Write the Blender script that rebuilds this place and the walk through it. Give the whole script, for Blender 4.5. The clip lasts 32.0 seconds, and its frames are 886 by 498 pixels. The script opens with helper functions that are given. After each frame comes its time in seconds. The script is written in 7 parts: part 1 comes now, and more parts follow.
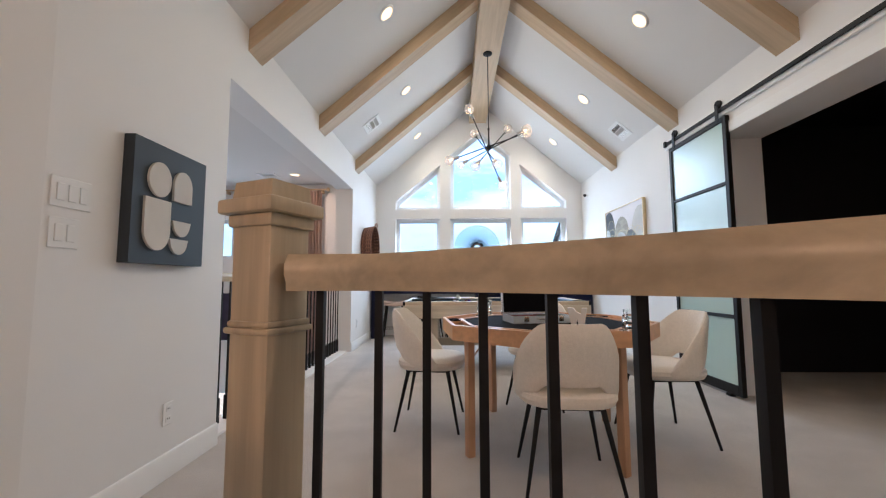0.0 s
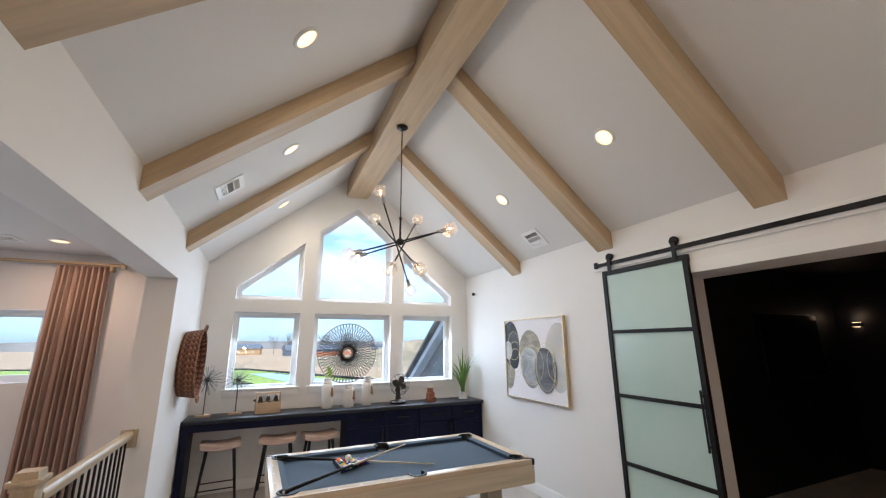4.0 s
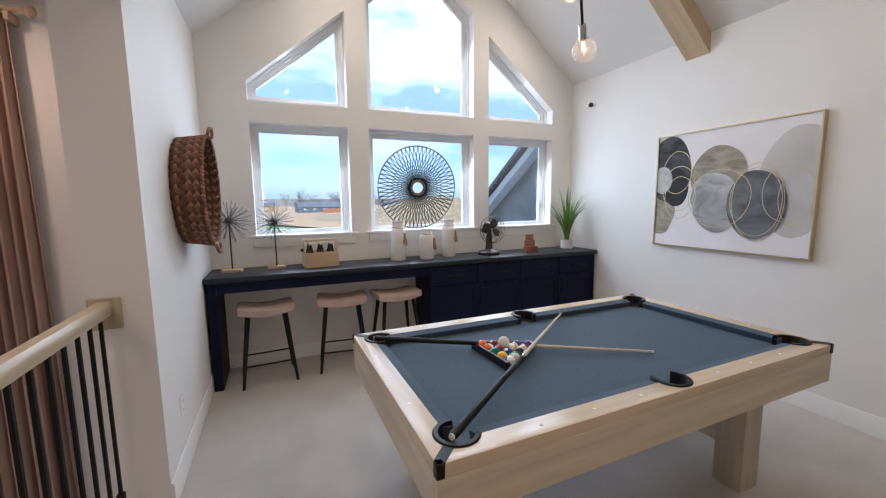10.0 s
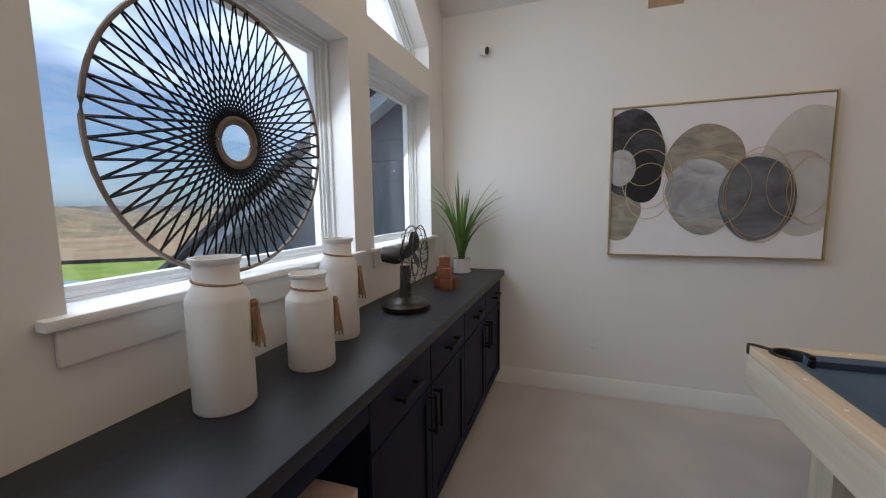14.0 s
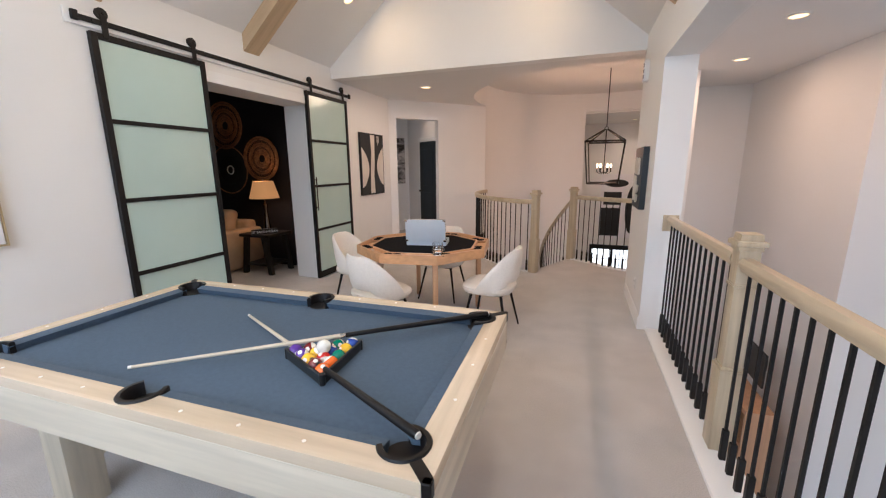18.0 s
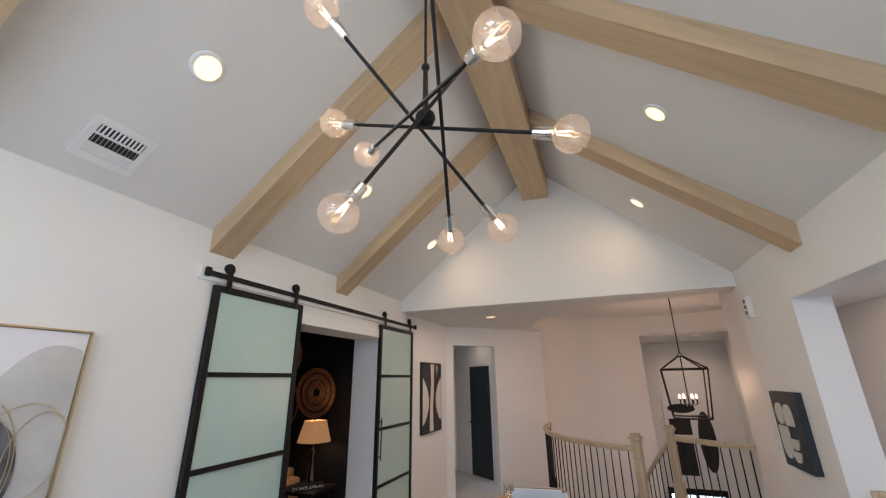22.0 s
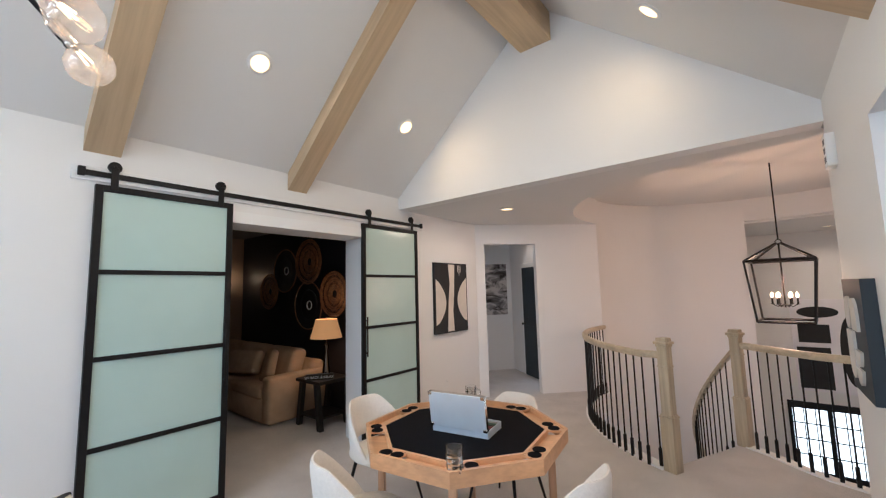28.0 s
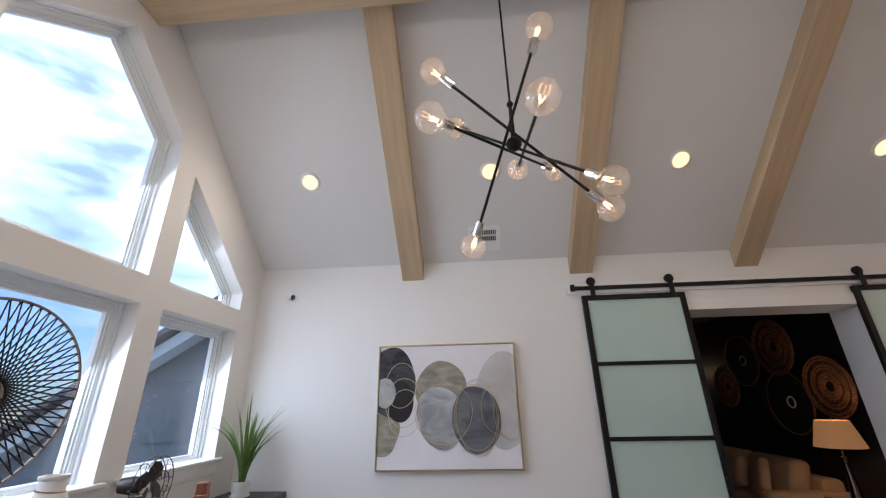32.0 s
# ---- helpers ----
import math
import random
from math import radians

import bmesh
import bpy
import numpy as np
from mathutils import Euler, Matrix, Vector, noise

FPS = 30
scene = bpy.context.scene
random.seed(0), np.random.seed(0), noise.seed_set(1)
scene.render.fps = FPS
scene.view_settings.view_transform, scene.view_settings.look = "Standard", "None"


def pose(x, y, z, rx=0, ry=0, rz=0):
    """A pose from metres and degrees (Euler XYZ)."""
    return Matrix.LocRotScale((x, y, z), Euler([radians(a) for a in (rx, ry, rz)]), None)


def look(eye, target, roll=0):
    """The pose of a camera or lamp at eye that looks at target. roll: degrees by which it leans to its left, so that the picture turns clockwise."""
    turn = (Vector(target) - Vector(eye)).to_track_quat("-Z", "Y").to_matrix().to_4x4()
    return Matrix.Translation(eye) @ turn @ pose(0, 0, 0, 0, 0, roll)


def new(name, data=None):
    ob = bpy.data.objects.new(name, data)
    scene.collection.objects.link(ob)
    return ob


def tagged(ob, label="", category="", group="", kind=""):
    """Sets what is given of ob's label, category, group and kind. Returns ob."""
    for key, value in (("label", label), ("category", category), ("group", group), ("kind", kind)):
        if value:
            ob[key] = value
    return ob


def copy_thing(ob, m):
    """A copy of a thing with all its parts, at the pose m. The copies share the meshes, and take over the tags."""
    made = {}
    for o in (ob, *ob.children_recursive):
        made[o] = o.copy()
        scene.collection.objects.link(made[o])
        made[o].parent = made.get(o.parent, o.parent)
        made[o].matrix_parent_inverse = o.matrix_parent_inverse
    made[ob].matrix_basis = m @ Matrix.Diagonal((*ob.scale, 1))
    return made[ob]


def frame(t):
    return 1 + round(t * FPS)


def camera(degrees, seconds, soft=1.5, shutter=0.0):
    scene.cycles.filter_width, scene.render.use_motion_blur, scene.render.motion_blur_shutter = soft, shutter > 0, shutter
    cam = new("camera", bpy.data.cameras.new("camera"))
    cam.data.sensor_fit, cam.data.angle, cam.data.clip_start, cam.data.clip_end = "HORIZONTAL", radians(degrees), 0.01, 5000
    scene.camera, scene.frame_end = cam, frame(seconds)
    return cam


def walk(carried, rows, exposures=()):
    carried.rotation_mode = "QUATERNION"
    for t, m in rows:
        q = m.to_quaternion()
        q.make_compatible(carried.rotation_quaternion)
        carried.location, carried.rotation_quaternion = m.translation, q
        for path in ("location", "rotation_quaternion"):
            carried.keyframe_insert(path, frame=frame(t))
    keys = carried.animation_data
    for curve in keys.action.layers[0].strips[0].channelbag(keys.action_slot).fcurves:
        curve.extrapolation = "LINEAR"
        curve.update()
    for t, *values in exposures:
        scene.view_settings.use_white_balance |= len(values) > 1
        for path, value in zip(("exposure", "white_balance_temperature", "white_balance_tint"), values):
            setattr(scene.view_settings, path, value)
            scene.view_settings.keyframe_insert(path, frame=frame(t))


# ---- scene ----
cam = camera(97.3, 32.0, soft=1.2)
PATH = [
    (0, (0.014, -0.061, 1.001), (-0.041, 1.932, 1.167), -0.2),
    (0.5, (-0.09, 0.109, 1.183), (-0.116, 2.095, 1.416), -0.3),
    (1, (-0.219, 0.229, 1.362), (-0.174, 2.207, 1.654), -0.4),
    (1.5, (-0.33, 0.383, 1.487), (-0.18, 2.35, 1.817), -0.4),
    (2, (-0.424, 0.486, 1.579), (-0.133, 2.431, 1.942), -0.5),
    (2.5, (-0.605, 0.574, 1.691), (-0.145, 2.481, 2.082), -0.5),
    (3, (-0.682, 0.758, 1.759), (-0.071, 2.618, 2.171), -0.5),
    (3.5, (-0.673, 1.015, 1.76), (0.045, 2.828, 2.204), -0.5),
    (5.5, (-0.763, 2.075, 1.725), (0.134, 3.79, 2.229), -0.7),
    (6, (-0.761, 2.235, 1.704), (0.147, 3.97, 2.114), -0.7),
    (6.5, (-0.786, 2.325, 1.655), (0.138, 4.081, 1.909), -0.8),
    (7, (-0.809, 2.345, 1.612), (0.121, 4.114, 1.705), -0.7),
    (7.5, (-0.839, 2.274, 1.603), (0.08, 4.05, 1.571), -0.7),
    (8, (-0.81, 2.282, 1.547), (0.078, 4.07, 1.425), -0.7),
    (8.5, (-0.845, 2.412, 1.495), (0.004, 4.213, 1.3), -0.6),
    (9, (-0.923, 2.694, 1.5), (-0.116, 4.509, 1.268), -0.5),
    (9.5, (-0.952, 3.024, 1.49), (-0.165, 4.845, 1.241), -0.6),
    (10, (-0.924, 3.444, 1.49), (-0.148, 5.271, 1.246), -0.6),
    (10.5, (-0.995, 3.889, 1.524), (-0.218, 5.715, 1.281), -0.5),
    (11, (-1.015, 4.318, 1.592), (-0.199, 6.135, 1.406), -0.5),
    (11.5, (-0.986, 4.759, 1.649), (-0.051, 6.526, 1.574), -0.4),
    (12, (-1.003, 5.184, 1.639), (0.131, 6.832, 1.647), -0.5),
    (12.5, (-0.876, 5.552, 1.544), (0.482, 7.02, 1.569), -0.5),
    (13, (-0.676, 5.898, 1.512), (0.899, 7.129, 1.445), -0.8),
    (13.5, (-0.555, 6.136, 1.42), (1.183, 7.114, 1.27), -0.6),
    (15.5, (-0.555, 6.49, 1.449), (1.311, 5.911, 1.021), -1.5),
    (16, (-0.623, 6.44, 1.465), (1.078, 5.498, 0.994), -1.3),
    (16.5, (-0.686, 6.362, 1.436), (0.79, 5.1, 0.957), -1.3),
    (17, (-0.752, 6.294, 1.431), (0.431, 4.758, 0.943), -1.1),
    (17.5, (-0.825, 6.249, 1.443), (0.065, 4.522, 0.967), -0.8),
    (18, (-0.865, 6.245, 1.502), (-0.228, 4.394, 1.092), -0.5),
    (18.5, (-0.873, 6.267, 1.56), (-0.38, 4.348, 1.292), -0.5),
    (19, (-0.817, 6.247, 1.592), (-0.38, 4.298, 1.481), -0.5),
    (19.5, (-0.787, 6.166, 1.607), (-0.326, 4.22, 1.622), -0.7),
    (20, (-0.717, 6.111, 1.599), (-0.146, 4.197, 1.705), -0.8),
    (20.5, (-0.563, 6.109, 1.625), (0.172, 4.258, 1.805), -0.7),
    (21, (-0.369, 6.175, 1.716), (0.461, 4.379, 2.01), -0.7),
    (21.5, (-0.178, 6.192, 1.78), (0.629, 4.425, 2.254), -0.6),
    (22, (-0.025, 6.163, 1.804), (0.649, 4.39, 2.44), -0.7),
    (22.5, (0.052, 6.245, 1.817), (0.539, 4.446, 2.543), -0.8),
    (23, (0.099, 6.319, 1.807), (0.417, 4.494, 2.561), -0.8),
    (23.5, (0.092, 6.352, 1.78), (0.294, 4.511, 2.535), -0.9),
    (24, (0.003, 6.335, 1.73), (0.158, 4.474, 2.444), -1.0),
    (24.5, (-0.198, 6.307, 1.689), (-0.041, 4.409, 2.298), -1.1),
    (25, (-0.391, 6.268, 1.637), (-0.196, 4.326, 2.073), -1.1),
    (25.5, (-0.527, 6.069, 1.578), (-0.264, 4.099, 1.8), -1.0),
    (27.5, (-0.905, 5.06, 1.62), (0.21, 3.4, 1.651), -1.5),
    (28, (-1.051, 4.784, 1.674), (0.193, 3.232, 1.882), -1.5),
    (28.5, (-1.154, 4.711, 1.736), (0.131, 3.239, 2.164), -1.6),
    (29, (-1.176, 4.769, 1.767), (0.146, 3.408, 2.399), -1.7),
    (29.5, (-1.166, 4.861, 1.77), (0.233, 3.663, 2.551), -1.9),
    (30, (-1.19, 4.928, 1.777), (0.33, 3.965, 2.65), -2.0),
    (30.5, (-1.184, 5.026, 1.752), (0.441, 4.332, 2.69), -2.1),
    (31, (-1.194, 5.127, 1.748), (0.514, 4.722, 2.707), -2.1),
    (31.5, (-1.176, 5.219, 1.673), (0.597, 5.092, 2.59), -1.7),
    (32, (-1.16, 5.236, 1.577), (0.696, 5.374, 2.307), -1.2),
]
walk(cam, [(t, look(eye, target, roll)) for t, eye, target, roll in PATH],
     exposures=[(0.0, 0.06, 5060, 3), (1.0, -0.06, 5070, 3), (2.0, -0.02, 5280, 3), (3.5, -0.14, 5390, 4), (7.0, -0.32, 5450, 7), (9.0, -0.26, 5380, 7), (11.0, -0.62, 5430, 7), (12.0, -0.84, 5430, 6), (13.5, -1.34, 5830, 7), (15.5, -0.16, 5800, 7), (17.0, 0.16, 5600, 8), (19.0, 0.10, 5380, 6), (21.0, 0.00, 5260, 3), (23.0, -0.40, 5300, 5), (25.5, -0.34, 5020, 4), (28.0, 0.16, 5090, 3), (30.0, -0.14, 5230, 5), (31.0, -0.42, 5620, 10), (32.0, -0.66, 5380, 9)])
from mathutils.geometry import tessellate_polygon

# ---------------------------------------------------------------- plan, metres
XL, XR = -1.474, 2.452          # side walls of the game room
YW, YG = 7.333, 1.302            # window wall, gable above the hall ceiling
XM = (XL + XR) / 2
EAVE, SLOPE, FLAT = 2.85, 0.845, 2.706
APEX = EAVE + SLOPE * (XR - XM)
OUT_L, OUT_R = -1.72, 2.84      # outer faces of the side walls
CX, CY = -1.28, -1.37           # centre of the curved stair
R_OUT, R_IN, R_WALL = 2.19, 1.02, 2.52
GR_Y = 6.75                     # window wall of the two-storey room
LOW = -3.0                      # lower floor
SIDE = (2.41, 5.582, 2.368)     # side opening: from y, to y, head
MEDIA = (1.83, 3.5, 2.30)       # opening to the media room


def arc(cx, cy, r, a0, a1, n):
    return [(cx + r * math.cos(radians(a0 + (a1 - a0) * i / n)), cy + r * math.sin(radians(a0 + (a1 - a0) * i / n))) for i in range(n + 1)]


# ---------------------------------------------------------------- world and lights
world = bpy.data.worlds.new("sky")
scene.world = world
world.use_nodes = True
wt = world.node_tree
wt.nodes.clear()
w_out = wt.nodes.new("ShaderNodeOutputWorld")
w_bg = wt.nodes.new("ShaderNodeBackground")
w_sky = wt.nodes.new("ShaderNodeTexSky")
w_sky.sky_type = "NISHITA"
w_sky.sun_disc = False
w_sky.sun_elevation, w_sky.sun_rotation = radians(42), radians(150)
w_sky.air_density, w_sky.dust_density = 1.0, 1.2
w_tc = wt.nodes.new("ShaderNodeTexCoord")
w_map = wt.nodes.new("ShaderNodeMapping")
w_map.inputs["Scale"].default_value = (1.2, 1.2, 3.4)
w_map.inputs["Location"].default_value = (0.35, 0.1, 0.2)
w_noise = wt.nodes.new("ShaderNodeTexNoise")
w_noise.inputs["Scale"].default_value = 2.6
w_noise.inputs["Detail"].default_value = 7.0
w_noise.inputs["Roughness"].default_value = 0.55
w_ramp = wt.nodes.new("ShaderNodeValToRGB")
w_ramp.color_ramp.elements[0].position, w_ramp.color_ramp.elements[1].position = 0.40, 0.62
w_ramp.color_ramp.elements[0].color = (0.24, 0.24, 0.24, 1)
w_mix = wt.nodes.new("ShaderNodeMix")
w_mix.data_type = "RGBA"
w_sep = wt.nodes.new("ShaderNodeSeparateXYZ")
w_up = wt.nodes.new("ShaderNodeMapRange")       # an overcast sky grows brighter towards the zenith
w_up.inputs["To Min"].default_value, w_up.inputs["To Max"].default_value = 0.95, 2.8
w_cloud = wt.nodes.new("ShaderNodeVectorMath")
w_cloud.operation = "SCALE"
w_cloud.inputs[0].default_value = (12.8, 14.6, 17.4)
wt.links.new(w_tc.outputs["Generated"], w_sep.inputs["Vector"])
wt.links.new(w_sep.outputs["Z"], w_up.inputs["Value"])
wt.links.new(w_up.outputs["Result"], w_cloud.inputs["Scale"])
wt.links.new(w_cloud.outputs["Vector"], w_mix.inputs["B"])
wt.links.new(w_tc.outputs["Generated"], w_map.inputs["Vector"])
wt.links.new(w_map.outputs["Vector"], w_noise.inputs["Vector"])
wt.links.new(w_noise.outputs["Fac"], w_ramp.inputs["Fac"])
w_low = wt.nodes.new("ShaderNodeMapRange")      # thinner cloud low over the horizon
w_low.inputs["From Min"].default_value, w_low.inputs["From Max"].default_value = 0.06, 0.42
w_low.inputs["To Min"].default_value, w_low.inputs["To Max"].default_value = 0.34, 1.0
w_cover = wt.nodes.new("ShaderNodeMath")
w_cover.operation = "MULTIPLY"
wt.links.new(w_sep.outputs["Z"], w_low.inputs["Value"])
wt.links.new(w_ramp.outputs["Color"], w_cover.inputs[0])
wt.links.new(w_low.outputs["Result"], w_cover.inputs[1])
wt.links.new(w_cover.outputs["Value"], w_mix.inputs["Factor"])
w_clear = wt.nodes.new("ShaderNodeVectorMath")     # clear sky between the clouds, brightened by thin haze
w_clear.operation = "MULTIPLY"
w_clear.inputs[1].default_value = (1.15, 1.4, 1.75)
wt.links.new(w_sky.outputs["Color"], w_clear.inputs[0])
wt.links.new(w_clear.outputs["Vector"], w_mix.inputs["A"])
wt.links.new(w_mix.outputs["Result"], w_bg.inputs["Color"])
w_bg.inputs["Strength"].default_value = 0.15
wt.links.new(w_bg.outputs["Background"], w_out.inputs["Surface"])

sun = new("sun", bpy.data.lights.new("sun", "SUN"))
sun.data.energy, sun.data.angle, sun.data.color = 4.2, radians(3), (1.0, 0.92, 0.80)
sun.matrix_world = look((-20, -40, 40), (0, 0, 0))


def lamp_area(name, m, power, size, colour, spread=150):
    d = bpy.data.lights.new(name, "AREA")
    d.shape, d.size, d.energy, d.color, d.spread = "DISK", size, power, colour, radians(spread)
    ob = new(name, d)
    ob.matrix_world = m
    return ob


def lamp_point(name, at, power, radius, colour):
    d = bpy.data.lights.new(name, "POINT")
    d.energy, d.shadow_soft_size, d.color = power, radius, colour
    ob = new(name, d)
    ob.location = at
    return ob


WARM = (1.0, 0.755, 0.52)
WARMER = (1.0, 0.66, 0.42)
DOWN_R = [(1.765, y) for y in (1.86, 3.445, 5.03, 6.63)]
DOWN_L = [(-0.62, y) for y in (1.88, 3.465, 4.98, 6.63)]
FLAT_LIGHTS = [(1.43, 0.335, FLAT), (-2.62, 0.33, 2.74), (-2.55, 1.82, 2.74), (-2.56, 3.82, 2.74), (-2.55, 6.07, 2.74), (-4.39, 1.81, 2.74)]


def slope_z(x):
    return EAVE + SLOPE * (XR - x if x > XM else x - XL)


TILT_A = math.degrees(math.atan(SLOPE))
for x, y in DOWN_R + DOWN_L:
    s = 1 if x > XM else -1
    n = Vector((-s * math.sin(radians(TILT_A)), 0, -math.cos(radians(TILT_A))))
    p = Vector((x, y, slope_z(x)))
    lamp_area("downlight_or_fill_beam", look(p + n * 0.03, p + n), 5.0 if y < 2 else 10.0, 0.108, (1.0, 0.62, 0.31) if y < 2 else WARM, 180)
for x, y, z in FLAT_LIGHTS:
    lamp_area("downlight_or_fill_beam", look((x, y, z - 0.03), (x, y + 0.001, 0)), 13.0 if x > 0 else 11.0, 0.108, WARMER if x > 0 else (1.0, 0.60, 0.37), 180)

# area lamps added at the two-storey room's windows, standing in for the sky's daylight
for x0, x1, z0, z1, power in ((-3.65, -2.90, 1.50, 2.04, 11), (-5.05, -4.04, 1.50, 2.04, 11), (-3.48, -2.53, -2.32, -0.95, 10), (-6.5, -4.02, -2.32, -0.95, 10)):
    d = bpy.data.lights.new("sky_fill_in_great_window", "AREA")
    d.shape, d.size, d.size_y, d.color = "RECTANGLE", x1 - x0, z1 - z0, (0.92, 0.96, 1.0)
    d.energy = power * (x1 - x0) * (z1 - z0)
    new("sky_fill_in_great_window", d).matrix_world = look(((x0 + x1) / 2, GR_Y + 0.195, (z0 + z1) / 2), ((x0 + x1) / 2, 0, (z0 + z1) / 2 - 1.0))



# area lamps added outside the game room's window openings to boost the sky's daylight
for x0, x1, z0, z1 in ((-1.03, -0.31, 1.27, 2.13), (0.02, 1.04, 1.27, 2.13), (1.36, 2.09, 1.27, 2.13), (-0.95, -0.31, 2.45, 2.85), (0.02, 1.04, 2.45, 3.40), (1.36, 1.95, 2.45, 2.85)):
    d = bpy.data.lights.new("sky_fill_in_window", "AREA")
    d.shape, d.size, d.size_y, d.color = "RECTANGLE", x1 - x0, z1 - z0, (0.95, 0.97, 1.0)
    d.energy, d.spread = 21 * (x1 - x0) * (z1 - z0), radians(180)
    new("sky_fill_in_window", d).matrix_world = look(((x0 + x1) / 2, YW + 0.215, (z0 + z1) / 2), ((x0 + x1) / 2, 0, (z0 + z1) / 2 - 5.0))


# ---------------------------------------------------------------- materials
class Mat:
    """A node material with a principled shader and small helpers to grow it."""

    def __init__(self, name, colour, rough=0.5, metal=0.0):
        self.m = bpy.data.materials.new(name)
        self.m.use_nodes = True
        self.t = self.m.node_tree
        self.b = self.t.nodes["Principled BSDF"]
        self.b.inputs["Base Color"].default_value = (*colour, 1)
        self.b.inputs["Roughness"].default_value = rough
        self.b.inputs["Metallic"].default_value = metal
        self.colour = colour

    def node(self, kind):
        return self.t.nodes.new(kind)

    def link(self, a, b):
        self.t.links.new(a, b)

    def coords(self, scale=(1, 1, 1)):
        tc, mp = self.node("ShaderNodeTexCoord"), self.node("ShaderNodeMapping")
        mp.inputs["Scale"].default_value = scale
        self.link(tc.outputs["Object"], mp.inputs["Vector"])
        return mp.outputs["Vector"]

    def noise(self, scale, detail=3.0, stretch=(1, 1, 1), rough=0.5, distort=0.0):
        n = self.node("ShaderNodeTexNoise")
        n.inputs["Scale"].default_value, n.inputs["Detail"].default_value = scale, detail
        n.inputs["Roughness"].default_value, n.inputs["Distortion"].default_value = rough, distort
        self.link(self.coords(stretch), n.inputs["Vector"])
        return n.outputs["Fac"]

    def ramp(self, fac, stops):
        r = self.node("ShaderNodeValToRGB")
        e = r.color_ramp.elements
        while len(e) < len(stops):
            e.new(0.5)
        for i, (p, c) in enumerate(stops):
            e[i].position, e[i].color = p, (*c, 1)
        self.link(fac, r.inputs["Fac"])
        return r.outputs["Color"]

    def vary(self, scale, amount, detail=3.0, stretch=(1, 1, 1), distort=0.0, lo=0.35, hi=0.65):
        """The base colour, lighter and darker by amount along a noise."""
        c = self.colour
        dark = tuple(max(0, v * (1 - amount)) for v in c)
        light = tuple(min(1, v * (1 + amount)) for v in c)
        self.link(self.ramp(self.noise(scale, detail, stretch, 0.55, distort), [(lo, dark), (hi, light)]), self.b.inputs["Base Color"])
        return self

    def grain(self, scale, amount, stretch=(1, 1, 1), detail=2.0):
        """A finer second variation multiplied over the base colour."""
        slot = self.b.inputs["Base Color"]
        mul = self.node("ShaderNodeMix")
        mul.data_type, mul.blend_type = "RGBA", "MULTIPLY"
        mul.inputs["Factor"].default_value = 1.0
        if slot.links:
            self.link(slot.links[0].from_socket, mul.inputs["A"])
        else:
            mul.inputs["A"].default_value = slot.default_value
        lo, hi = 1 - amount, 1.0
        self.link(self.ramp(self.noise(scale, detail, stretch), [(0.34, (lo, lo, lo)), (0.62, (hi, hi, hi))]), mul.inputs["B"])
        self.link(mul.outputs["Result"], slot)
        return self

    def base(self, out):
        self.link(out, self.b.inputs["Base Color"])
        return self

    def bump(self, scale, height, detail=2.0, stretch=(1, 1, 1), dist=0.01):
        n = self.node("ShaderNodeBump")
        n.inputs["Strength"].default_value, n.inputs["Distance"].default_value = height, dist
        self.link(self.noise(scale, detail, stretch), n.inputs["Height"])
        self.link(n.outputs["Normal"], self.b.inputs["Normal"])
        return self

    def gloss(self, scale, lo, hi):
        r = self.node("ShaderNodeMapRange")
        r.inputs["To Min"].default_value, r.inputs["To Max"].default_value = lo, hi
        self.link(self.noise(scale, 3.0), r.inputs["Value"])
        self.link(r.outputs["Result"], self.b.inputs["Roughness"])
        return self


def wood(name, colour, amount=0.22, along=0, rough=0.5, scale=9.0):
    m = Mat(name, colour, rough)
    stretch = [1.0, 1.0, 1.0]
    stretch[along] = 0.07
    m.vary(scale, amount, 6.0, tuple(stretch), 1.2, 0.3, 0.7)
    m.grain(scale * 5, amount * 0.8, tuple(stretch), 4.0)
    m.bump(scale * 6, 0.12, 3.0, tuple(stretch), 0.002)
    return m.m


def emitter(name, colour, strength):
    m = bpy.data.materials.new(name)
    m.use_nodes = True
    b = m.node_tree.nodes["Principled BSDF"]
    b.inputs["Base Color"].default_value = (*colour, 1)
    b.inputs["Emission Color"].default_value = (*colour, 1)
    b.inputs["Emission Strength"].default_value = strength
    return m


def glass(name, colour, rough=0.0, ior=1.45):
    m = Mat(name, colour, rough)
    m.b.inputs["Transmission Weight"].default_value = 1.0
    m.b.inputs["IOR"].default_value = ior
    return m.m


def clear_pane(name, gloss_mix=0.06, tint=(1, 1, 1)):
    """Thin clear glass: straight through, with a faint mirror."""
    m = bpy.data.materials.new(name)
    m.use_nodes = True
    t = m.node_tree
    t.nodes.clear()
    o, mix = t.nodes.new("ShaderNodeOutputMaterial"), t.nodes.new("ShaderNodeMixShader")
    a, g = t.nodes.new("ShaderNodeBsdfTransparent"), t.nodes.new("ShaderNodeBsdfGlossy")
    a.inputs["Color"].default_value = (*tint, 1)
    g.inputs["Roughness"].default_value = 0.01
    mix.inputs["Fac"].default_value = gloss_mix
    t.links.new(a.outputs[0], mix.inputs[1])
    t.links.new(g.outputs[0], mix.inputs[2])
    t.links.new(mix.outputs[0], o.inputs["Surface"])
    return m


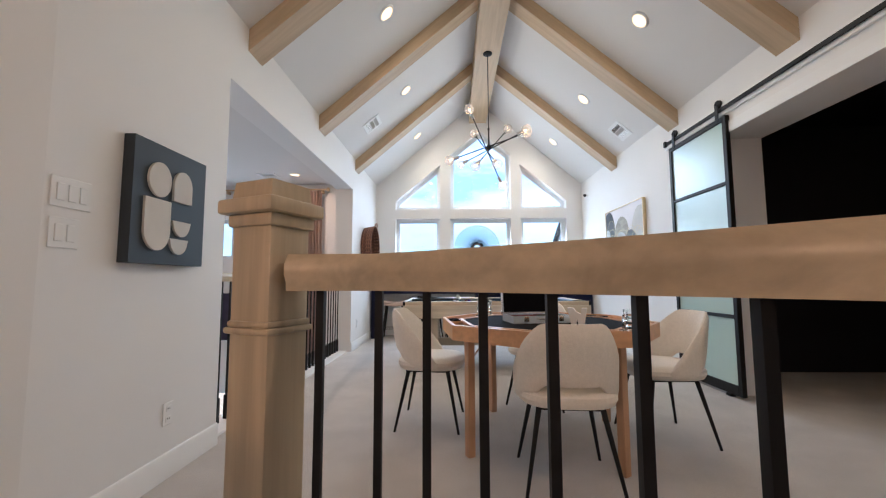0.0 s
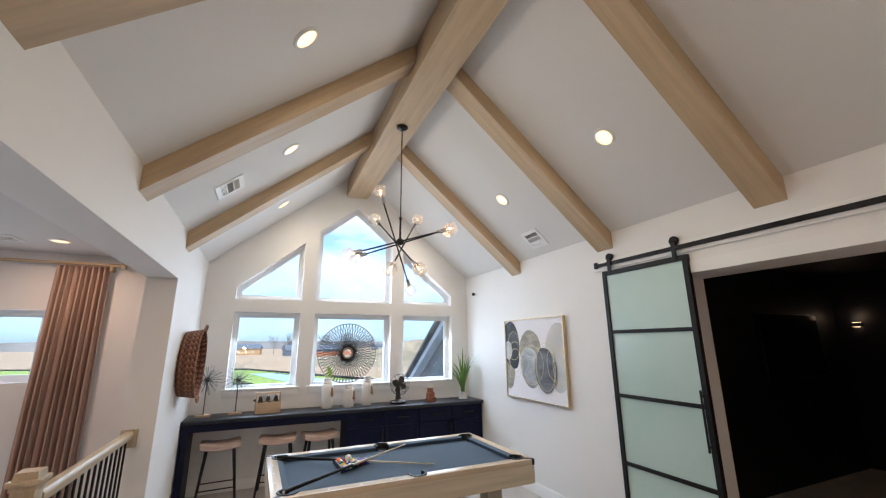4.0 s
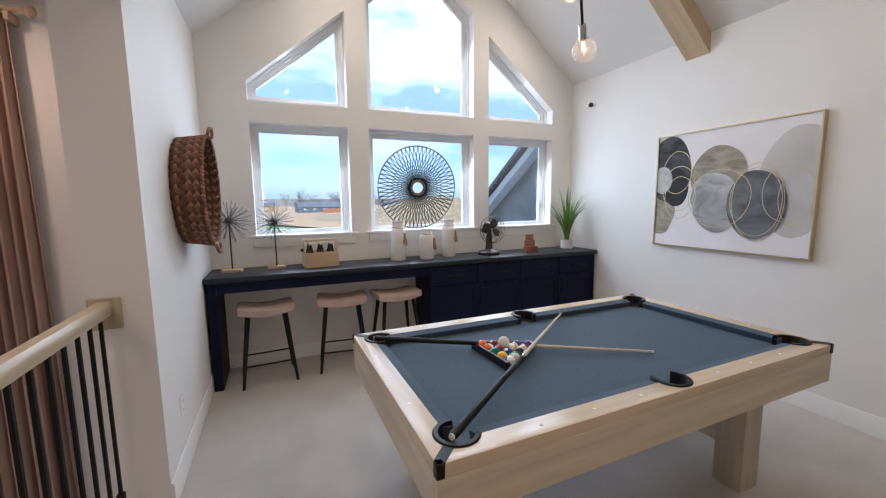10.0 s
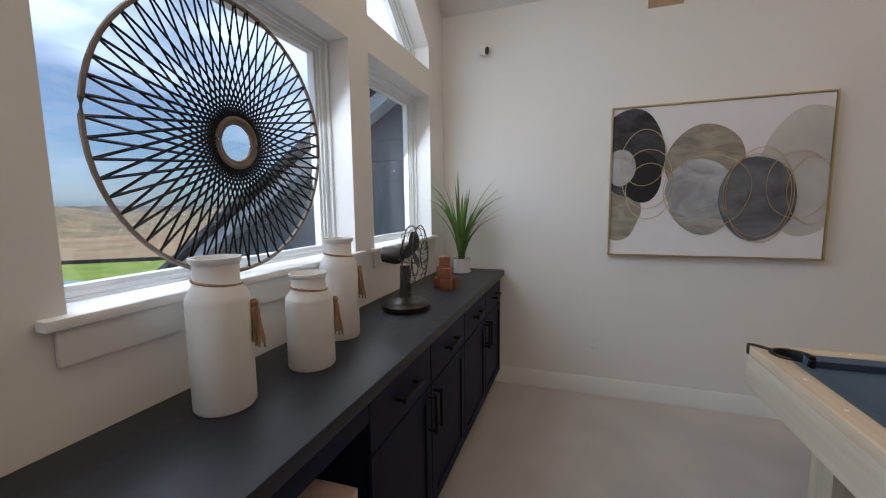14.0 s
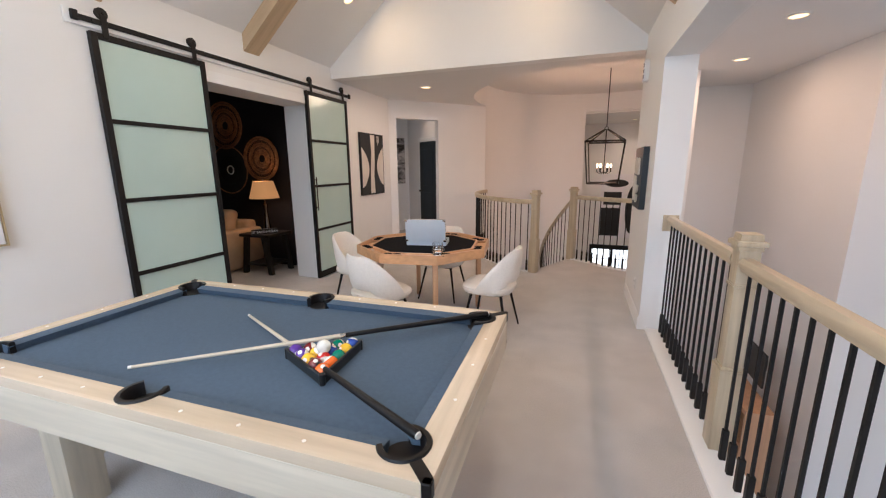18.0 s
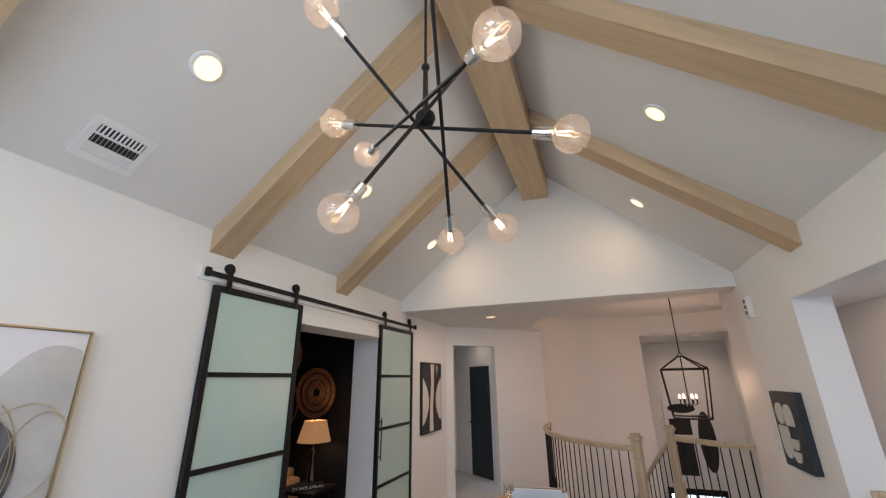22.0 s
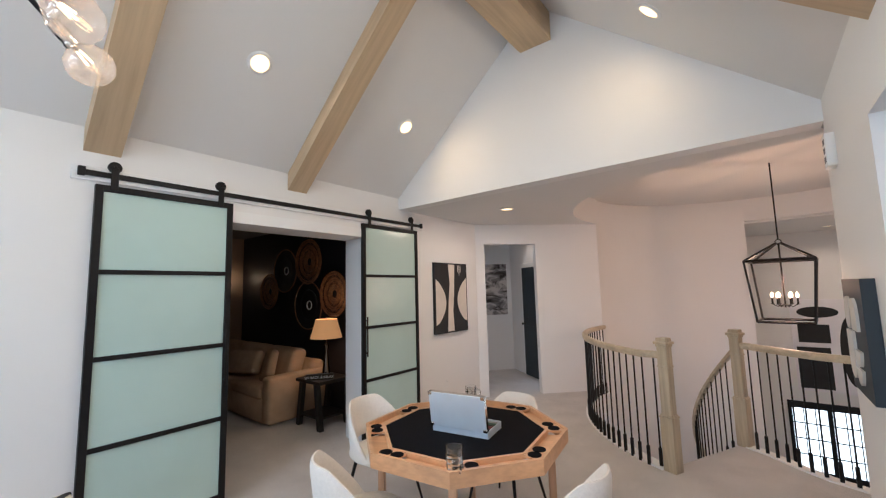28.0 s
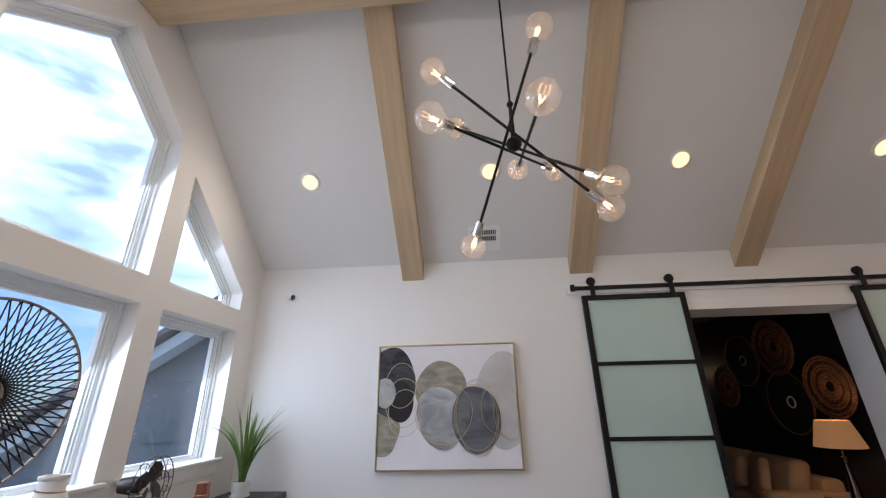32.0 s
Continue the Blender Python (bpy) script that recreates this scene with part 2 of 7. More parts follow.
M = {}
M["wall"] = Mat("wall_paint", (0.80, 0.79, 0.775), 0.62).vary(0.9, 0.012).bump(260, 0.10, 2.0, dist=0.002).m
M["ceiling"] = Mat("ceiling_paint", (0.74, 0.73, 0.715), 0.8).vary(0.7, 0.015).bump(180, 0.12, 2.0, dist=0.002).m
M["trim"] = Mat("trim_paint", (0.82, 0.82, 0.81), 0.35).vary(1.5, 0.01).bump(90, 0.03, 2.0, dist=0.001).m
carpet = Mat("carpet", (0.60, 0.56, 0.525), 0.95)
carpet.vary(3.2, 0.10, 6.0, lo=0.3, hi=0.7)
carpet.grain(190, 0.30)
carpet.bump(420, 0.75, 4.0, dist=0.006)
carpet.b.inputs["Sheen Weight"].default_value = 0.3
M["carpet"] = carpet.m
M["beam_x"] = wood("oak_beam_across", (0.53, 0.40, 0.25), 0.12, 0, 0.55, 7)
M["beam_y"] = wood("oak_beam_along", (0.53, 0.40, 0.25), 0.12, 1, 0.55, 7)
M["newel"] = wood("painted_oak", (0.52, 0.43, 0.295), 0.18, 2, 0.4, 9)
M["handrail"] = wood("painted_oak_rail", (0.52, 0.43, 0.295), 0.18, 1, 0.35, 9)
black_steel = Mat("black_steel", (0.007, 0.0065, 0.007), 0.5, 0.0).bump(150, 0.05, 2.0, dist=0.001).gloss(20, 0.42, 0.6)
black_steel.b.inputs["Specular IOR Level"].default_value = 0.3
M["black"] = black_steel.m
black_iron = Mat("black_iron", (0.006, 0.0055, 0.0055), 0.55, 0.0).gloss(20, 0.45, 0.65)
black_iron.b.inputs["Specular IOR Level"].default_value = 0.3
M["iron"] = black_iron.m
M["pane"] = clear_pane("window_glass", 0.05)
M["vinyl"] = Mat("window_vinyl", (0.80, 0.82, 0.83), 0.3).vary(2, 0.01).m
M["dark_paint"] = Mat("near_black_paint", (0.010, 0.010, 0.016), 0.5).vary(1.3, 0.2).bump(200, 0.06, dist=0.002).m
M["lamp_disc"] = emitter("led_disc", (1.0, 0.62, 0.30), 2.4)


# ---------------------------------------------------------------- mesh helpers
def finish(bm, angle=38):
    bmesh.ops.recalc_face_normals(bm, faces=bm.faces[:])
    limit = radians(angle)
    for f in bm.faces:
        f.smooth = True
    for e in bm.edges:
        e.smooth = len(e.link_faces) == 2 and e.calc_face_angle(0.0) < limit


def mesh_of(name, bm, material, angle=38):
    finish(bm, angle)
    me = bpy.data.meshes.new(name)
    bm.to_mesh(me)
    bm.free()
    for m in material if isinstance(material, (list, tuple)) else (material,):
        me.materials.append(m)
    return me


def part(name, bm, material, parent, label="", at=None):
    ob = new(name, mesh_of(name, bm, material))
    ob.parent = parent
    if at is not None:
        ob.matrix_basis = at
    return tagged(ob, label)


def solid(name, bm, material, label="", category="", group="", kind="", at=None):
    ob = new(name, mesh_of(name, bm, material))
    if at is not None:
        ob.matrix_basis = at
    return tagged(ob, label, category, group, kind)


def thing(name, label, category, group="", at=None, kind=""):
    ob = new(name)
    ob.empty_display_size = 0.1
    if at is not None:
        ob.matrix_basis = at
    return tagged(ob, label, category, group, kind)


def box(bm, x0, x1, y0, y1, z0, z1, bevel=0.0, seg=2, m=None):
    v = [bm.verts.new((x, y, z)) for z in (z0, z1) for y in (y0, y1) for x in (x0, x1)]
    f = [bm.faces.new([v[i] for i in q]) for q in ((0, 2, 3, 1), (4, 5, 7, 6), (0, 1, 5, 4), (2, 6, 7, 3), (0, 4, 6, 2), (1, 3, 7, 5))]
    if bevel > 0:
        edges = {e for a in f for e in a.edges}
        r = bmesh.ops.bevel(bm, geom=list(edges), offset=bevel, segments=seg, profile=0.5, affect="EDGES")
        v = list({q for a in r["faces"] for q in a.verts} | {q for q in v if q.is_valid})
    if m is not None:
        bmesh.ops.transform(bm, matrix=m, verts=v)
    return bm


def cube(*a, **k):
    return box(bmesh.new(), *a, **k)


def lathe(bm, profile, n=24, m=None, cap=True):
    """Turn a profile of (radius, height) round z."""
    rings = []
    made = []
    for r, z in profile:
        ring = [bm.verts.new((r * math.cos(2 * math.pi * i / n), r * math.sin(2 * math.pi * i / n), z)) for i in range(n)]
        rings.append(ring)
        made += ring
    for a, b in zip(rings, rings[1:]):
        for i in range(n):
            bm.faces.new((a[i], a[(i + 1) % n], b[(i + 1) % n], b[i]))
    if cap:
        bm.faces.new(rings[0][::-1])
        bm.faces.new(rings[-1])
    if m is not None:
        bmesh.ops.transform(bm, matrix=m, verts=made)
    return bm


def turned(profile, n=24, m=None, cap=True):
    return lathe(bmesh.new(), profile, n, m, cap)


def rod(bm, a, b, r, n=8, r2=None):
    a, b = Vector(a), Vector(b)
    d = b - a
    m = Matrix.Translation(a) @ d.to_track_quat("Z", "Y").to_matrix().to_4x4()
    return lathe(bm, [(r, 0), (r if r2 is None else r2, d.length)], n, m)


def tube(bm, pts, r, n=8, closed=False):
    """A round tube along a list of points."""
    pts = [Vector(p) for p in pts]
    rings = []
    k = len(pts)
    up = Vector((0, 0, 1))
    for i, p in enumerate(pts):
        a = pts[(i - 1) % k] if closed or i else p
        b = pts[(i + 1) % k] if closed or i < k - 1 else p
        d = (b - a).normalized()
        s = d.cross(up)
        if s.length < 1e-3:
            s = d.cross(Vector((1, 0, 0)))
        s.normalize()
        u = s.cross(d)
        rings.append([bm.verts.new(p + r * (math.cos(2 * math.pi * j / n) * s + math.sin(2 * math.pi * j / n) * u)) for j in range(n)])
    for i in range(k if closed else k - 1):
        a, b = rings[i], rings[(i + 1) % k]
        for j in range(n):
            bm.faces.new((a[j], a[(j + 1) % n], b[(j + 1) % n], b[j]))
    if not closed:
        bm.faces.new(rings[0][::-1])
        bm.faces.new(rings[-1])
    return bm


def sweep(bm, pts, section):
    """A closed section of (side, up) carried along points in plan; ends capped."""
    pts = [Vector(p) for p in pts]
    rings = []
    for i, p in enumerate(pts):
        d = pts[min(i + 1, len(pts) - 1)] - pts[max(i - 1, 0)]
        s = Vector((d.y, -d.x, 0)).normalized()
        rings.append([bm.verts.new(p + s * a + Vector((0, 0, b))) for a, b in section])
    n = len(section)
    for a, b in zip(rings, rings[1:]):
        for j in range(n):
            bm.faces.new((a[j], a[(j + 1) % n], b[(j + 1) % n], b[j]))
    bm.faces.new(rings[0][::-1])
    bm.faces.new(rings[-1])
    return bm


def slab(outer, holes, place, depth):
    """A plate with holes: outlines in (u, v), put in space by place(u, v, w), from w = 0 to w = depth."""
    bm = bmesh.new()
    loops = [outer, *holes]
    flat = [p for lp in loops for p in lp]
    tris = tessellate_polygon([[Vector((u, v, 0)) for u, v in lp] for lp in loops])
    a = [bm.verts.new(place(u, v, 0.0)) for u, v in flat]
    b = [bm.verts.new(place(u, v, depth)) for u, v in flat]
    for t in tris:
        try:
            bm.faces.new([a[i] for i in t])
            bm.faces.new([b[i] for i in reversed(t)])
        except ValueError:
            pass
    k = 0
    for lp in loops:
        n = len(lp)
        for i in range(n):
            j = (i + 1) % n
            bm.faces.new((a[k + i], a[k + j], b[k + j], b[k + i]))
        k += n
    return bm


def rect(u0, u1, v0, v1):
    return [(u0, v0), (u1, v0), (u1, v1), (u0, v1)]


def structure(name, bm, material, label=""):
    return solid(name, bm, material, label, kind="structure")


# ---------------------------------------------------------------- floors
D_TOP = [(CX + R_IN * math.cos(radians(62)), CY + R_IN * math.sin(radians(62)))]
hall_edge = arc(CX, CY, R_OUT, -8.6, 63, 22)
floor_outline = [(OUT_R, 1.2), (OUT_R, 4.4), (OUT_R, YW), (OUT_L + 0.17, YW), (OUT_L + 0.17, SIDE[1]), (OUT_L + 0.17, SIDE[0]), (OUT_L + 0.17, 1.4), (-1.62, 0.12), (-1.23, -0.06)] + D_TOP + hall_edge[::-1] + [(1.0, -1.94), (3.3, -2.2), (3.3, -0.2)]
structure("floor", slab(floor_outline, [], lambda u, v, w: (u, v, -w), 0.3), M["carpet"], "pale beige cut-pile carpet over the upper floor")
structure("floor_media", slab(rect(OUT_R + 0.002, 7.4, 1.2, 4.5), [], lambda u, v, w: (u, v, -w), 0.3), M["carpet"], "pale beige carpet in the dark media room")

# ---------------------------------------------------------------- walls

structure("wall_right", slab([(-0.42, -0.02), (MEDIA[0], -0.02), (MEDIA[0], MEDIA[2]), (MEDIA[1], MEDIA[2]), (MEDIA[1], -0.02), (YW, -0.02), (YW, EAVE + 0.01), (-0.42, EAVE + 0.01)], [], lambda u, v, w: (XR + w, u, v), OUT_R - XR), M["wall"])
structure("wall_left", slab([(1.29, -0.02), (SIDE[0], -0.02), (SIDE[0], SIDE[2]), (SIDE[1], SIDE[2]), (SIDE[1], -0.02), (YW, -0.02), (YW, EAVE + 0.01), (1.29, EAVE + 0.01)], [], lambda u, v, w: (XL - w, u, v), XL - OUT_L), M["wall"])
W_LOW = [(-1.1, -0.246), (-0.048, 1.106), (1.294, 2.158)]
SILL, HEAD, TRANSOM = 1.195, 2.201, 2.382
HOLES = [rect(a, b, SILL, HEAD) for a, b in W_LOW]
UPPER = [[(-1.1, TRANSOM), (-0.246, TRANSOM), (-0.246, 3.25), (-1.1, 2.54)],
         [(-0.048, TRANSOM), (1.106, TRANSOM), (1.106, 3.45), (0.529, 3.92), (-0.048, 3.45)],
         [(1.294, TRANSOM), (2.158, TRANSOM), (2.158, 2.54), (1.294, 3.25)]]
structure("wall_window", slab([(OUT_L, -0.3), (OUT_R, -0.3), (OUT_R, slope_z(XR) + 0.01), (XR, EAVE + 0.01), (XM, APEX + 0.01), (XL, EAVE + 0.01), (OUT_L, EAVE + 0.01)], HOLES + UPPER, lambda u, v, w: (u, YW + w, v), 0.2), M["wall"])
structure("wall_gable", slab([(XL, FLAT), (XR, FLAT), (XR, EAVE + 0.01), (XM, APEX + 0.01), (XL, EAVE + 0.01)], [], lambda u, v, w: (u, YG - w, v), 0.16), M["wall"])

# sloping ceilings
for s, nm in ((1, "ceiling_slope_right"), (-1, "ceiling_slope_left")):
    xe = XR if s > 0 else XL
    prof = [(xe, EAVE), (XM, APEX), (XM, APEX + 0.2), (xe + s * 0.4, EAVE + 0.2), (xe + s * 0.4, EAVE)]
    structure(nm, slab(prof, [], lambda u, v, w: (u, YG - 0.16 + w, v), YW - YG + 0.3), M["ceiling"])

# flat ceilings: hall with the round opening over the stair
R_SOFF = 2.31                   # round edge of the hall ceiling over the stair
soffit_edge = arc(CX, CY, R_SOFF, 70, -13.2, 30)
ring = arc(CX, CY, R_WALL + 0.11, -172, -14, 30) + arc(CX, CY, R_SOFF + 0.004, -13.2, 70, 30)
structure("ceiling_hall", slab([(3.4, -2.4), (3.4, YG - 0.162), (OUT_L, YG - 0.162), (OUT_L, 1.0)] + ring[::-1] + [(-3.8, -4.2), (1.3, -4.2), (1.3, -2.4)], [], lambda u, v, w: (u, v, FLAT + w), 0.12), M["ceiling"])
structure("ceiling_stair", slab(rect(-4.2, 1.6, -7.5, 1.09), [], lambda u, v, w: (u, v, 3.13 + w), 0.1), M["ceiling"])
structure("ceiling_great_room", slab([(-7.5, GR_Y), (OUT_L, GR_Y), (OUT_L, 1.2), (-1.66, 0.75), (-1.74, 0.16), (-2.29, -0.14), (-2.52, -1.6), (-7.5, -1.6)], [], lambda u, v, w: (u, v, 2.74 + w), 0.1), M["ceiling"])

# stair hall walls
def curved_wall(name, pts, z0, z1, thick, material):
    bm = bmesh.new()
    sweep(bm, [(x, y, 0) for x, y in pts], [(0, z0), (0, z1), (thick, z1), (thick, z0)])
    return structure(name, bm, material)


curved_wall("wall_stair_curved", [arc(CX, CY, R_WALL - 0.18 * max(0, 1 - i / 20) ** 2, -13.2 - 69.2 * i / 34, 0, 1)[0] for i in range(35)], LOW, 3.14, -0.14, M["wall"])
curved_wall("wall_stair_left", [(XL, 1.29), (-1.53, 0.75), (-1.62, 0.1), (-2.20, -0.20), (-2.42, -1.5), (-2.75, -2.4), (-2.75, -3.95)], LOW, 3.12, 0.14, M["wall"])
curved_wall("wall_foyer_far", [(-3.4, -7.2), (0.4, -7.2)], LOW, 3.125, 0.1, M["wall"])
curved_wall("wall_foyer_right", [(0.4, -7.2), (-0.9, -3.98)], LOW, 3.125, 0.1, M["wall"])
curved_wall("wall_foyer_left", [(-2.75, -3.95), (-3.4, -7.2)], LOW, 3.125, 0.1, M["wall"])
structure("ceiling_foyer", slab([(-3.8, -7.4), (0.8, -7.4), (0.8, -4.0), (-0.9, -4.0), (-1.28, -4.03), (-2.6, -3.6), (-3.8, -3.9)], [], lambda u, v, w: (u, v, 2.76 + w), 0.1), M["ceiling"])
structure("floor_lower", slab(rect(-7.5, 1.8, -7.5, GR_Y + 0.2), [], lambda u, v, w: (u, v, LOW - w), 0.1), M["carpet"], "pale lower floor")

curved_wall("wall_stair_soffit", [(OUT_L, 1.0)] + soffit_edge, FLAT + 0.002, 3.14, -0.10, M["wall"])
curved_wall("wall_stair_header", arc(CX, CY, R_WALL, -82.4, -126, 12), 2.74, 3.14, -0.14, M["wall"])

# diagonal hall wall with a plain cased opening
DIAG_A, DIAG_B = Vector((XR, -0.42, 0)), Vector((0.998, -1.907, 0))
dd = (DIAG_B - DIAG_A)
dl = dd.length
dd.normalize()
dn = Vector((-dd.y, dd.x, 0))
H_OPEN = (0.145, 1.0, 2.385)
structure("wall_diagonal", slab([(0, -0.02), (H_OPEN[0], -0.02), (H_OPEN[0], H_OPEN[2]), (H_OPEN[1], H_OPEN[2]), (H_OPEN[1], -0.02), (dl, -0.02), (dl, FLAT + 0.01), (0, FLAT + 0.01)], [],
                                lambda u, v, w: tuple(DIAG_A + dd * u + dn * w + Vector((0, 0, v))), 0.12), M["wall"])

# two-storey room beyond the side opening
GR_WIN = [rect(-3.75, -2.80, 1.41, 2.13), rect(-5.15, -3.94, 1.41, 2.13), rect(-3.56, -2.45, -2.4, -0.87), rect(-6.6, -3.93, -2.4, -0.87)]
structure("wall_great_room_window", slab(rect(-7.5, OUT_L, LOW, 2.75), GR_WIN, lambda u, v, w: (u, GR_Y + w, v), 0.18), M["wall"])
curved_wall("wall_great_room_pink", [(-3.55, 1.14), (-3.37, -1.48)], LOW, 2.75, 0.12, M["wall"])
curved_wall("wall_great_room_near", [(-7.4, 1.14), (-3.55, 1.14)], LOW, 2.75, 0.12, M["wall"])
curved_wall("wall_great_room_back", [(-3.37, -1.48), (-2.40, -1.48)], LOW, 2.75, 0.12, M["wall"])
curved_wall("wall_great_room_far_side", [(-7.4, GR_Y), (-7.4, 1.14)], LOW, 2.75, 0.12, M["wall"])
structure("wall_great_room_below", cube(OUT_L + 0.04, OUT_L + 0.16, 1.3, GR_Y, LOW, -0.3), M["wall"])

# media room
structure("wall_media_baskets", cube(OUT_R, 7.4, 1.2, 1.32, 0, 2.9), M["dark_paint"])
structure("wall_media_screen", cube(OUT_R, 7.4, 4.4, 4.52, 0, 2.9), M["dark_paint"])
structure("wall_media_end", cube(7.3, 7.42, 1.32, 4.4, 0, 2.9), M["dark_paint"])
structure("ceiling_media", cube(OUT_R, 7.4, 1.2, 4.5, 2.75, 2.9), M["dark_paint"])

# beams
for y0 in (2.612, 4.10, 5.70):
    for s in (1, -1):
        xe = XR if s > 0 else XL
        xr = XM + s * 0.17
        zr = APEX - SLOPE * 0.17
        along = pose(xe, y0, EAVE, 0, s * TILT_A, 0)
        back = along.inverted()
        prof = [back @ Vector((u, y0, v)) for u, v in ((xe, EAVE - 0.168), (xe, EAVE), (xr, zr), (xr, zr - 0.17))]
        solid("rafter_beam", slab([(q.x, q.z) for q in prof], [], lambda u, v, w: (u, w, v), 0.205), M["beam_x"], "pale oak box beam following the sloped ceiling", kind="structure", at=along)
structure("ridge_beam", cube(XM - 0.165, XM + 0.165, YG, YW, 4.075, APEX - 0.05), M["beam_y"], "wide pale oak ridge beam")

# baseboards
def base_run(pts, side):
    bm = bmesh.new()
    sweep(bm, [(x, y, 0) for x, y in pts], [(0, 0), (side * 0.014, 0), (side * 0.014, 0.115), (side * 0.006, 0.13), (0, 0.13)])
    return structure("baseboard", bm, M["trim"])


base_run([(XR - 0.001, YW), (XR - 0.001, MEDIA[1])], 1)
base_run([(XR - 0.001, MEDIA[0]), (XR - 0.001, -0.42)], 1)
base_run([(XL + 0.001, 1.29), (XL + 0.001, SIDE[0])], 1)
base_run([(XL + 0.001, SIDE[1]), (XL + 0.001, YW)], 1)
base_run([(XL, YW - 0.001), (XR, YW - 0.001)], 1)

# downlights
def downlight(at, down):
    ob = thing("recessed_downlight", "white trimmed recessed LED downlight, lit warm", "ceiling light", "recessed downlights", at=Matrix.Translation(at) @ Vector(down).to_track_quat("-Z", "Y").to_matrix().to_4x4())
    part("trim_ring", turned([(0.068, -0.012), (0.074, -0.012), (0.088, -0.006), (0.092, 0.0), (0.092, 0.012), (0.068, 0.012)], 28, cap=False), M["trim"], ob)
    part("lens", turned([(0.069, -0.006), (0.069, -0.001)], 28), M["lamp_disc"], ob, "glowing warm lens")


for x, y in DOWN_R + DOWN_L:
    s = 1 if x > XM else -1
    downlight((x, y, slope_z(x)), (-s * math.sin(radians(TILT_A)), 0, -math.cos(radians(TILT_A))))
for x, y, z in FLAT_LIGHTS:
    downlight((x, y, z), (0, 0, -1))

# ---------------------------------------------------------------- more materials
M["maple"] = wood("pale_maple", (0.64, 0.53, 0.39), 0.13, 0, 0.24, 6)
M["maple_y"] = wood("pale_maple_across", (0.64, 0.53, 0.39), 0.13, 1, 0.24, 6)
M["maple_grey"] = wood("washed_maple", (0.63, 0.56, 0.44), 0.17, 0, 0.5, 5)
M["maple_grey_y"] = wood("washed_maple_across", (0.63, 0.56, 0.44), 0.17, 1, 0.5, 5)
M["maple_leg"] = wood("washed_maple_leg", (0.60, 0.53, 0.41), 0.15, 2, 0.5, 6)
M["oak_warm"] = wood("warm_oak", (0.64, 0.37, 0.19), 0.15, 0, 0.35, 8)
M["oak_warm_z"] = wood("warm_oak_leg", (0.55, 0.33, 0.19), 0.15, 2, 0.4, 8)
M["felt"] = Mat("blue_grey_cloth", (0.070, 0.107, 0.160), 0.9).vary(60, 0.06).grain(500, 0.15).bump(700, 0.25, dist=0.001).m
M["felt_black"] = Mat("black_felt", (0.006, 0.006, 0.008), 0.95).vary(50, 0.12).bump(600, 0.2, dist=0.001)
M["felt_black"].b.inputs["Specular IOR Level"].default_value = 0.1
M["felt_black"] = M["felt_black"].m
leather = Mat("black_leather", (0.006, 0.0055, 0.006), 0.45).vary(30, 0.2).bump(200, 0.1, dist=0.001)
leather.b.inputs["Specular IOR Level"].default_value = 0.3
M["rubber"] = leather.m
M["bone"] = Mat("inlay", (0.75, 0.72, 0.66), 0.3).m
navy = Mat("navy_cabinet_paint", (0.0045, 0.007, 0.029), 0.5).vary(4, 0.10).bump(120, 0.04, dist=0.001)
navy.b.inputs["Specular IOR Level"].default_value = 0.16
M["navy"] = navy.m
top = Mat("charcoal_laminate", (0.018, 0.020, 0.027), 0.45).vary(120, 0.10).gloss(35, 0.36, 0.5)
top.b.inputs["Specular IOR Level"].default_value = 0.35
M["top"] = top.m
M["boucle"] = Mat("cream_boucle", (0.82, 0.77, 0.70), 0.95).vary(60, 0.03).grain(260, 0.07).bump(240, 0.45, 3.0, dist=0.005).m
M["seat_fabric"] = Mat("blush_beige_leather", (0.50, 0.38, 0.32), 0.7).vary(8, 0.07).bump(240, 0.2, dist=0.002).m
M["enamel"] = Mat("chipped_white_enamel", (0.78, 0.76, 0.73), 0.5).vary(7, 0.05).bump(50, 0.15, dist=0.002).m
M["jute"] = Mat("jute_tassel", (0.33, 0.21, 0.12), 0.9).vary(90, 0.3, stretch=(1, 1, 0.1)).bump(300, 0.6, stretch=(1, 1, 0.05), dist=0.003).m
M["chrome"] = Mat("polished_nickel", (0.80, 0.78, 0.75), 0.12, 1.0).m
M["steel"] = Mat("aluminium_skin", (0.74, 0.82, 0.90), 0.34, 0.45).vary(3, 0.04).gloss(15, 0.28, 0.4).m
M["bronze"] = Mat("dark_bronze", (0.06, 0.050, 0.045), 0.4, 0.7).gloss(12, 0.3, 0.5).m
M["hoop"] = Mat("weathered_hoop", (0.20, 0.155, 0.12), 0.6).vary(12, 0.2).m
M["beads"] = Mat("beaded_metal", (0.16, 0.17, 0.18), 0.35, 0.85).gloss(60, 0.25, 0.5).m
M["gold"] = Mat("brushed_gold", (0.62, 0.51, 0.32), 0.38, 0.9).gloss(40, 0.3, 0.45).m
M["canvas"] = Mat("white_canvas", (0.80, 0.78, 0.81), 0.75).vary(3, 0.03).bump(500, 0.15, dist=0.001).m
frost = Mat("frosted_glass", (0.50, 0.65, 0.61), 0.24).vary(1.1, 0.04)
frost.b.inputs["Coat Weight"].default_value, frost.b.inputs["Coat Roughness"].default_value = 0.9, 0.26
M["frost"] = frost.m
M["plastic"] = Mat("white_plastic", (0.80, 0.80, 0.79), 0.35).m
M["plastic_black"] = Mat("black_plastic", (0.012, 0.012, 0.012), 0.3).m
M["blocks"] = wood("red_brown_blocks", (0.30, 0.105, 0.05), 0.3, 0, 0.45, 20)
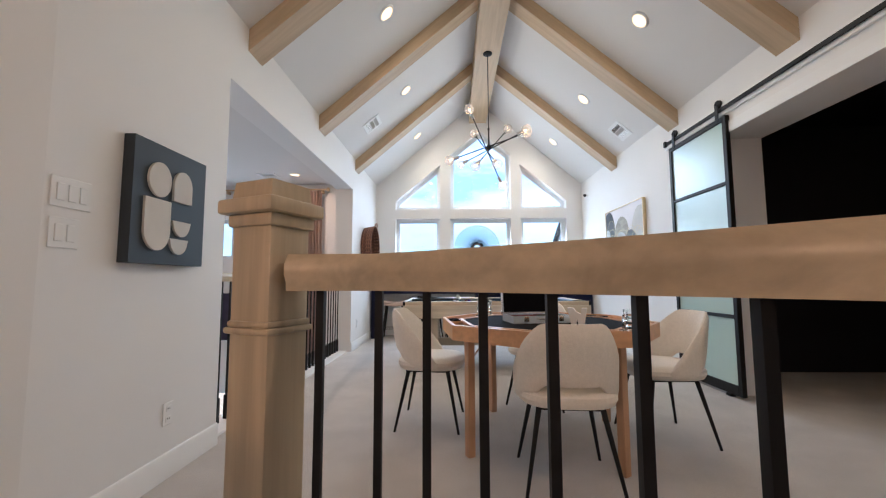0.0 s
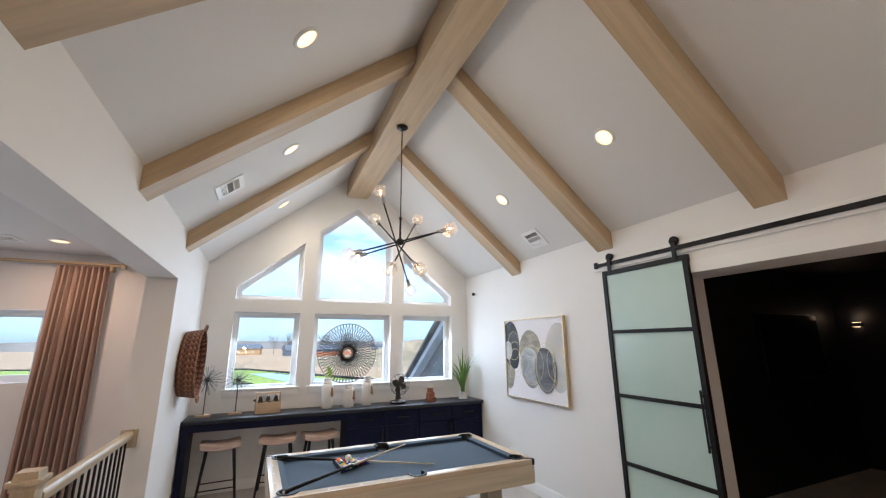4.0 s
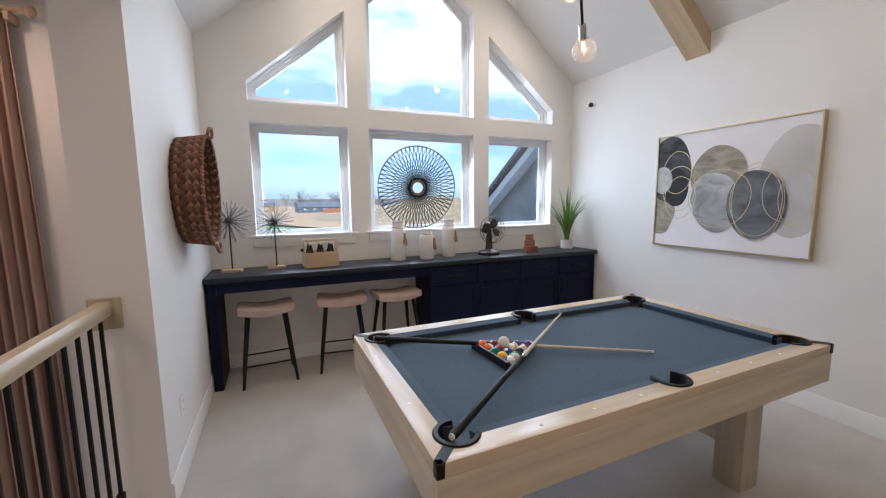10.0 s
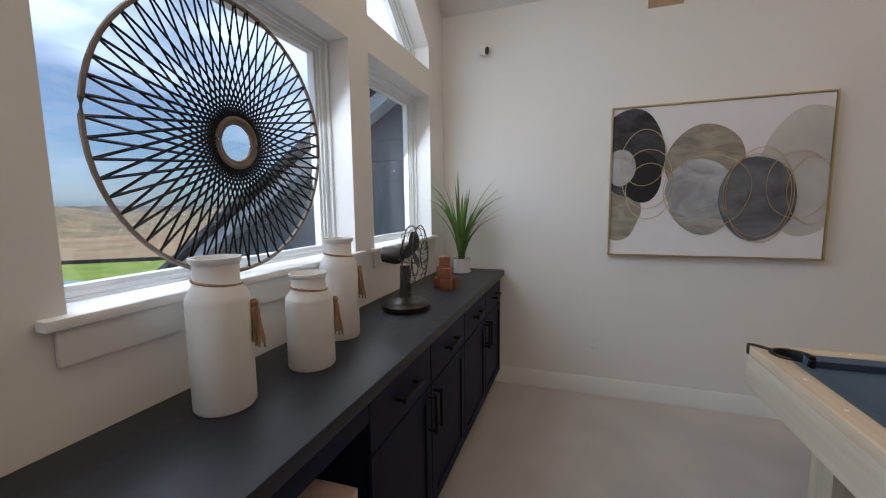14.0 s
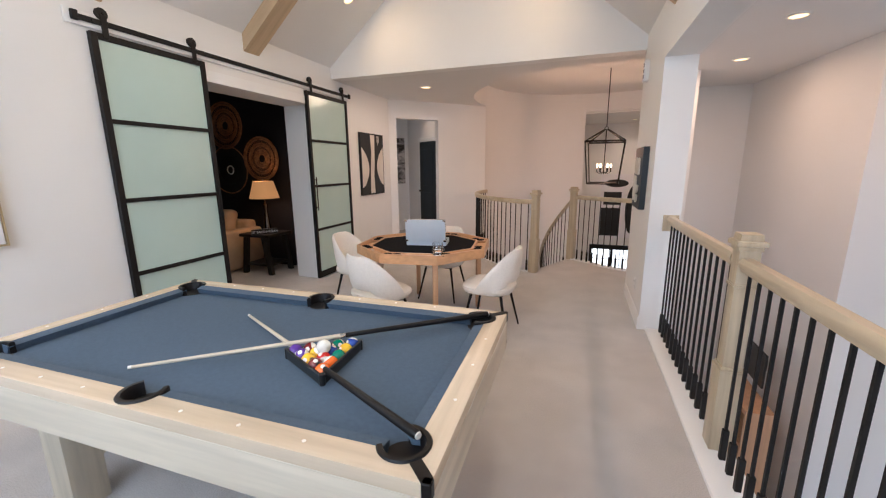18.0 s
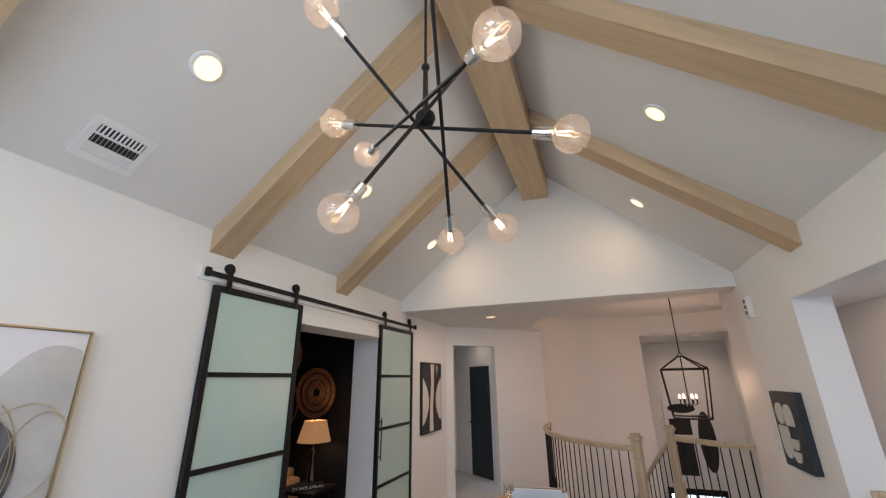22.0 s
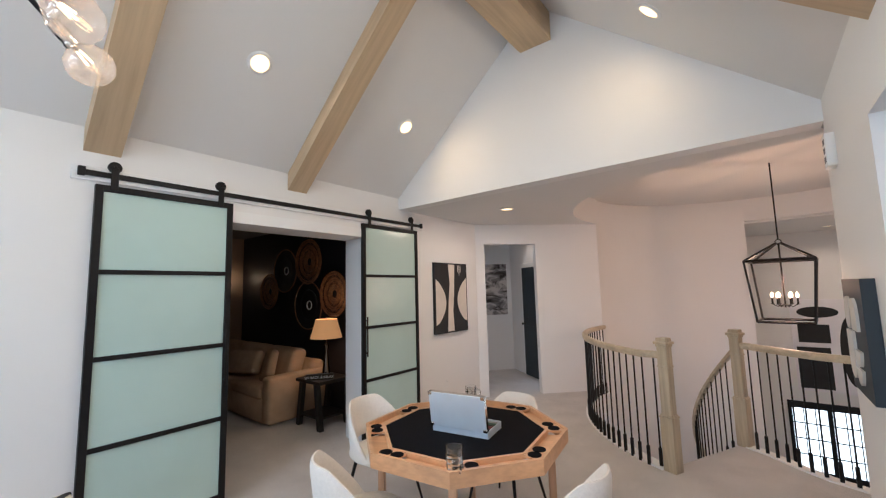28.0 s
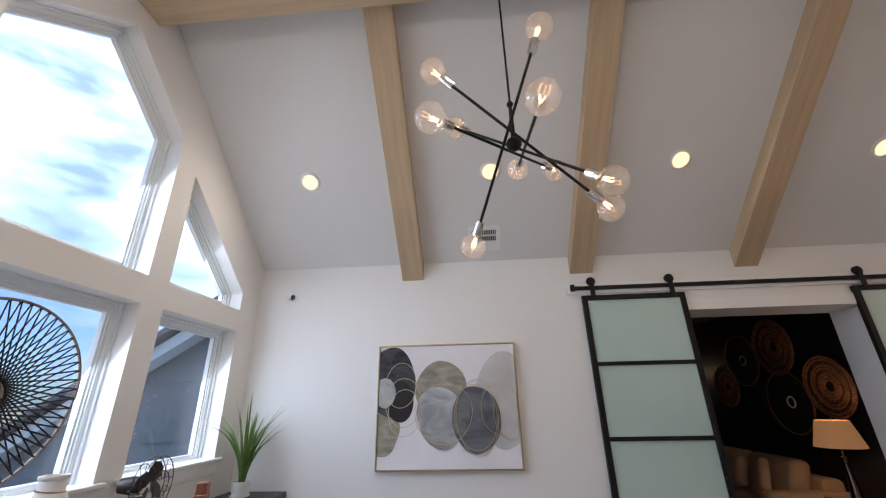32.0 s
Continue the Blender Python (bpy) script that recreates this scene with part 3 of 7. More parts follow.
M["leaf"] = Mat("long_green_leaf", (0.16, 0.27, 0.065), 0.45).vary(9, 0.35, stretch=(1, 1, 0.3)).m
M["soil"] = Mat("dark_soil", (0.03, 0.022, 0.015), 0.95).bump(90, 0.6, dist=0.01).m
M["pot"] = Mat("white_ceramic", (0.74, 0.73, 0.72), 0.3).vary(4, 0.03).m
M["glass_clear"] = glass("drinking_glass", (0.97, 0.985, 0.98), 0.02)
M["glass_bulb"] = clear_pane("bulb_glass", 0.16, (1.0, 0.95, 0.90))
bt = M["glass_bulb"].node_tree
veil, mix2 = bt.nodes.new("ShaderNodeBsdfTranslucent"), bt.nodes.new("ShaderNodeMixShader")
veil.inputs["Color"].default_value = (0.95, 0.84, 0.76, 1)
mix2.inputs["Fac"].default_value = 0.20
bo = bt.nodes["Material Output"]
bt.links.new(bo.inputs["Surface"].links[0].from_socket, mix2.inputs[1])
bt.links.new(veil.outputs[0], mix2.inputs[2])
bt.links.new(mix2.outputs[0], bo.inputs["Surface"])
M["bottle"] = Mat("dark_brown_bottle", (0.020, 0.009, 0.005), 0.12).m
M["pine"] = wood("pale_pine_crate", (0.60, 0.44, 0.28), 0.12, 0, 0.6, 8)
M["filament"] = emitter("glowing_filament", (1.0, 0.62, 0.30), 12.0)
M["flame"] = emitter("candle_bulb_glow", (1.0, 0.55, 0.28), 9.0)
M["smoked"] = Mat("smoked_nickel", (0.20, 0.16, 0.13), 0.18, 1.0).m
M["shade"] = Mat("linen_shade", (0.38, 0.18, 0.065), 0.8).bump(200, 0.2, dist=0.001)
M["shade"].b.inputs["Emission Color"].default_value = (1.0, 0.44, 0.15, 1)
M["shade"].b.inputs["Emission Strength"].default_value = 0.35
M["shade"] = M["shade"].m
M["sofa"] = Mat("tan_linen", (0.46, 0.33, 0.22), 0.9).vary(6, 0.08).bump(260, 0.4, dist=0.003).m
M["dark_wood"] = wood("black_brown_wood", (0.009, 0.007, 0.006), 0.3, 0, 0.55, 12)
M["curtain"] = Mat("taupe_rose_curtain", (0.40, 0.275, 0.225), 0.85).vary(5, 0.08, stretch=(1, 1, 0.2)).bump(220, 0.3, dist=0.002).m
M["teal"] = Mat("dark_teal_panel", (0.022, 0.032, 0.042), 0.6).vary(3, 0.08).bump(160, 0.05, dist=0.001).m
M["relief"] = Mat("stone_white_relief", (0.60, 0.57, 0.52), 0.75).vary(5, 0.03).bump(120, 0.15, dist=0.002).m
M["ink_dark"] = Mat("ink_black", (0.045, 0.045, 0.052), 0.7).vary(5, 0.75, 7.0, (1, 1, 2.6), 0.6).m
M["ink_grey"] = Mat("ink_grey", (0.33, 0.33, 0.33), 0.7).vary(5, 0.30, 7.0, (1, 1, 2.6), 0.6).m
M["ink_olive"] = Mat("ink_olive", (0.30, 0.275, 0.22), 0.7).vary(6, 0.30, 7.0, (1, 1, 3), 0.6).m
M["ink_mid"] = Mat("ink_mid", (0.16, 0.165, 0.175), 0.7).vary(5, 0.4, 7.0, (1, 1, 2.6), 0.6).m
M["ink_wash"] = Mat("ink_wash", (0.40, 0.41, 0.43), 0.7).vary(4, 0.35, 7.0, (1, 1, 1.6), 0.8).m
M["ink_slate"] = Mat("ink_slate", (0.10, 0.105, 0.12), 0.7).vary(4, 0.65, 7.0, (1, 1, 1.4), 0.8).m
M["ink_pale"] = Mat("ink_pale", (0.56, 0.545, 0.53), 0.7).vary(4, 0.10, 6.0).m
M["art_black"] = Mat("matt_black_paint", (0.012, 0.012, 0.013), 0.7).vary(6, 0.2).m
M["art_cream"] = Mat("cream_paint", (0.66, 0.60, 0.53), 0.7).vary(5, 0.05).m
M["lit_white"] = emitter("sconce_glow", (1.0, 0.60, 0.30), 5.0)

bask = Mat("plaited_hyacinth", (0.105, 0.040, 0.021), 0.7)
bask.vary(16, 0.5, 4.0, (1, 1, 1), 0.4)
bask.bump(120, 0.6, 3.0, (1, 1, 1), 0.004)
M["basket"] = bask.m
M["basket_pale"] = Mat("plaited_hyacinth_pale", (0.23, 0.105, 0.055), 0.7).vary(20, 0.45).bump(150, 0.5, dist=0.003).m
M["rattan"] = Mat("rattan_ring", (0.27, 0.125, 0.052), 0.65).vary(30, 0.35).bump(160, 0.5, dist=0.003).m


# ---------------------------------------------------------------- railings and the curved stair
def newel(at, turn, label):
    ob = thing("newel_post", label, "newel post", "newel posts", at=pose(*at, 0, 0, turn) @ Matrix.Diagonal((1, 1, 1.014, 1)))
    base_h = 0.46
    part("base_block", cube(-0.057, 0.057, -0.057, 0.057, 0, base_h, 0.004), M["newel"], ob)
    bm = bmesh.new()
    for z0, z1, w in ((base_h, base_h + 0.013, 0.062), (base_h + 0.013, base_h + 0.028, 0.053)):
        box(bm, -w, w, -w, w, z0, z1, 0.004)
    part("base_moulding", bm, M["newel"], ob)
    part("shaft", cube(-0.045, 0.045, -0.045, 0.045, base_h + 0.02, 1.10, 0.003), M["newel"], ob)
    bm = bmesh.new()
    for z0, z1, w in ((0.900, 0.911, 0.053), (0.911, 0.922, 0.049)):
        box(bm, -w, w, -w, w, z0, z1, 0.004)
    part("collar", bm, M["newel"], ob)
    bm = bmesh.new()
    box(bm, -0.052, 0.052, -0.052, 0.052, 1.082, 1.104, 0.004)
    box(bm, -0.065, 0.065, -0.065, 0.065, 1.104, 1.130, 0.006)
    w, t = 0.048, 0.044
    v = [bm.verts.new((x * w, y * w, 1.128)) for x, y in ((-1, -1), (1, -1), (1, 1), (-1, 1))]
    u = [bm.verts.new((x * t, y * t, 1.162)) for x, y in ((-1, -1), (1, -1), (1, 1), (-1, 1))]
    for i in range(4):
        bm.faces.new((v[i], v[(i + 1) % 4], u[(i + 1) % 4], u[i]))
    bm.faces.new(u)
    part("cap", bm, M["newel"], ob)
    return ob


RAIL_SEC = [(-0.024, -0.004), (0.024, -0.004), (0.025, 0.010), (0.033, 0.024), (0.032, 0.042), (0.020, 0.058), (-0.020, 0.058), (-0.032, 0.042), (-0.033, 0.024), (-0.025, 0.010)]
BAL_MESH = {}


def balusters(parent, pts, z_rail):
    """Square iron balusters with a tall shoe at the foot."""
    for i, (x, y, zb) in enumerate(pts):
        hgt = round(z_rail - 0.02, 3)
        if hgt not in BAL_MESH:
            BAL_MESH[hgt] = (mesh_of("baluster", cube(-0.0064, 0.0064, -0.0064, 0.0064, 0, hgt + 0.03), M["iron"]),
                             mesh_of("shoe", cube(-0.014, 0.014, -0.014, 0.014, 0, 0.17, 0.003, 1), M["iron"]))
        b = new("baluster", BAL_MESH[hgt][0])
        b.parent, b.location = parent, (x, y, zb)
        s = new("shoe", BAL_MESH[hgt][1])
        s.parent, s.location = b, (0, 0, 0.0)


def spaced(pts, step, ends=0.06):
    """Points along a polyline at even steps."""
    pts = [Vector(p) for p in pts]
    total = sum((b - a).length for a, b in zip(pts, pts[1:]))
    n = max(1, round((total - 2 * ends) / step))
    out = []
    for k in range(n + 1):
        d = ends + (total - 2 * ends) * k / n
        for a, b in zip(pts, pts[1:]):
            l = (b - a).length
            if d <= l or b is pts[-1]:
                out.append(a + (b - a) * (d / l))
                break
            d -= l
    return out


def guard(name, pts, label, step=0.105, z=0.99, ends=0.06):
    ob = thing(name, label, "railing", at=Matrix())
    bm = bmesh.new()
    sweep(bm, [(p[0], p[1], p[2] + z) for p in pts], RAIL_SEC)
    part("handrail", bm, M["handrail"], ob, "pale painted oak handrail")
    balusters(ob, [tuple(p) for p in spaced(pts, step, ends)], z)
    return ob


N1 = (-0.318, 0.64)
N2 = (-0.812, -0.40)
N3 = (-1.66, 4.015)
newel((*N1, 0), -22, "pale painted oak newel post at the head of the stair")
newel((*N2, 0), -22, "pale painted oak newel post beside the stair opening")
newel((*N3, 0), 0, "pale painted oak newel post midway along the balcony railing")
curve_pts = [(CX + (2.30 - 0.07 * k / 28) * math.cos(radians(62 - 71 * k / 28)), CY + (2.30 - 0.07 * k / 28) * math.sin(radians(62 - 71 * k / 28)), 0) for k in range(29)]
curve_pts[0] = (N1[0] + 0.05, N1[1] - 0.025, 0)
guard("curved_railing", curve_pts, "curved oak handrail on black iron balusters round the stairwell", 0.1015, ends=0.052)
guard("landing_railing", [(N2[0] - 0.05, N2[1] + 0.03, 0), (-1.02, -0.23, 0), (-1.23, -0.03, 0), (-1.40, 0.09, 0), (-1.60, 0.17, 0)], "oak handrail on black iron balusters above the stair void")
for a, b, lab in ((SIDE[0] + 0.01, N3[1] - 0.06, "near"), (N3[1] + 0.06, SIDE[1] - 0.01, "far")):
    ob = guard("balcony_railing", [(-1.645, a, 0.02), (-1.645, b, 0.02)], "pale oak handrail on black iron balusters along the balcony opening", 0.108)
    y = SIDE[0] if lab == "near" else SIDE[1]
    s = 1 if lab == "near" else -1
    part("rosette", cube(-1.705, -1.585, min(y, y + s * 0.02), max(y, y + s * 0.02), 0.94, 1.08, 0.004), M["newel"], ob, "square oak wall rosette")
structure("balcony_curb", cube(OUT_L, XL - 0.055, SIDE[0], SIDE[1], -0.3, 0.02, 0.004), M["trim"], "white painted curb under the balcony railing")
bm = bmesh.new()
sweep(bm, [(x, y, 0) for x, y in arc(CX, CY, R_OUT + 0.05, 63, -9, 30)], [(-0.06, -0.3), (0.07, -0.3), (0.07, 0.015), (-0.06, 0.015)])
structure("stair_curb", bm, M["trim"], "white painted curb round the stairwell")
bm = bmesh.new()
sweep(bm, [(N2[0], N2[1], 0), (-1.02, -0.25, 0), (-1.23, -0.05, 0), (-1.40, 0.08, 0), (-1.62, 0.17, 0)], [(-0.05, -0.3), (0.05, -0.3), (0.05, 0.015), (-0.05, 0.015)])
structure("landing_curb", bm, M["trim"], "white painted curb under the landing railing")

stair = thing("staircase", "curved staircase with carpeted treads and white risers winding down", "staircase", at=Matrix())
STEP_A, RISE = 9.0, 0.1875
for i in range(15):
    a1, a0 = (66 if i == 0 else 62 - STEP_A * i), 62 - STEP_A * (i + 1)
    ro = 2.17 if i < 9 else R_WALL - 0.02
    z = -RISE * (i + 1)
    pts = arc(CX, CY, ro, a1, a0, 3) + arc(CX, CY, R_IN, a0, a1, 3)
    part("tread", slab(pts, [], lambda u, v, w: (u, v, z - w), 0.19), M["carpet"], stair)
bm = bmesh.new()
sweep(bm, [(CX + (R_IN) * math.cos(radians(a)), CY + R_IN * math.sin(radians(a)), 0.95 - RISE * (62 - a) / STEP_A) for a in range(60, -75, -5)], RAIL_SEC)
srail = thing("stair_railing", "descending curved oak handrail on black iron balusters", "railing", at=Matrix())
part("handrail", bm, M["handrail"], srail)
balusters(srail, [(CX + R_IN * math.cos(radians(62 - 4 * k - 3)), CY + R_IN * math.sin(radians(62 - 4 * k - 3)), -RISE * (4 * k + 3) / STEP_A - 0.04) for k in range(32)], 1.0)


# ---------------------------------------------------------------- windows of the game room
def offset_loop(loop, d):
    """A convex outline moved inwards by d."""
    n = len(loop)
    out = []
    for i in range(n):
        a, b, c = Vector(loop[i - 1]), Vector(loop[i]), Vector(loop[(i + 1) % n])
        e1, e2 = (b - a).normalized(), (c - b).normalized()
        n1, n2 = Vector((-e1.y, e1.x)), Vector((-e2.y, e2.x))
        m = (n1 + n2) / (1 + n1.dot(n2))
        out.append(tuple(b + m * d))
    return out


def window(name, loop, y, depth, label, sill=True, frame_w=0.042):
    ob = thing(name, label, "window", kind="structure")
    sunk = 0.03 if sill else 0.0
    x_a, x_b, z_s = loop[0][0], loop[1][0], loop[0][1]
    loop = [(u, v - sunk if v < z_s + 0.001 else v) for u, v in loop]
    l1 = offset_loop(loop, frame_w)
    l2 = offset_loop(loop, frame_w + 0.028)
    part("window_frame", slab(loop, [l1], lambda u, v, w: (u, y + depth - 0.075 + w, v), 0.07), M["vinyl"], ob)
    part("sash", slab(l1, [l2], lambda u, v, w: (u, y + depth - 0.055 + w, v), 0.035), M["vinyl"], ob)
    part("stop_bead", slab(offset_loop(loop, 0.002), [offset_loop(loop, 0.016)], lambda u, v, w: (u, y + depth - 0.092 + w, v), 0.016), M["vinyl"], ob)
    part("glazing_bead", slab(offset_loop(loop, frame_w + 0.001), [offset_loop(loop, frame_w + 0.013)], lambda u, v, w: (u, y + depth - 0.066 + w, v), 0.010), M["vinyl"], ob)
    p = part("pane", slab(offset_loop(loop, frame_w + 0.023), [], lambda u, v, w: (u, y + depth - 0.040 + w, v), 0.006), M["pane"], ob)
    p.visible_shadow = False
    if sill:
        x0, x1, z = x_a, x_b, z_s
        part("window_sill", cube(x0 - 0.055, x1 + 0.055, y - 0.035, y + depth - 0.075, z - 0.022, z + 0.004, 0.005), M["trim"], ob)
        part("apron", cube(x0 - 0.03, x1 + 0.03, y - 0.016, y - 0.001, z - 0.105, z - 0.022, 0.003), M["trim"], ob)
    return ob


k = 1
for lp in HOLES:
    window("window_%d" % k, lp, YW, 0.2, "white vinyl picture window with a painted sill")
    k += 1
for lp in UPPER:
    window("window_%d" % k, lp, YW, 0.2, "white vinyl transom window following the gable", sill=False)
    k += 1
for lp in GR_WIN:
    window("window_%d" % k, lp, GR_Y, 0.18, "white vinyl window of the two-storey room", sill=False)
    k += 1


# ---------------------------------------------------------------- bar counter
def handle(parent, m, length):
    bm = bmesh.new()
    box(bm, -length / 2, length / 2, -0.042, -0.028, -0.009, 0.009, 0.002, 1, m)
    for s in (-1, 1):
        box(bm, s * (length / 2 - 0.012) - 0.005, s * (length / 2 - 0.012) + 0.005, -0.028, 0.0, -0.005, 0.005, 0, 1, m)
    return part("handle", bm, M["black"], parent, "black bar pull")


def shaker(parent, x0, x1, z0, z1):
    """A framed cabinet door facing -y: a recessed panel with two stiles and two rails."""
    bm = bmesh.new()
    box(bm, x0, x1, 0.008, 0.018, z0, z1)
    d = part("door", bm, M["navy"], parent)
    f = 0.055
    for nm, a in (("stile", (x0, x0 + f, z0, z1)), ("stile", (x1 - f, x1, z0, z1)), ("rail", (x0 + f, x1 - f, z0, z0 + f)), ("rail", (x0 + f, x1 - f, z1 - f, z1))):
        bm = bmesh.new()
        box(bm, a[0], a[1], 0.0, 0.008, a[2], a[3], 0.002, 1)
        part(nm, bm, M["navy"], d)
    return d


BAR_Y = 6.84
for u in range(2):
    x0 = 0.40 + 1.02 * u
    cab = thing("base_cabinet", "dark navy painted base cabinet with two drawers and two doors", "cabinet", "bar cabinets", at=pose(x0, BAR_Y + 0.03, 0))
    part("carcass", cube(0.002, 1.018, 0.02, 0.455, 0.1, 0.87), M["navy"], cab)
    part("toe_kick", cube(0.002, 1.018, 0.075, 0.44, 0.0, 0.1), M["navy"], cab)
    for c in range(2):
        xa, xb = c * 0.51 + 0.004, (c + 1) * 0.51 - 0.004
        d = part("drawer_front", cube(xa, xb, 0.0, 0.018, 0.675, 0.862, 0.002, 1), M["navy"], cab)
        handle(d, pose((xa + xb) / 2, 0, 0.768), 0.17)
        d = shaker(cab, xa, xb, 0.105, 0.667)
        hx = xb - 0.028 if c == 0 else xa + 0.028
        handle(d, pose(hx, 0, 0.56, 0, 90, 0), 0.17)
ct = thing("bar_counter", "charcoal laminate worktop on a navy apron and end panel", "counter", at=Matrix())
part("worktop", cube(XL + 0.003, XR - 0.003, BAR_Y, YW - 0.002, 0.872, 0.915, 0.003), M["top"], ct)
part("apron", cube(XL + 0.04, 0.398, BAR_Y + 0.03, BAR_Y + 0.05, 0.785, 0.871), M["navy"], ct)
part("end_panel", cube(XL + 0.02, XL + 0.085, BAR_Y + 0.022, YW - 0.02, 0.0, 0.871, 0.002, 1), M["navy"], ct)


def stool(x, y, turn):
    ob = thing("bar_stool", "counter stool with a blush saddle seat and black steel legs", "stool", "stools under the bar", at=pose(x, y, 0, 0, 0, turn))
    bm = bmesh.new()
    nx, ny = 14, 8
    w, d = 0.215, 0.15
    grid = {}
    for side in (0, 1):
        for i in range(nx + 1):
            for j in range(ny + 1):
                u, v = 2 * i / nx - 1, 2 * j / ny - 1
                e = max(abs(u), abs(v))
                sag = 0.030 * u * u - 0.012
                edge = max(0.0, 1 - (1 - e) / 0.2)
                z = (0.655 + sag - 0.020 * edge ** 2) if side else (0.575 + sag * 0.9 + 0.012 * edge ** 2)
                grid[side, i, j] = bm.verts.new((u * w * (1 - 0.03 * v * v), v * d * (1 - 0.04 * u * u), z))
    for i in range(nx):
        for j in range(ny):
            bm.faces.new([grid[1, a, b] for a, b in ((i, j), (i + 1, j), (i + 1, j + 1), (i, j + 1))])
            bm.faces.new([grid[0, a, b] for a, b in ((i, j), (i, j + 1), (i + 1, j + 1), (i + 1, j))])
    ring_ij = [(i, 0) for i in range(nx)] + [(nx, j) for j in range(ny)] + [(i, ny) for i in range(nx, 0, -1)] + [(0, j) for j in range(ny, 0, -1)]
    for a, b in zip(ring_ij, ring_ij[1:] + ring_ij[:1]):
        bm.faces.new((grid[0, a[0], a[1]], grid[0, b[0], b[1]], grid[1, b[0], b[1]], grid[1, a[0], a[1]]))
    part("seat", bm, M["seat_fabric"], ob, "blush beige upholstered saddle seat")
    feet = []
    for sx in (-1, 1):
        for sy in (-1, 1):
            a, b = Vector((sx * 0.14, sy * 0.09, 0.585)), Vector((sx * 0.205, sy * 0.165, 0.0))
            feet.append((a, b))
            part("leg", rod(bmesh.new(), b, a, 0.012, 8, 0.019), M["black"], ob)
    for p, q in ((0, 1), (2, 3), (0, 2), (1, 3)):
        f = 0.70
        part("footrest", rod(bmesh.new(), feet[p][0].lerp(feet[p][1], f), feet[q][0].lerp(feet[q][1], f), 0.007, 6), M["black"], ob)
    return ob


s0 = stool(-1.05, 6.98, 4)
copy_thing(s0, pose(-0.42, 7.0, 0, 0, 0, -6))
copy_thing(s0, pose(0.08, 6.98, 0, 0, 0, 5))
TOPZ = 0.915

# ---------------------------------------------------------------- decor on the bar
def urchin(x, y, zc, r, seed, label):
    rnd = random.Random(seed)
    ob = thing("starburst_ornament", label, "ornament", "starburst ornaments", at=pose(x, y, TOPZ, 0, 0, rnd.uniform(-12, 12)))
    part("base", cube(-0.075, 0.075, -0.045, 0.045, 0, 0.025, 0.003), M["pine"], ob, "pale wooden plinth")
    h0 = zc - TOPZ
    part("stem", rod(bmesh.new(), (0, 0, 0.025), (0, 0, h0), 0.006, 8), M["bronze"], ob)
    part("core", turned([(0.004, h0 - 0.034), (0.024, h0 - 0.024), (0.034, h0), (0.024, h0 + 0.024), (0.004, h0 + 0.034)], 16), M["bronze"], ob)
    n = 56
    for i in range(n):
        zz = 1 - 2 * (i + 0.5) / n
        a = i * 2.39996
        d = Vector((math.sqrt(1 - zz * zz) * math.cos(a), math.sqrt(1 - zz * zz) * math.sin(a), zz))
        ln = r * rnd.uniform(0.88, 1.12)
        bm = bmesh.new()
        m = Matrix.Translation((0, 0, h0)) @ d.to_track_quat("Z", "Y").to_matrix().to_4x4()
        prof = []
        steps = 9
        for s in range(steps):
            t0 = 0.028 + (ln - 0.028) * s / steps
            t1 = 0.028 + (ln - 0.028) * (s + 0.55) / steps
            prof += [(0.0010, t0), (0.0048, t0 + 0.25 * (t1 - t0)), (0.0048, t0 + 0.75 * (t1 - t0)), (0.0010, t1)]
        lathe(bm, prof, 5, m)
        part("spike", bm, M["beads"], ob)


urchin(-1.29, 7.12, 1.345, 0.175, 3, "bronze beaded starburst on a stem with a pale wooden plinth")
urchin(-0.945, 7.15, 1.325, 0.165, 5, "smaller bronze beaded starburst on a pale wooden plinth")

caddy = thing("bottle_caddy", "pale wooden six-pack carrier holding dark beer bottles", "bottle carrier", at=pose(-0.575, 7.125, TOPZ, 0, 0, 6) @ Matrix.Scale(0.92, 4))
bm = bmesh.new()
box(bm, -0.15, 0.15, -0.088, -0.080, 0, 0.145)
part("front_panel", bm, M["pine"], caddy)
part("back_panel", cube(-0.15, 0.15, 0.080, 0.088, 0, 0.145), M["pine"], caddy)
part("bottom", cube(-0.15, 0.15, -0.08, 0.08, 0, 0.008), M["pine"], caddy)
for s in (-1, 1):
    part("end_panel", slab([(-0.09, 0), (0.09, 0), (0.09, 0.15), (0.025, 0.27), (-0.025, 0.27), (-0.09, 0.15)], [], lambda u, v, w: (s * 0.15 + s * w, u, v), 0.009), M["pine"], caddy)
part("grip", cube(-0.15, 0.15, -0.010, 0.010, 0.245, 0.268, 0.002, 1), M["pine"], caddy)
part("divider", cube(-0.15, 0.15, -0.002, 0.002, 0.008, 0.125), M["pine"], caddy)
for dx in (-0.05, 0.05):
    part("divider", cube(dx - 0.002, dx + 0.002, -0.08, 0.08, 0.008, 0.125), M["pine"], caddy)
part("bottle_opener", turned([(0.012, 0), (0.020, 0.006), (0.016, 0.018), (0.008, 0.030)], 14, pose(-0.160, -0.01, 0.17, 0, -90, 0)), M["bronze"], caddy, "small cast metal bottle opener")
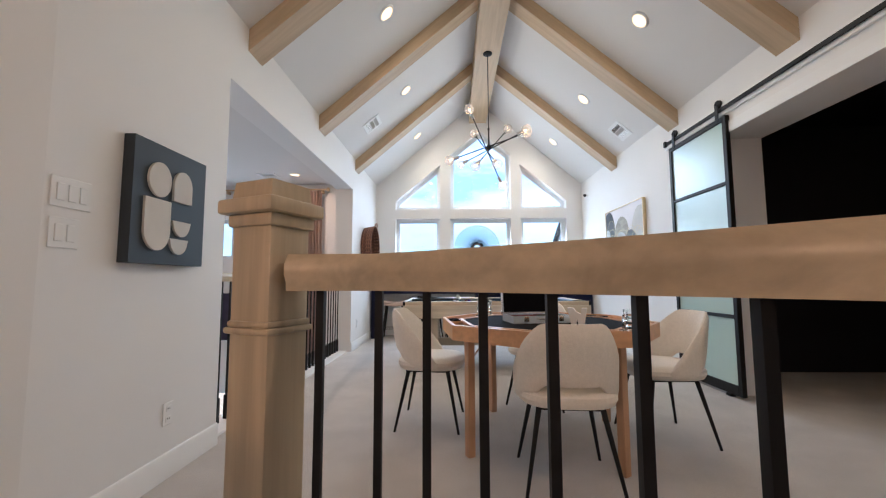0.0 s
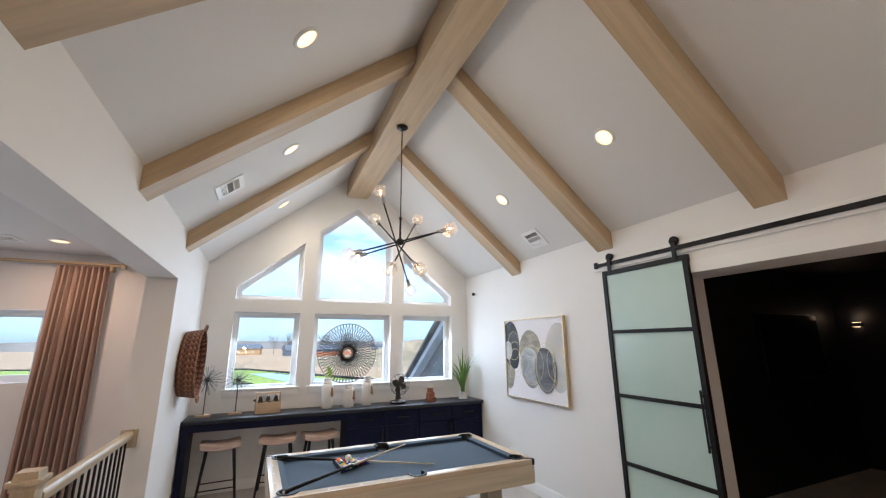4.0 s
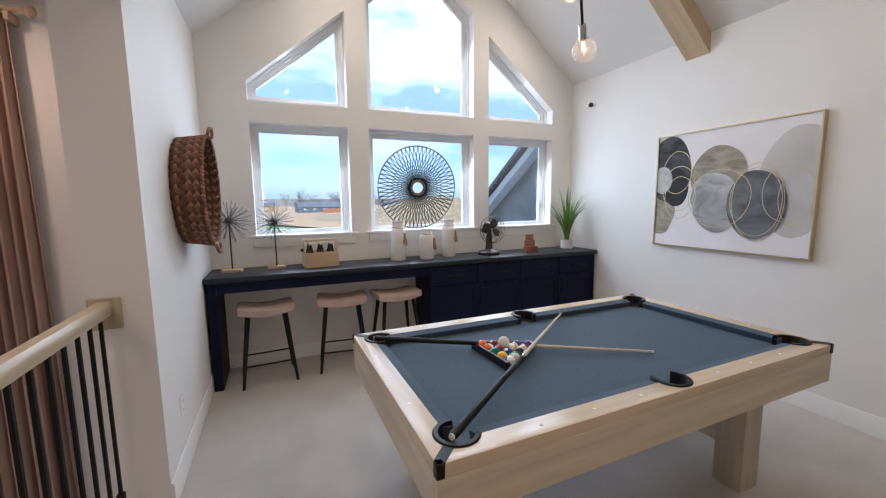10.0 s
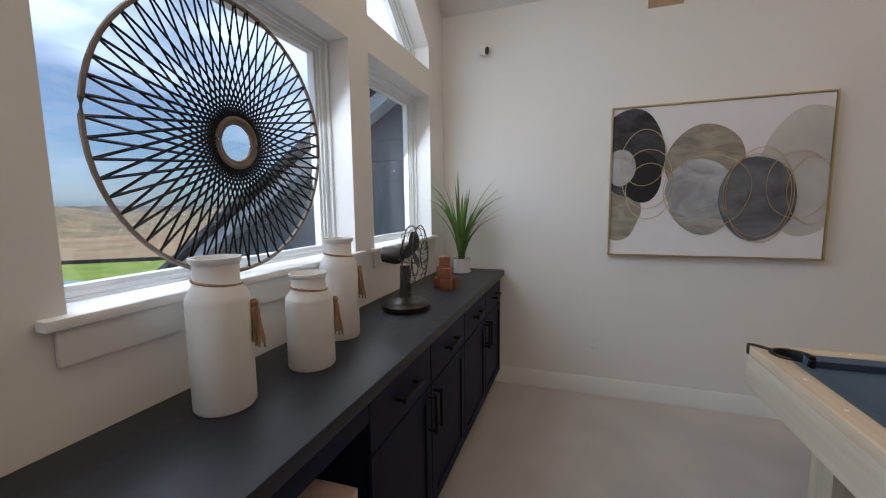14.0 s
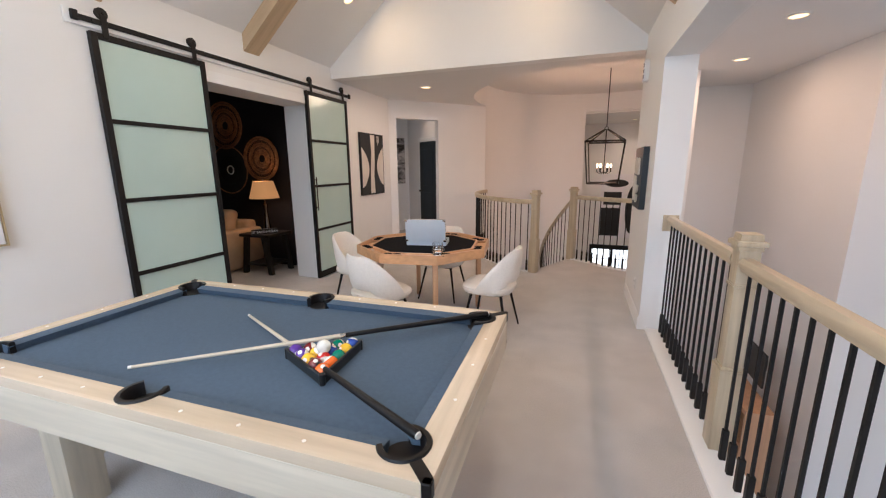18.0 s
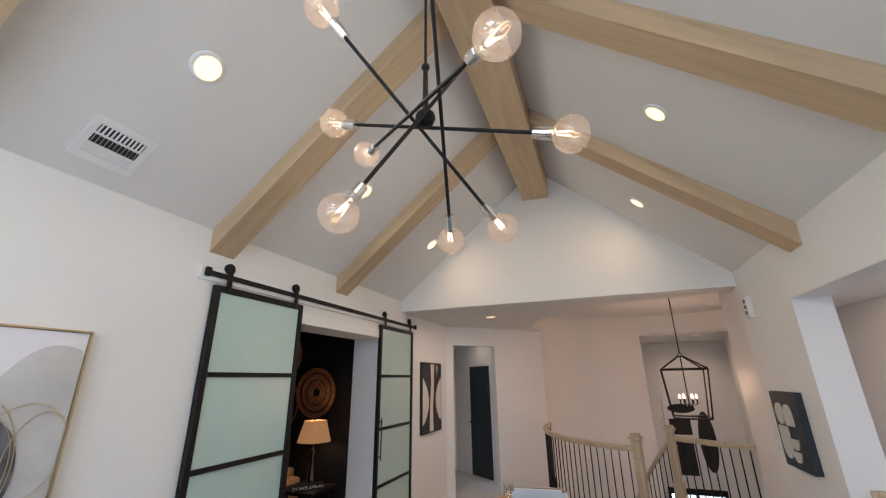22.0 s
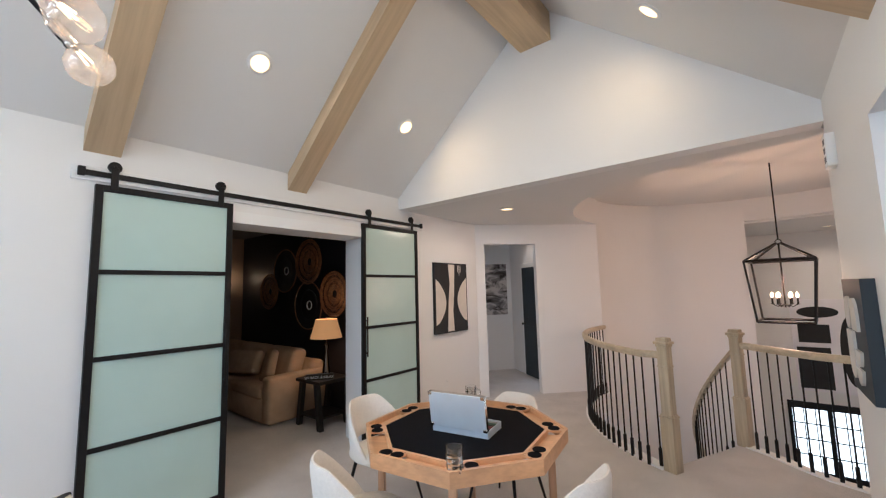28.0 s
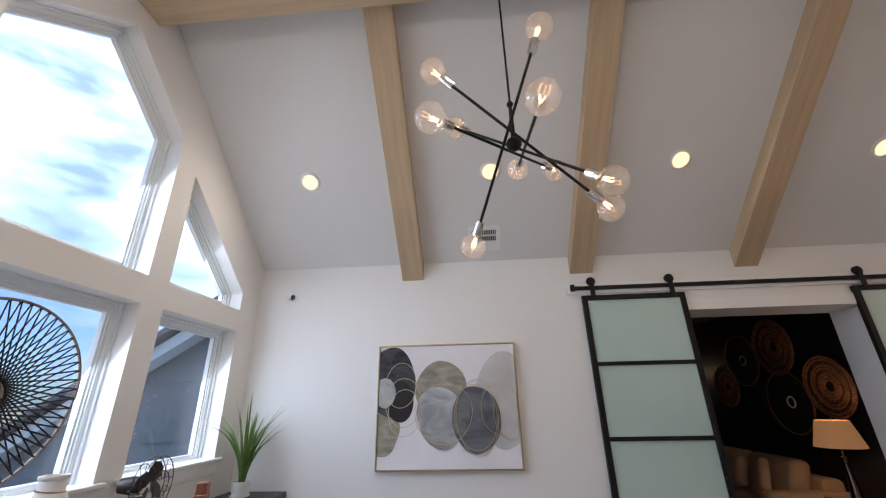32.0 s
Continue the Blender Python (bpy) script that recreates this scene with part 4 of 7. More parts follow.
for i, (bx, by) in enumerate(((-0.10, -0.04), (0.0, -0.04), (0.10, -0.04), (-0.10, 0.04), (0.0, 0.04), (0.10, 0.04))):
    m = caddy.matrix_basis @ pose(bx, by, 0.009)
    b = thing("beer_bottle", "dark brown glass beer bottle with a crown cap", "bottle", "bottles in the carrier", at=m)
    part("bottle_body", turned([(0.029, 0), (0.033, 0.006), (0.033, 0.12), (0.029, 0.145), (0.017, 0.180), (0.0140, 0.205), (0.0140, 0.212)], 16), M["bottle"], b)
    part("neck_label", turned([(0.0285, 0.147), (0.0195, 0.172)], 16, cap=False), M["plastic_black"], b)
    part("cap", turned([(0.0155, 0.207), (0.0160, 0.211), (0.0130, 0.219)], 16), M["chrome"], b)


def jug(x, y, h, r, turn):
    ob = thing("milk_churn_vase", "white enamel churn-shaped vase with a jute tassel", "vase", "white vases on the bar", at=pose(x, y, TOPZ, 0, 0, turn))
    k = h / 0.38
    part("body", turned([(r * 0.95, 0), (r, 0.006), (r, 0.255 * k), (r * 0.985, 0.262 * k), (r, 0.270 * k), (r * 0.97, 0.286 * k), (r * 0.76, 0.312 * k), (r * 0.71, 0.322 * k), (r * 0.71, 0.362 * k), (r * 0.80, 0.370 * k), (r * 0.81, h), (r * 0.72, h), (r * 0.66, 0.33 * k)], 40), M["enamel"], ob)
    part("cord", tube(bmesh.new(), [(r * 0.75 * math.cos(a * math.pi / 8), r * 0.75 * math.sin(a * math.pi / 8), 0.318 * k - 0.008 * math.cos(a * math.pi / 8 + 0.9)) for a in range(16)], 0.0035, 6, True), M["jute"], ob)
    bm = bmesh.new()
    rod(bm, (r * 0.75 * math.cos(-0.9), r * 0.75 * math.sin(-0.9), 0.312 * k), (r * 1.03 * math.cos(-0.9), r * 1.03 * math.sin(-0.9), 0.25 * k), 0.003, 6)
    tx, ty, tz = r * 1.10 * math.cos(-0.9), r * 1.10 * math.sin(-0.9), (k - 1) * 0.26
    lathe(bm, [(0.006, 0.268), (0.011, 0.260), (0.008, 0.248), (0.013, 0.238), (0.013, 0.225)], 12, pose(tx, ty, tz))
    for i in range(16):
        a, q2 = i * 2.39996, 0.013 * math.sqrt((i + 0.5) / 16)
        rod(bm, (tx + q2 * 0.7 * math.cos(a), ty + q2 * 0.7 * math.sin(a), tz + 0.235), (tx + q2 * 1.9 * math.cos(a), ty + q2 * 1.9 * math.sin(a), tz + 0.150 + 0.014 * math.sin(i * 1.7)), 0.0032, 5)
    part("tassel", bm, M["jute"], ob, "brown jute tassel")


jug(0.170, 7.155, 0.385, 0.074, 0)
jug(0.455, 7.105, 0.300, 0.073, 8)
jug(0.725, 7.175, 0.385, 0.072, 4)

fan = thing("desk_fan", "antique dark bronze desk fan with a wire cage on the bar", "fan", at=pose(1.17, 7.10, TOPZ, 0, 0, 7) @ Matrix.Scale(1.14, 4))
part("base", turned([(0.100, 0), (0.104, 0.006), (0.104, 0.022), (0.092, 0.034), (0.070, 0.040), (0.028, 0.055), (0.024, 0.07)], 32), M["bronze"], fan)
part("neck", slab([(-0.032, 0.05), (0.032, 0.05), (0.022, 0.13), (0.018, 0.19), (-0.018, 0.19), (-0.022, 0.13)], [], lambda u, v, w: (u, w - 0.016, v), 0.032), M["bronze"], fan)
part("motor", turned([(0.012, -0.085), (0.034, -0.075), (0.042, -0.02), (0.036, 0.01), (0.014, 0.02)], 20, pose(0, 0.02, 0.235, 90, 0, 0)), M["bronze"], fan)
for a in range(4):
    bm = slab([(0.012, -0.012), (0.045, -0.042), (0.085, -0.040), (0.105, -0.012), (0.10, 0.016), (0.06, 0.030), (0.014, 0.014)], [], lambda u, v, w: (u, v * 0.35 + w, v), 0.003)
    bmesh.ops.transform(bm, matrix=pose(0, -0.035, 0.235, 0, a * 90 + 20, 0), verts=bm.verts[:])
    part("blade", bm, M["bronze"], fan)
cage = [(0.125, -0.030), (0.125, -0.070), (0.06, -0.088)]
for rr, yy in cage:
    part("cage_ring", tube(bmesh.new(), [(rr * math.cos(i * math.pi / 16), yy, 0.235 + rr * math.sin(i * math.pi / 16)) for i in range(32)], 0.0025, 5, True), M["bronze"], fan)
for i in range(12):
    a = i * math.pi / 6
    pts = [(rr * math.cos(a + s * 0.06), yy, 0.235 + rr * math.sin(a + s * 0.06)) for s, (rr, yy) in enumerate([(0.05, 0.0), (0.11, -0.010), (0.126, -0.045), (0.11, -0.078), (0.06, -0.088), (0.02, -0.092)])]
    part("cage_wire", tube(bmesh.new(), pts, 0.0016, 4), M["bronze"], fan)

for dx, dy, dz, tn in ((0, 0, 0, 4), (0.071, -0.010, 0, -4), (0.066, 0.064, 0, 8), (0.012, 0.008, 0.0665, 6), (0.070, 0.044, 0.0665, -5), (0.034, 0.022, 0.133, 18)):
    solid("wooden_block", cube(-0.033, 0.033, -0.033, 0.033, 0, 0.066, 0.003, 1), M["blocks"], "small red-brown wooden cube in a stack", "block", "stacked wooden blocks", at=pose(1.63 + dx, 7.04 + dy, TOPZ + dz, 0, 0, tn))

plant = thing("potted_plant", "arching green grass plant in a white ceramic pot", "plant", at=pose(2.25, 7.13, TOPZ))
part("pot", turned([(0.058, 0), (0.062, 0.012), (0.066, 0.10), (0.067, 0.108), (0.058, 0.108), (0.056, 0.08)], 28), M["pot"], plant)
part("saucer", turned([(0.060, 0), (0.072, 0.004), (0.074, 0.016), (0.066, 0.016)], 28), M["pot"], plant)
part("soil", turned([(0.002, 0.096), (0.057, 0.092)], 20, cap=False), M["soil"], plant)
rnd = random.Random(11)
for i in range(40):
    a = i * 2.4 + rnd.uniform(-0.3, 0.3)
    ln = rnd.uniform(0.42, 0.74)
    lean = rnd.uniform(0.15, 1.0)
    if math.cos(a) > 0.25:
        lean *= 0.40
    if math.sin(a) > 0.3:
        lean *= 0.50
    bm = bmesh.new()
    rows_l = []
    for s in range(9):
        t = s / 8
        rr = 0.015 + ln * lean * (t ** 1.7)
        z = 0.09 + ln * (t - 0.42 * lean * t * t * t)
        wdt = 0.0150 * (1 - t ** 1.6) + 0.0006
        c = Vector((rr * math.cos(a), rr * math.sin(a), z))
        sd = Vector((-math.sin(a), math.cos(a), 0))
        ou = Vector((math.cos(a), math.sin(a), 0)) * 0.003 * (1 - t)
        rows_l.append((bm.verts.new(c - sd * wdt + ou), bm.verts.new(c - ou), bm.verts.new(c + sd * wdt + ou)))
    for p, q in zip(rows_l, rows_l[1:]):
        bm.faces.new((p[0], p[1], q[1], q[0]))
        bm.faces.new((p[1], p[2], q[2], q[1]))
    part("leaf", bm, M["leaf"], plant)

# string wheel standing on the middle sill
wheel = thing("string_wheel", "round wall wheel of black cords strung between two hoops", "wheel ornament", at=pose(0.46, 7.365, SILL + 0.004 + 0.433, 4, 0, 0))
RW, RH = 0.425, 0.080
for nm, r, tk, mt in (("outer_hoop", RW, 0.007, M["hoop"]), ("inner_hoop", 0.075, 0.011, M["hoop"]), ("inner_rim", 0.062, 0.006, M["hoop"])):
    part(nm, tube(bmesh.new(), [(r * math.cos(i * math.pi / 32), 0, r * math.sin(i * math.pi / 32)) for i in range(64)], tk, 8, True), mt, wheel)
for i in range(56):
    a = i * 2 * math.pi / 56
    for s in (-1, 1):
        b = a + s * 0.72
        part("cord", rod(bmesh.new(), (RW * math.cos(a), s * 0.003, RW * math.sin(a)), (RH * math.cos(b), s * 0.003, RH * math.sin(b)), 0.0040, 4), M["iron"], wheel)

# basket on the side wall
bk = thing("wall_basket", "deep round plaited basket with rope handles hung on the wall", "basket", at=pose(XL, 6.43, 1.57, 0, 90, 0))
RB, DB = 0.35, 0.15
part("bottom", turned([(0.01, 0.004), (RB * 0.93, 0.004), (RB * 0.93, 0.016), (0.01, 0.016)], 40), M["basket"], bk)
rows_b, cols_b = 8, 34
bm = bmesh.new()
bmesh.ops.create_icosphere(bm, subdivisions=2, radius=1.0, matrix=Matrix.Diagonal((0.012, 0.038, 0.019, 1)))
STRAND = {False: mesh_of("strand", bm, M["basket"], 180)}
STRAND[True] = STRAND[False].copy()
STRAND[True].materials[0] = M["basket_pale"]
for i in range(rows_b):
    z0 = 0.014 + DB * i / rows_b
    r0 = RB * (0.93 + 0.07 * (i / rows_b))
    for j in range(cols_b):
        a = (j + 0.5 * (i % 2)) * 2 * math.pi / cols_b
        t = 24 if i % 2 else -24
        sob = new("strand", STRAND[i in (1, 4, 6)])
        sob.parent = bk
        sob.matrix_basis = Matrix.Translation((r0 * math.cos(a), r0 * math.sin(a), z0 + DB / rows_b / 2)) @ Matrix.Rotation(a, 4, "Z") @ Matrix.Rotation(radians(t), 4, "X")
part("lining", turned([(RB * 0.90, 0.016), (RB * 0.965, DB)], 40, cap=False), M["basket"], bk)
bm = bmesh.new()
for j in range(90):
    a = j * 2 * math.pi / 90
    m = Matrix.Translation((RB * 1.0 * math.cos(a), RB * 1.0 * math.sin(a), DB + 0.018)) @ Matrix.Rotation(a, 4, "Z") @ Matrix.Rotation(radians(35), 4, "X")
    bmesh.ops.create_icosphere(bm, subdivisions=1, radius=1.0, matrix=m @ Matrix.Diagonal((0.014, 0.017, 0.012, 1)))
part("rope_rim", bm, M["basket_pale"], bk)
for s in (-1, 1):
    pts = [(s * (RB + 0.055 * math.sin(math.pi * i / 10)), 0.09 * math.cos(math.pi * i / 10), DB + 0.03 + 0.01 * math.sin(math.pi * i / 10)) for i in range(11)]
    part("handle", tube(bmesh.new(), pts, 0.010, 6), M["basket_pale"], bk, "twisted rope handle")


# ---------------------------------------------------------------- pool table
PX0, PX1, PY0, PY1, PZ = -0.570, 1.540, 4.372, 5.538, 0.775
PCX, PCY = (PX0 + PX1) / 2, (PY0 + PY1) / 2
pool = thing("pool_table", "pale maple pool table with blue-grey cloth and black pockets", "pool table", at=pose(PCX, PCY, 0, 0, 0, 0.9))
HX, HY = (PX1 - PX0) / 2, (PY1 - PY0) / 2
RWD = 0.085
PR = 0.058
POCK = 0.066


def rail_cap(loop, top):
    """A flat rail board of any outline with its upper edge rounded off."""
    bm = slab(loop, [], lambda u, v, w: (u, v, top - w), 0.042)
    bmesh.ops.recalc_face_normals(bm, faces=bm.faces[:])
    bmesh.ops.dissolve_limit(bm, angle_limit=0.02, verts=bm.verts[:], edges=bm.edges[:])
    rim = [e for e in bm.edges if len(e.link_faces) == 2 and all(v.co.z > top - 0.001 for v in e.verts) and e.calc_face_angle(0.0) > 0.5]
    bmesh.ops.bevel(bm, geom=rim, offset=0.004, segments=2, profile=0.5, affect="EDGES")
    return bm


for s in (-1, 1):
    part("side_apron", cube(-HX, HX, s * HY - (0.03 if s > 0 else 0), s * HY + (0.03 if s < 0 else 0), 0.585, PZ - 0.042, 0.003, 1), M["maple_grey"], pool)
    part("end_apron", cube(s * HX - (0.03 if s > 0 else 0), s * HX + (0.03 if s < 0 else 0), -HY + 0.031, HY - 0.031, 0.585, PZ - 0.042, 0.003, 1), M["maple_grey_y"], pool)
    # rail caps, cut out round the pockets
    for q in (-1, 1):
        side = [(POCK * math.cos(radians(a)), HY - 0.085 + POCK * math.sin(radians(a))) for a in range(0, 91, 9)]
        side += [(0.0, HY), (HX, HY)] + [(HX - 0.115 + POCK * math.cos(radians(a)), HY - 0.115 + POCK * math.sin(radians(a))) for a in range(45, 154, 9)]
        part("side_rail", rail_cap([(q * u, s * v) for u, v in side], PZ), M["maple"], pool)
        bm = bmesh.new()
        xa, xb = 0.066, HX - 0.166
        y0 = HY - RWD
        sweep(bm, [(q * xa, s * y0, 0), (q * xb, s * y0, 0)], [(0, PZ - 0.04), (0, PZ - 0.002), (q * s * -0.002, PZ - 0.002), (q * s * 0.045, PZ - 0.012), (q * s * 0.030, PZ - 0.045)])
        part("cushion", bm, M["felt"], pool)
    turn_ = [(HX - 0.115 + POCK * math.cos(radians(a)), HY - 0.115 + POCK * math.sin(radians(a))) for a in range(45, -64, -9)]
    end = [(HX, HY)] + turn_ + [(u, -v) for u, v in turn_[::-1]] + [(HX, -HY)]
    part("end_rail", rail_cap([(s * u, v) for u, v in end], PZ), M["maple_y"], pool)
    bm = bmesh.new()
    x0 = HX - RWD
    sweep(bm, [(s * x0, -(HY - 0.166), 0), (s * x0, HY - 0.166, 0)], [(0, PZ - 0.04), (0, PZ - 0.002), (-s * 0.002, PZ - 0.002), (-s * 0.045, PZ - 0.012), (-s * 0.030, PZ - 0.045)])
    part("cushion", bm, M["felt"], pool)
part("bed_cloth", cube(-HX + 0.10, HX - 0.10, -HY + 0.10, HY - 0.10, PZ - 0.075, PZ - 0.045), M["felt"], pool, "blue-grey stretched cloth")
part("slate_edge", cube(-HX + 0.03, HX - 0.03, -HY + 0.03, HY - 0.03, PZ - 0.12, PZ - 0.077), M["dark_wood"], pool)
for i, (px, py) in enumerate([(sx * (HX - 0.115), sy * (HY - 0.115)) for sx in (-1, 1) for sy in (-1, 1)] + [(0, HY - 0.085), (0, -HY + 0.085)]):
    facing = math.atan2(-py, -px) if abs(px) > 0.1 else math.atan2(-py, 0)
    gap = 52
    ring_pts = [(px + (PR + 0.009) * math.cos(facing + radians(a)), py + (PR + 0.009) * math.sin(facing + radians(a)), PZ) for a in range(gap, 361 - gap, 8)]
    bm = bmesh.new()
    sweep(bm, ring_pts, [(-0.010, -0.10), (0.009, -0.10), (0.010, 0.001), (0.006, 0.006), (-0.007, 0.006), (-0.010, 0.0)])
    c = part("pocket", bm, M["rubber"], pool, "black leather-rimmed pocket")
    part("pocket_floor", turned([(PR + 0.006, PZ - 0.046), (PR + 0.006, PZ - 0.0435)], 24, pose(px, py, 0)), M["rubber"], c)
for sx in (-1, 1):
    for sy in (-1, 1):
        bm = slab([(0.020, -0.017), (0.098, -0.017), (0.115, 0.0), (0.098, 0.017), (0.020, 0.017)], [], lambda u, v, w: (u, v, w), 0.003)
        bmesh.ops.transform(bm, matrix=pose(sx * (HX - 0.082), sy * (HY - 0.082), PZ - 0.001, 0, 0, math.degrees(math.atan2(sy, sx))), verts=bm.verts[:])
        cc = part("corner_cap", bm, M["rubber"], pool, "black corner casting")
        bm = bmesh.new()
        box(bm, min(sx * (HX - 0.024), sx * (HX + 0.003)), max(sx * (HX - 0.024), sx * (HX + 0.003)), min(sy * (HY - 0.024), sy * (HY + 0.003)), max(sy * (HY - 0.024), sy * (HY + 0.003)), PZ - 0.046, PZ + 0.002, 0.003, 1)
        part("corner_block", bm, M["rubber"], cc)
        lx, ly = sx * 0.735, sy * 0.37
        part("leg", cube(lx - 0.07, lx + 0.07, ly - 0.07, ly + 0.07, 0, 0.60, 0.004), M["maple_leg"], pool)
for sx in (-1, 1):
    part("end_stretcher", cube(sx * 0.735 - 0.03, sx * 0.735 + 0.03, -0.30, 0.30, 0.19, 0.30, 0.003, 1), M["maple_grey_y"], pool)
    for sy in (-1, 1):
        for zz in (0.22, 0.27):
            part("bolt", turned([(0.009, 0), (0.009, 0.006), (0.005, 0.009)], 10, pose(sx * 0.735 + sx * 0.07, sy * 0.37, zz, 0, sx * 90, 0)), M["black"], pool)
part("long_stretcher", cube(-0.705, 0.705, -0.03, 0.03, 0.20, 0.29, 0.003, 1), M["maple_grey"], pool)
for sx in (-3, -2, -1, 1, 2, 3):
    for sy in (-1, 1):
        part("sight", turned([(0.006, 0), (0.006, 0.0015)], 10, pose(sx * 0.225, sy * (HY - 0.040), PZ)), M["bone"], pool)
for sy in (-1, 0, 1):
    for sx in (-1, 1):
        part("sight", turned([(0.006, 0), (0.006, 0.0015)], 10, pose(sx * (HX - 0.040), sy * 0.235, PZ - 0.001)), M["bone"], pool)

BEDZ = PZ - 0.045
A_R, B_R, C_R = Vector((0.248, 5.03)), Vector((-0.015, 4.878)), Vector((-0.028, 5.172))
gx, gy = (A_R + B_R + C_R) / 3
BR = 0.0286
tri_dir = math.atan2(C_R.y - gy, C_R.x - gx)
rack = thing("ball_rack", "black plastic triangle rack round the pool balls", "rack", at=pose(gx, gy, BEDZ, 0, 0, math.degrees(tri_dir)))
RT = 0.178
tips = [Vector((RT * math.cos(k * 2 * math.pi / 3), RT * math.sin(k * 2 * math.pi / 3), 0)) for k in range(3)]
for k in range(3):
    a, b = tips[k], tips[(k + 1) % 3]
    d = (b - a).normalized()
    nrm = Vector((d.y, -d.x, 0))
    bm = bmesh.new()
    m = Matrix((( d.x, nrm.x, 0, a.x), (d.y, nrm.y, 0, a.y), (0, 0, 1, 0), (0, 0, 0, 1)))
    box(bm, 0.012, (b - a).length - 0.012, -0.006, 0.006, 0.0, 0.042, 0.003, 1, m)
    part("rack_side", bm, M["plastic_black"], rack)
    part("rack_corner", turned([(0.012, 0), (0.012, 0.042)], 12, pose(a.x * 0.955, a.y * 0.955, 0)), M["plastic_black"], rack)
BALLS = [("yellow", (0.80, 0.50, 0.02)), ("blue", (0.02, 0.06, 0.35)), ("red", (0.55, 0.02, 0.015)), ("purple", (0.09, 0.03, 0.28)), ("orange", (0.80, 0.15, 0.01)), ("green", (0.0, 0.17, 0.10)), ("maroon", (0.16, 0.012, 0.012)), ("black", (0.01, 0.01, 0.01))]
order = [(4, 0), (6, 0), (4, 1), (0, 0), (2, 1), (5, 0), (3, 1), (0, 1), (1, 0), (0, 0), (3, 0), (6, 1), (7, 0), (5, 1), (1, 1)]
BALL_MAT = {}


def ball_mat(ci, striped):
    if (ci, striped) in BALL_MAT:
        return BALL_MAT[ci, striped]
    nm, col = BALLS[ci]
    m = Mat("ball_" + nm, col, 0.12)
    m.b.inputs["Coat Weight"].default_value = 0.5
    tc, sep = m.node("ShaderNodeTexCoord"), m.node("ShaderNodeSeparateXYZ")
    m.link(tc.outputs["Object"], sep.inputs["Vector"])
    ab = m.node("ShaderNodeMath")
    ab.operation = "ABSOLUTE"
    m.link(sep.outputs["Z"], ab.inputs[0])
    gt = m.node("ShaderNodeMath")
    gt.operation = "GREATER_THAN"
    gt.inputs[1].default_value = BR * 0.60 if striped else BR * 2
    m.link(ab.outputs[0], gt.inputs[0])
    ln = m.node("ShaderNodeVectorMath")
    ln.operation = "DISTANCE"
    ln.inputs[1].default_value = (BR, 0, 0)
    m.link(tc.outputs["Object"], ln.inputs[0])
    lt = m.node("ShaderNodeMath")
    lt.operation = "LESS_THAN"
    lt.inputs[1].default_value = BR * 0.32
    m.link(ln.outputs["Value"], lt.inputs[0])
    mx = m.node("ShaderNodeMath")
    mx.operation = "MAXIMUM"
    m.link(gt.outputs[0], mx.inputs[0])
    m.link(lt.outputs[0], mx.inputs[1])
    mix = m.node("ShaderNodeMix")
    mix.data_type = "RGBA"
    mix.inputs["A"].default_value = (*col, 1)
    mix.inputs["B"].default_value = (0.78, 0.75, 0.66, 1)
    m.link(mx.outputs[0], mix.inputs["Factor"])
    m.link(mix.outputs["Result"], m.b.inputs["Base Color"])
    BALL_MAT[ci, striped] = m.m
    return m.m


def ball_mesh(material):
    bm = bmesh.new()
    bmesh.ops.create_uvsphere(bm, u_segments=24, v_segments=14, radius=BR)
    return mesh_of("ball", bm, material, 180)


rnd = random.Random(4)
apex_xy = Vector((RT - 2.1 * BR, 0))
k = 0
for row in range(5):
    for c in range(row + 1):
        ci, st = order[k]
        lx = apex_xy.x - row * BR * 1.745
        ly = (c - row / 2) * BR * 2.01
        ca, sa = math.cos(tri_dir), math.sin(tri_dir)
        ob = new("pool_ball", ball_mesh(ball_mat(ci, st)))
        ob.matrix_basis = Matrix.Translation((gx + lx * ca - ly * sa, gy + lx * sa + ly * ca, BEDZ + BR)) @ Euler((rnd.uniform(0, 6), rnd.uniform(-1.2, 0.2), rnd.uniform(0, 6))).to_matrix().to_4x4()
        tagged(ob, "glossy %s pool ball %s, in the rack" % (BALLS[ci][0], "with a white stripe" if st else "with a white spot"), "pool ball", "racked pool balls")
        k += 1
cue_ball = new("cue_ball", ball_mesh(Mat("ivory_ball", (0.78, 0.76, 0.68), 0.12).m))
cue_ball.matrix_basis = Matrix.Translation((0.066, 5.025, BEDZ + BR + 0.042))
tagged(cue_ball, "glossy white cue ball resting on the racked balls", "pool ball")


def cue(a, b, label):
    a, b = Vector(a), Vector(b)
    d = b - a
    m = Matrix.Translation(a) @ d.to_track_quat("Z", "Y").to_matrix().to_4x4()
    ob = thing("pool_cue", label, "pool cue", "crossed pool cues", at=m)
    L = d.length
    part("shaft", turned([(0.0062, 0.012), (0.0100, L * 0.52)], 12), M["maple_leg"], ob, "pale maple shaft")
    part("tip", turned([(0.0060, 0.0), (0.0064, 0.004), (0.0064, 0.012)], 12), M["bone"], ob)
    part("joint", turned([(0.0108, L * 0.52), (0.0108, L * 0.535)], 12), M["chrome"], ob)
    part("butt", turned([(0.0106, L * 0.535), (0.0145, L - 0.012), (0.012, L - 0.004)], 12), M["rubber"], ob, "black lacquered butt")
    part("bumper", turned([(0.012, L - 0.006), (0.010, L)], 12), M["bone"], ob)


cue((0.695, 5.36, BEDZ + 0.046), (-0.480, 4.440, PZ + 0.012), "two-tone pool cue lying across the table to a corner pocket")
cue((0.745, 4.735, BEDZ + 0.014), (-0.495, 5.385, PZ + 0.012), "two-tone pool cue crossing the other to a corner pocket")
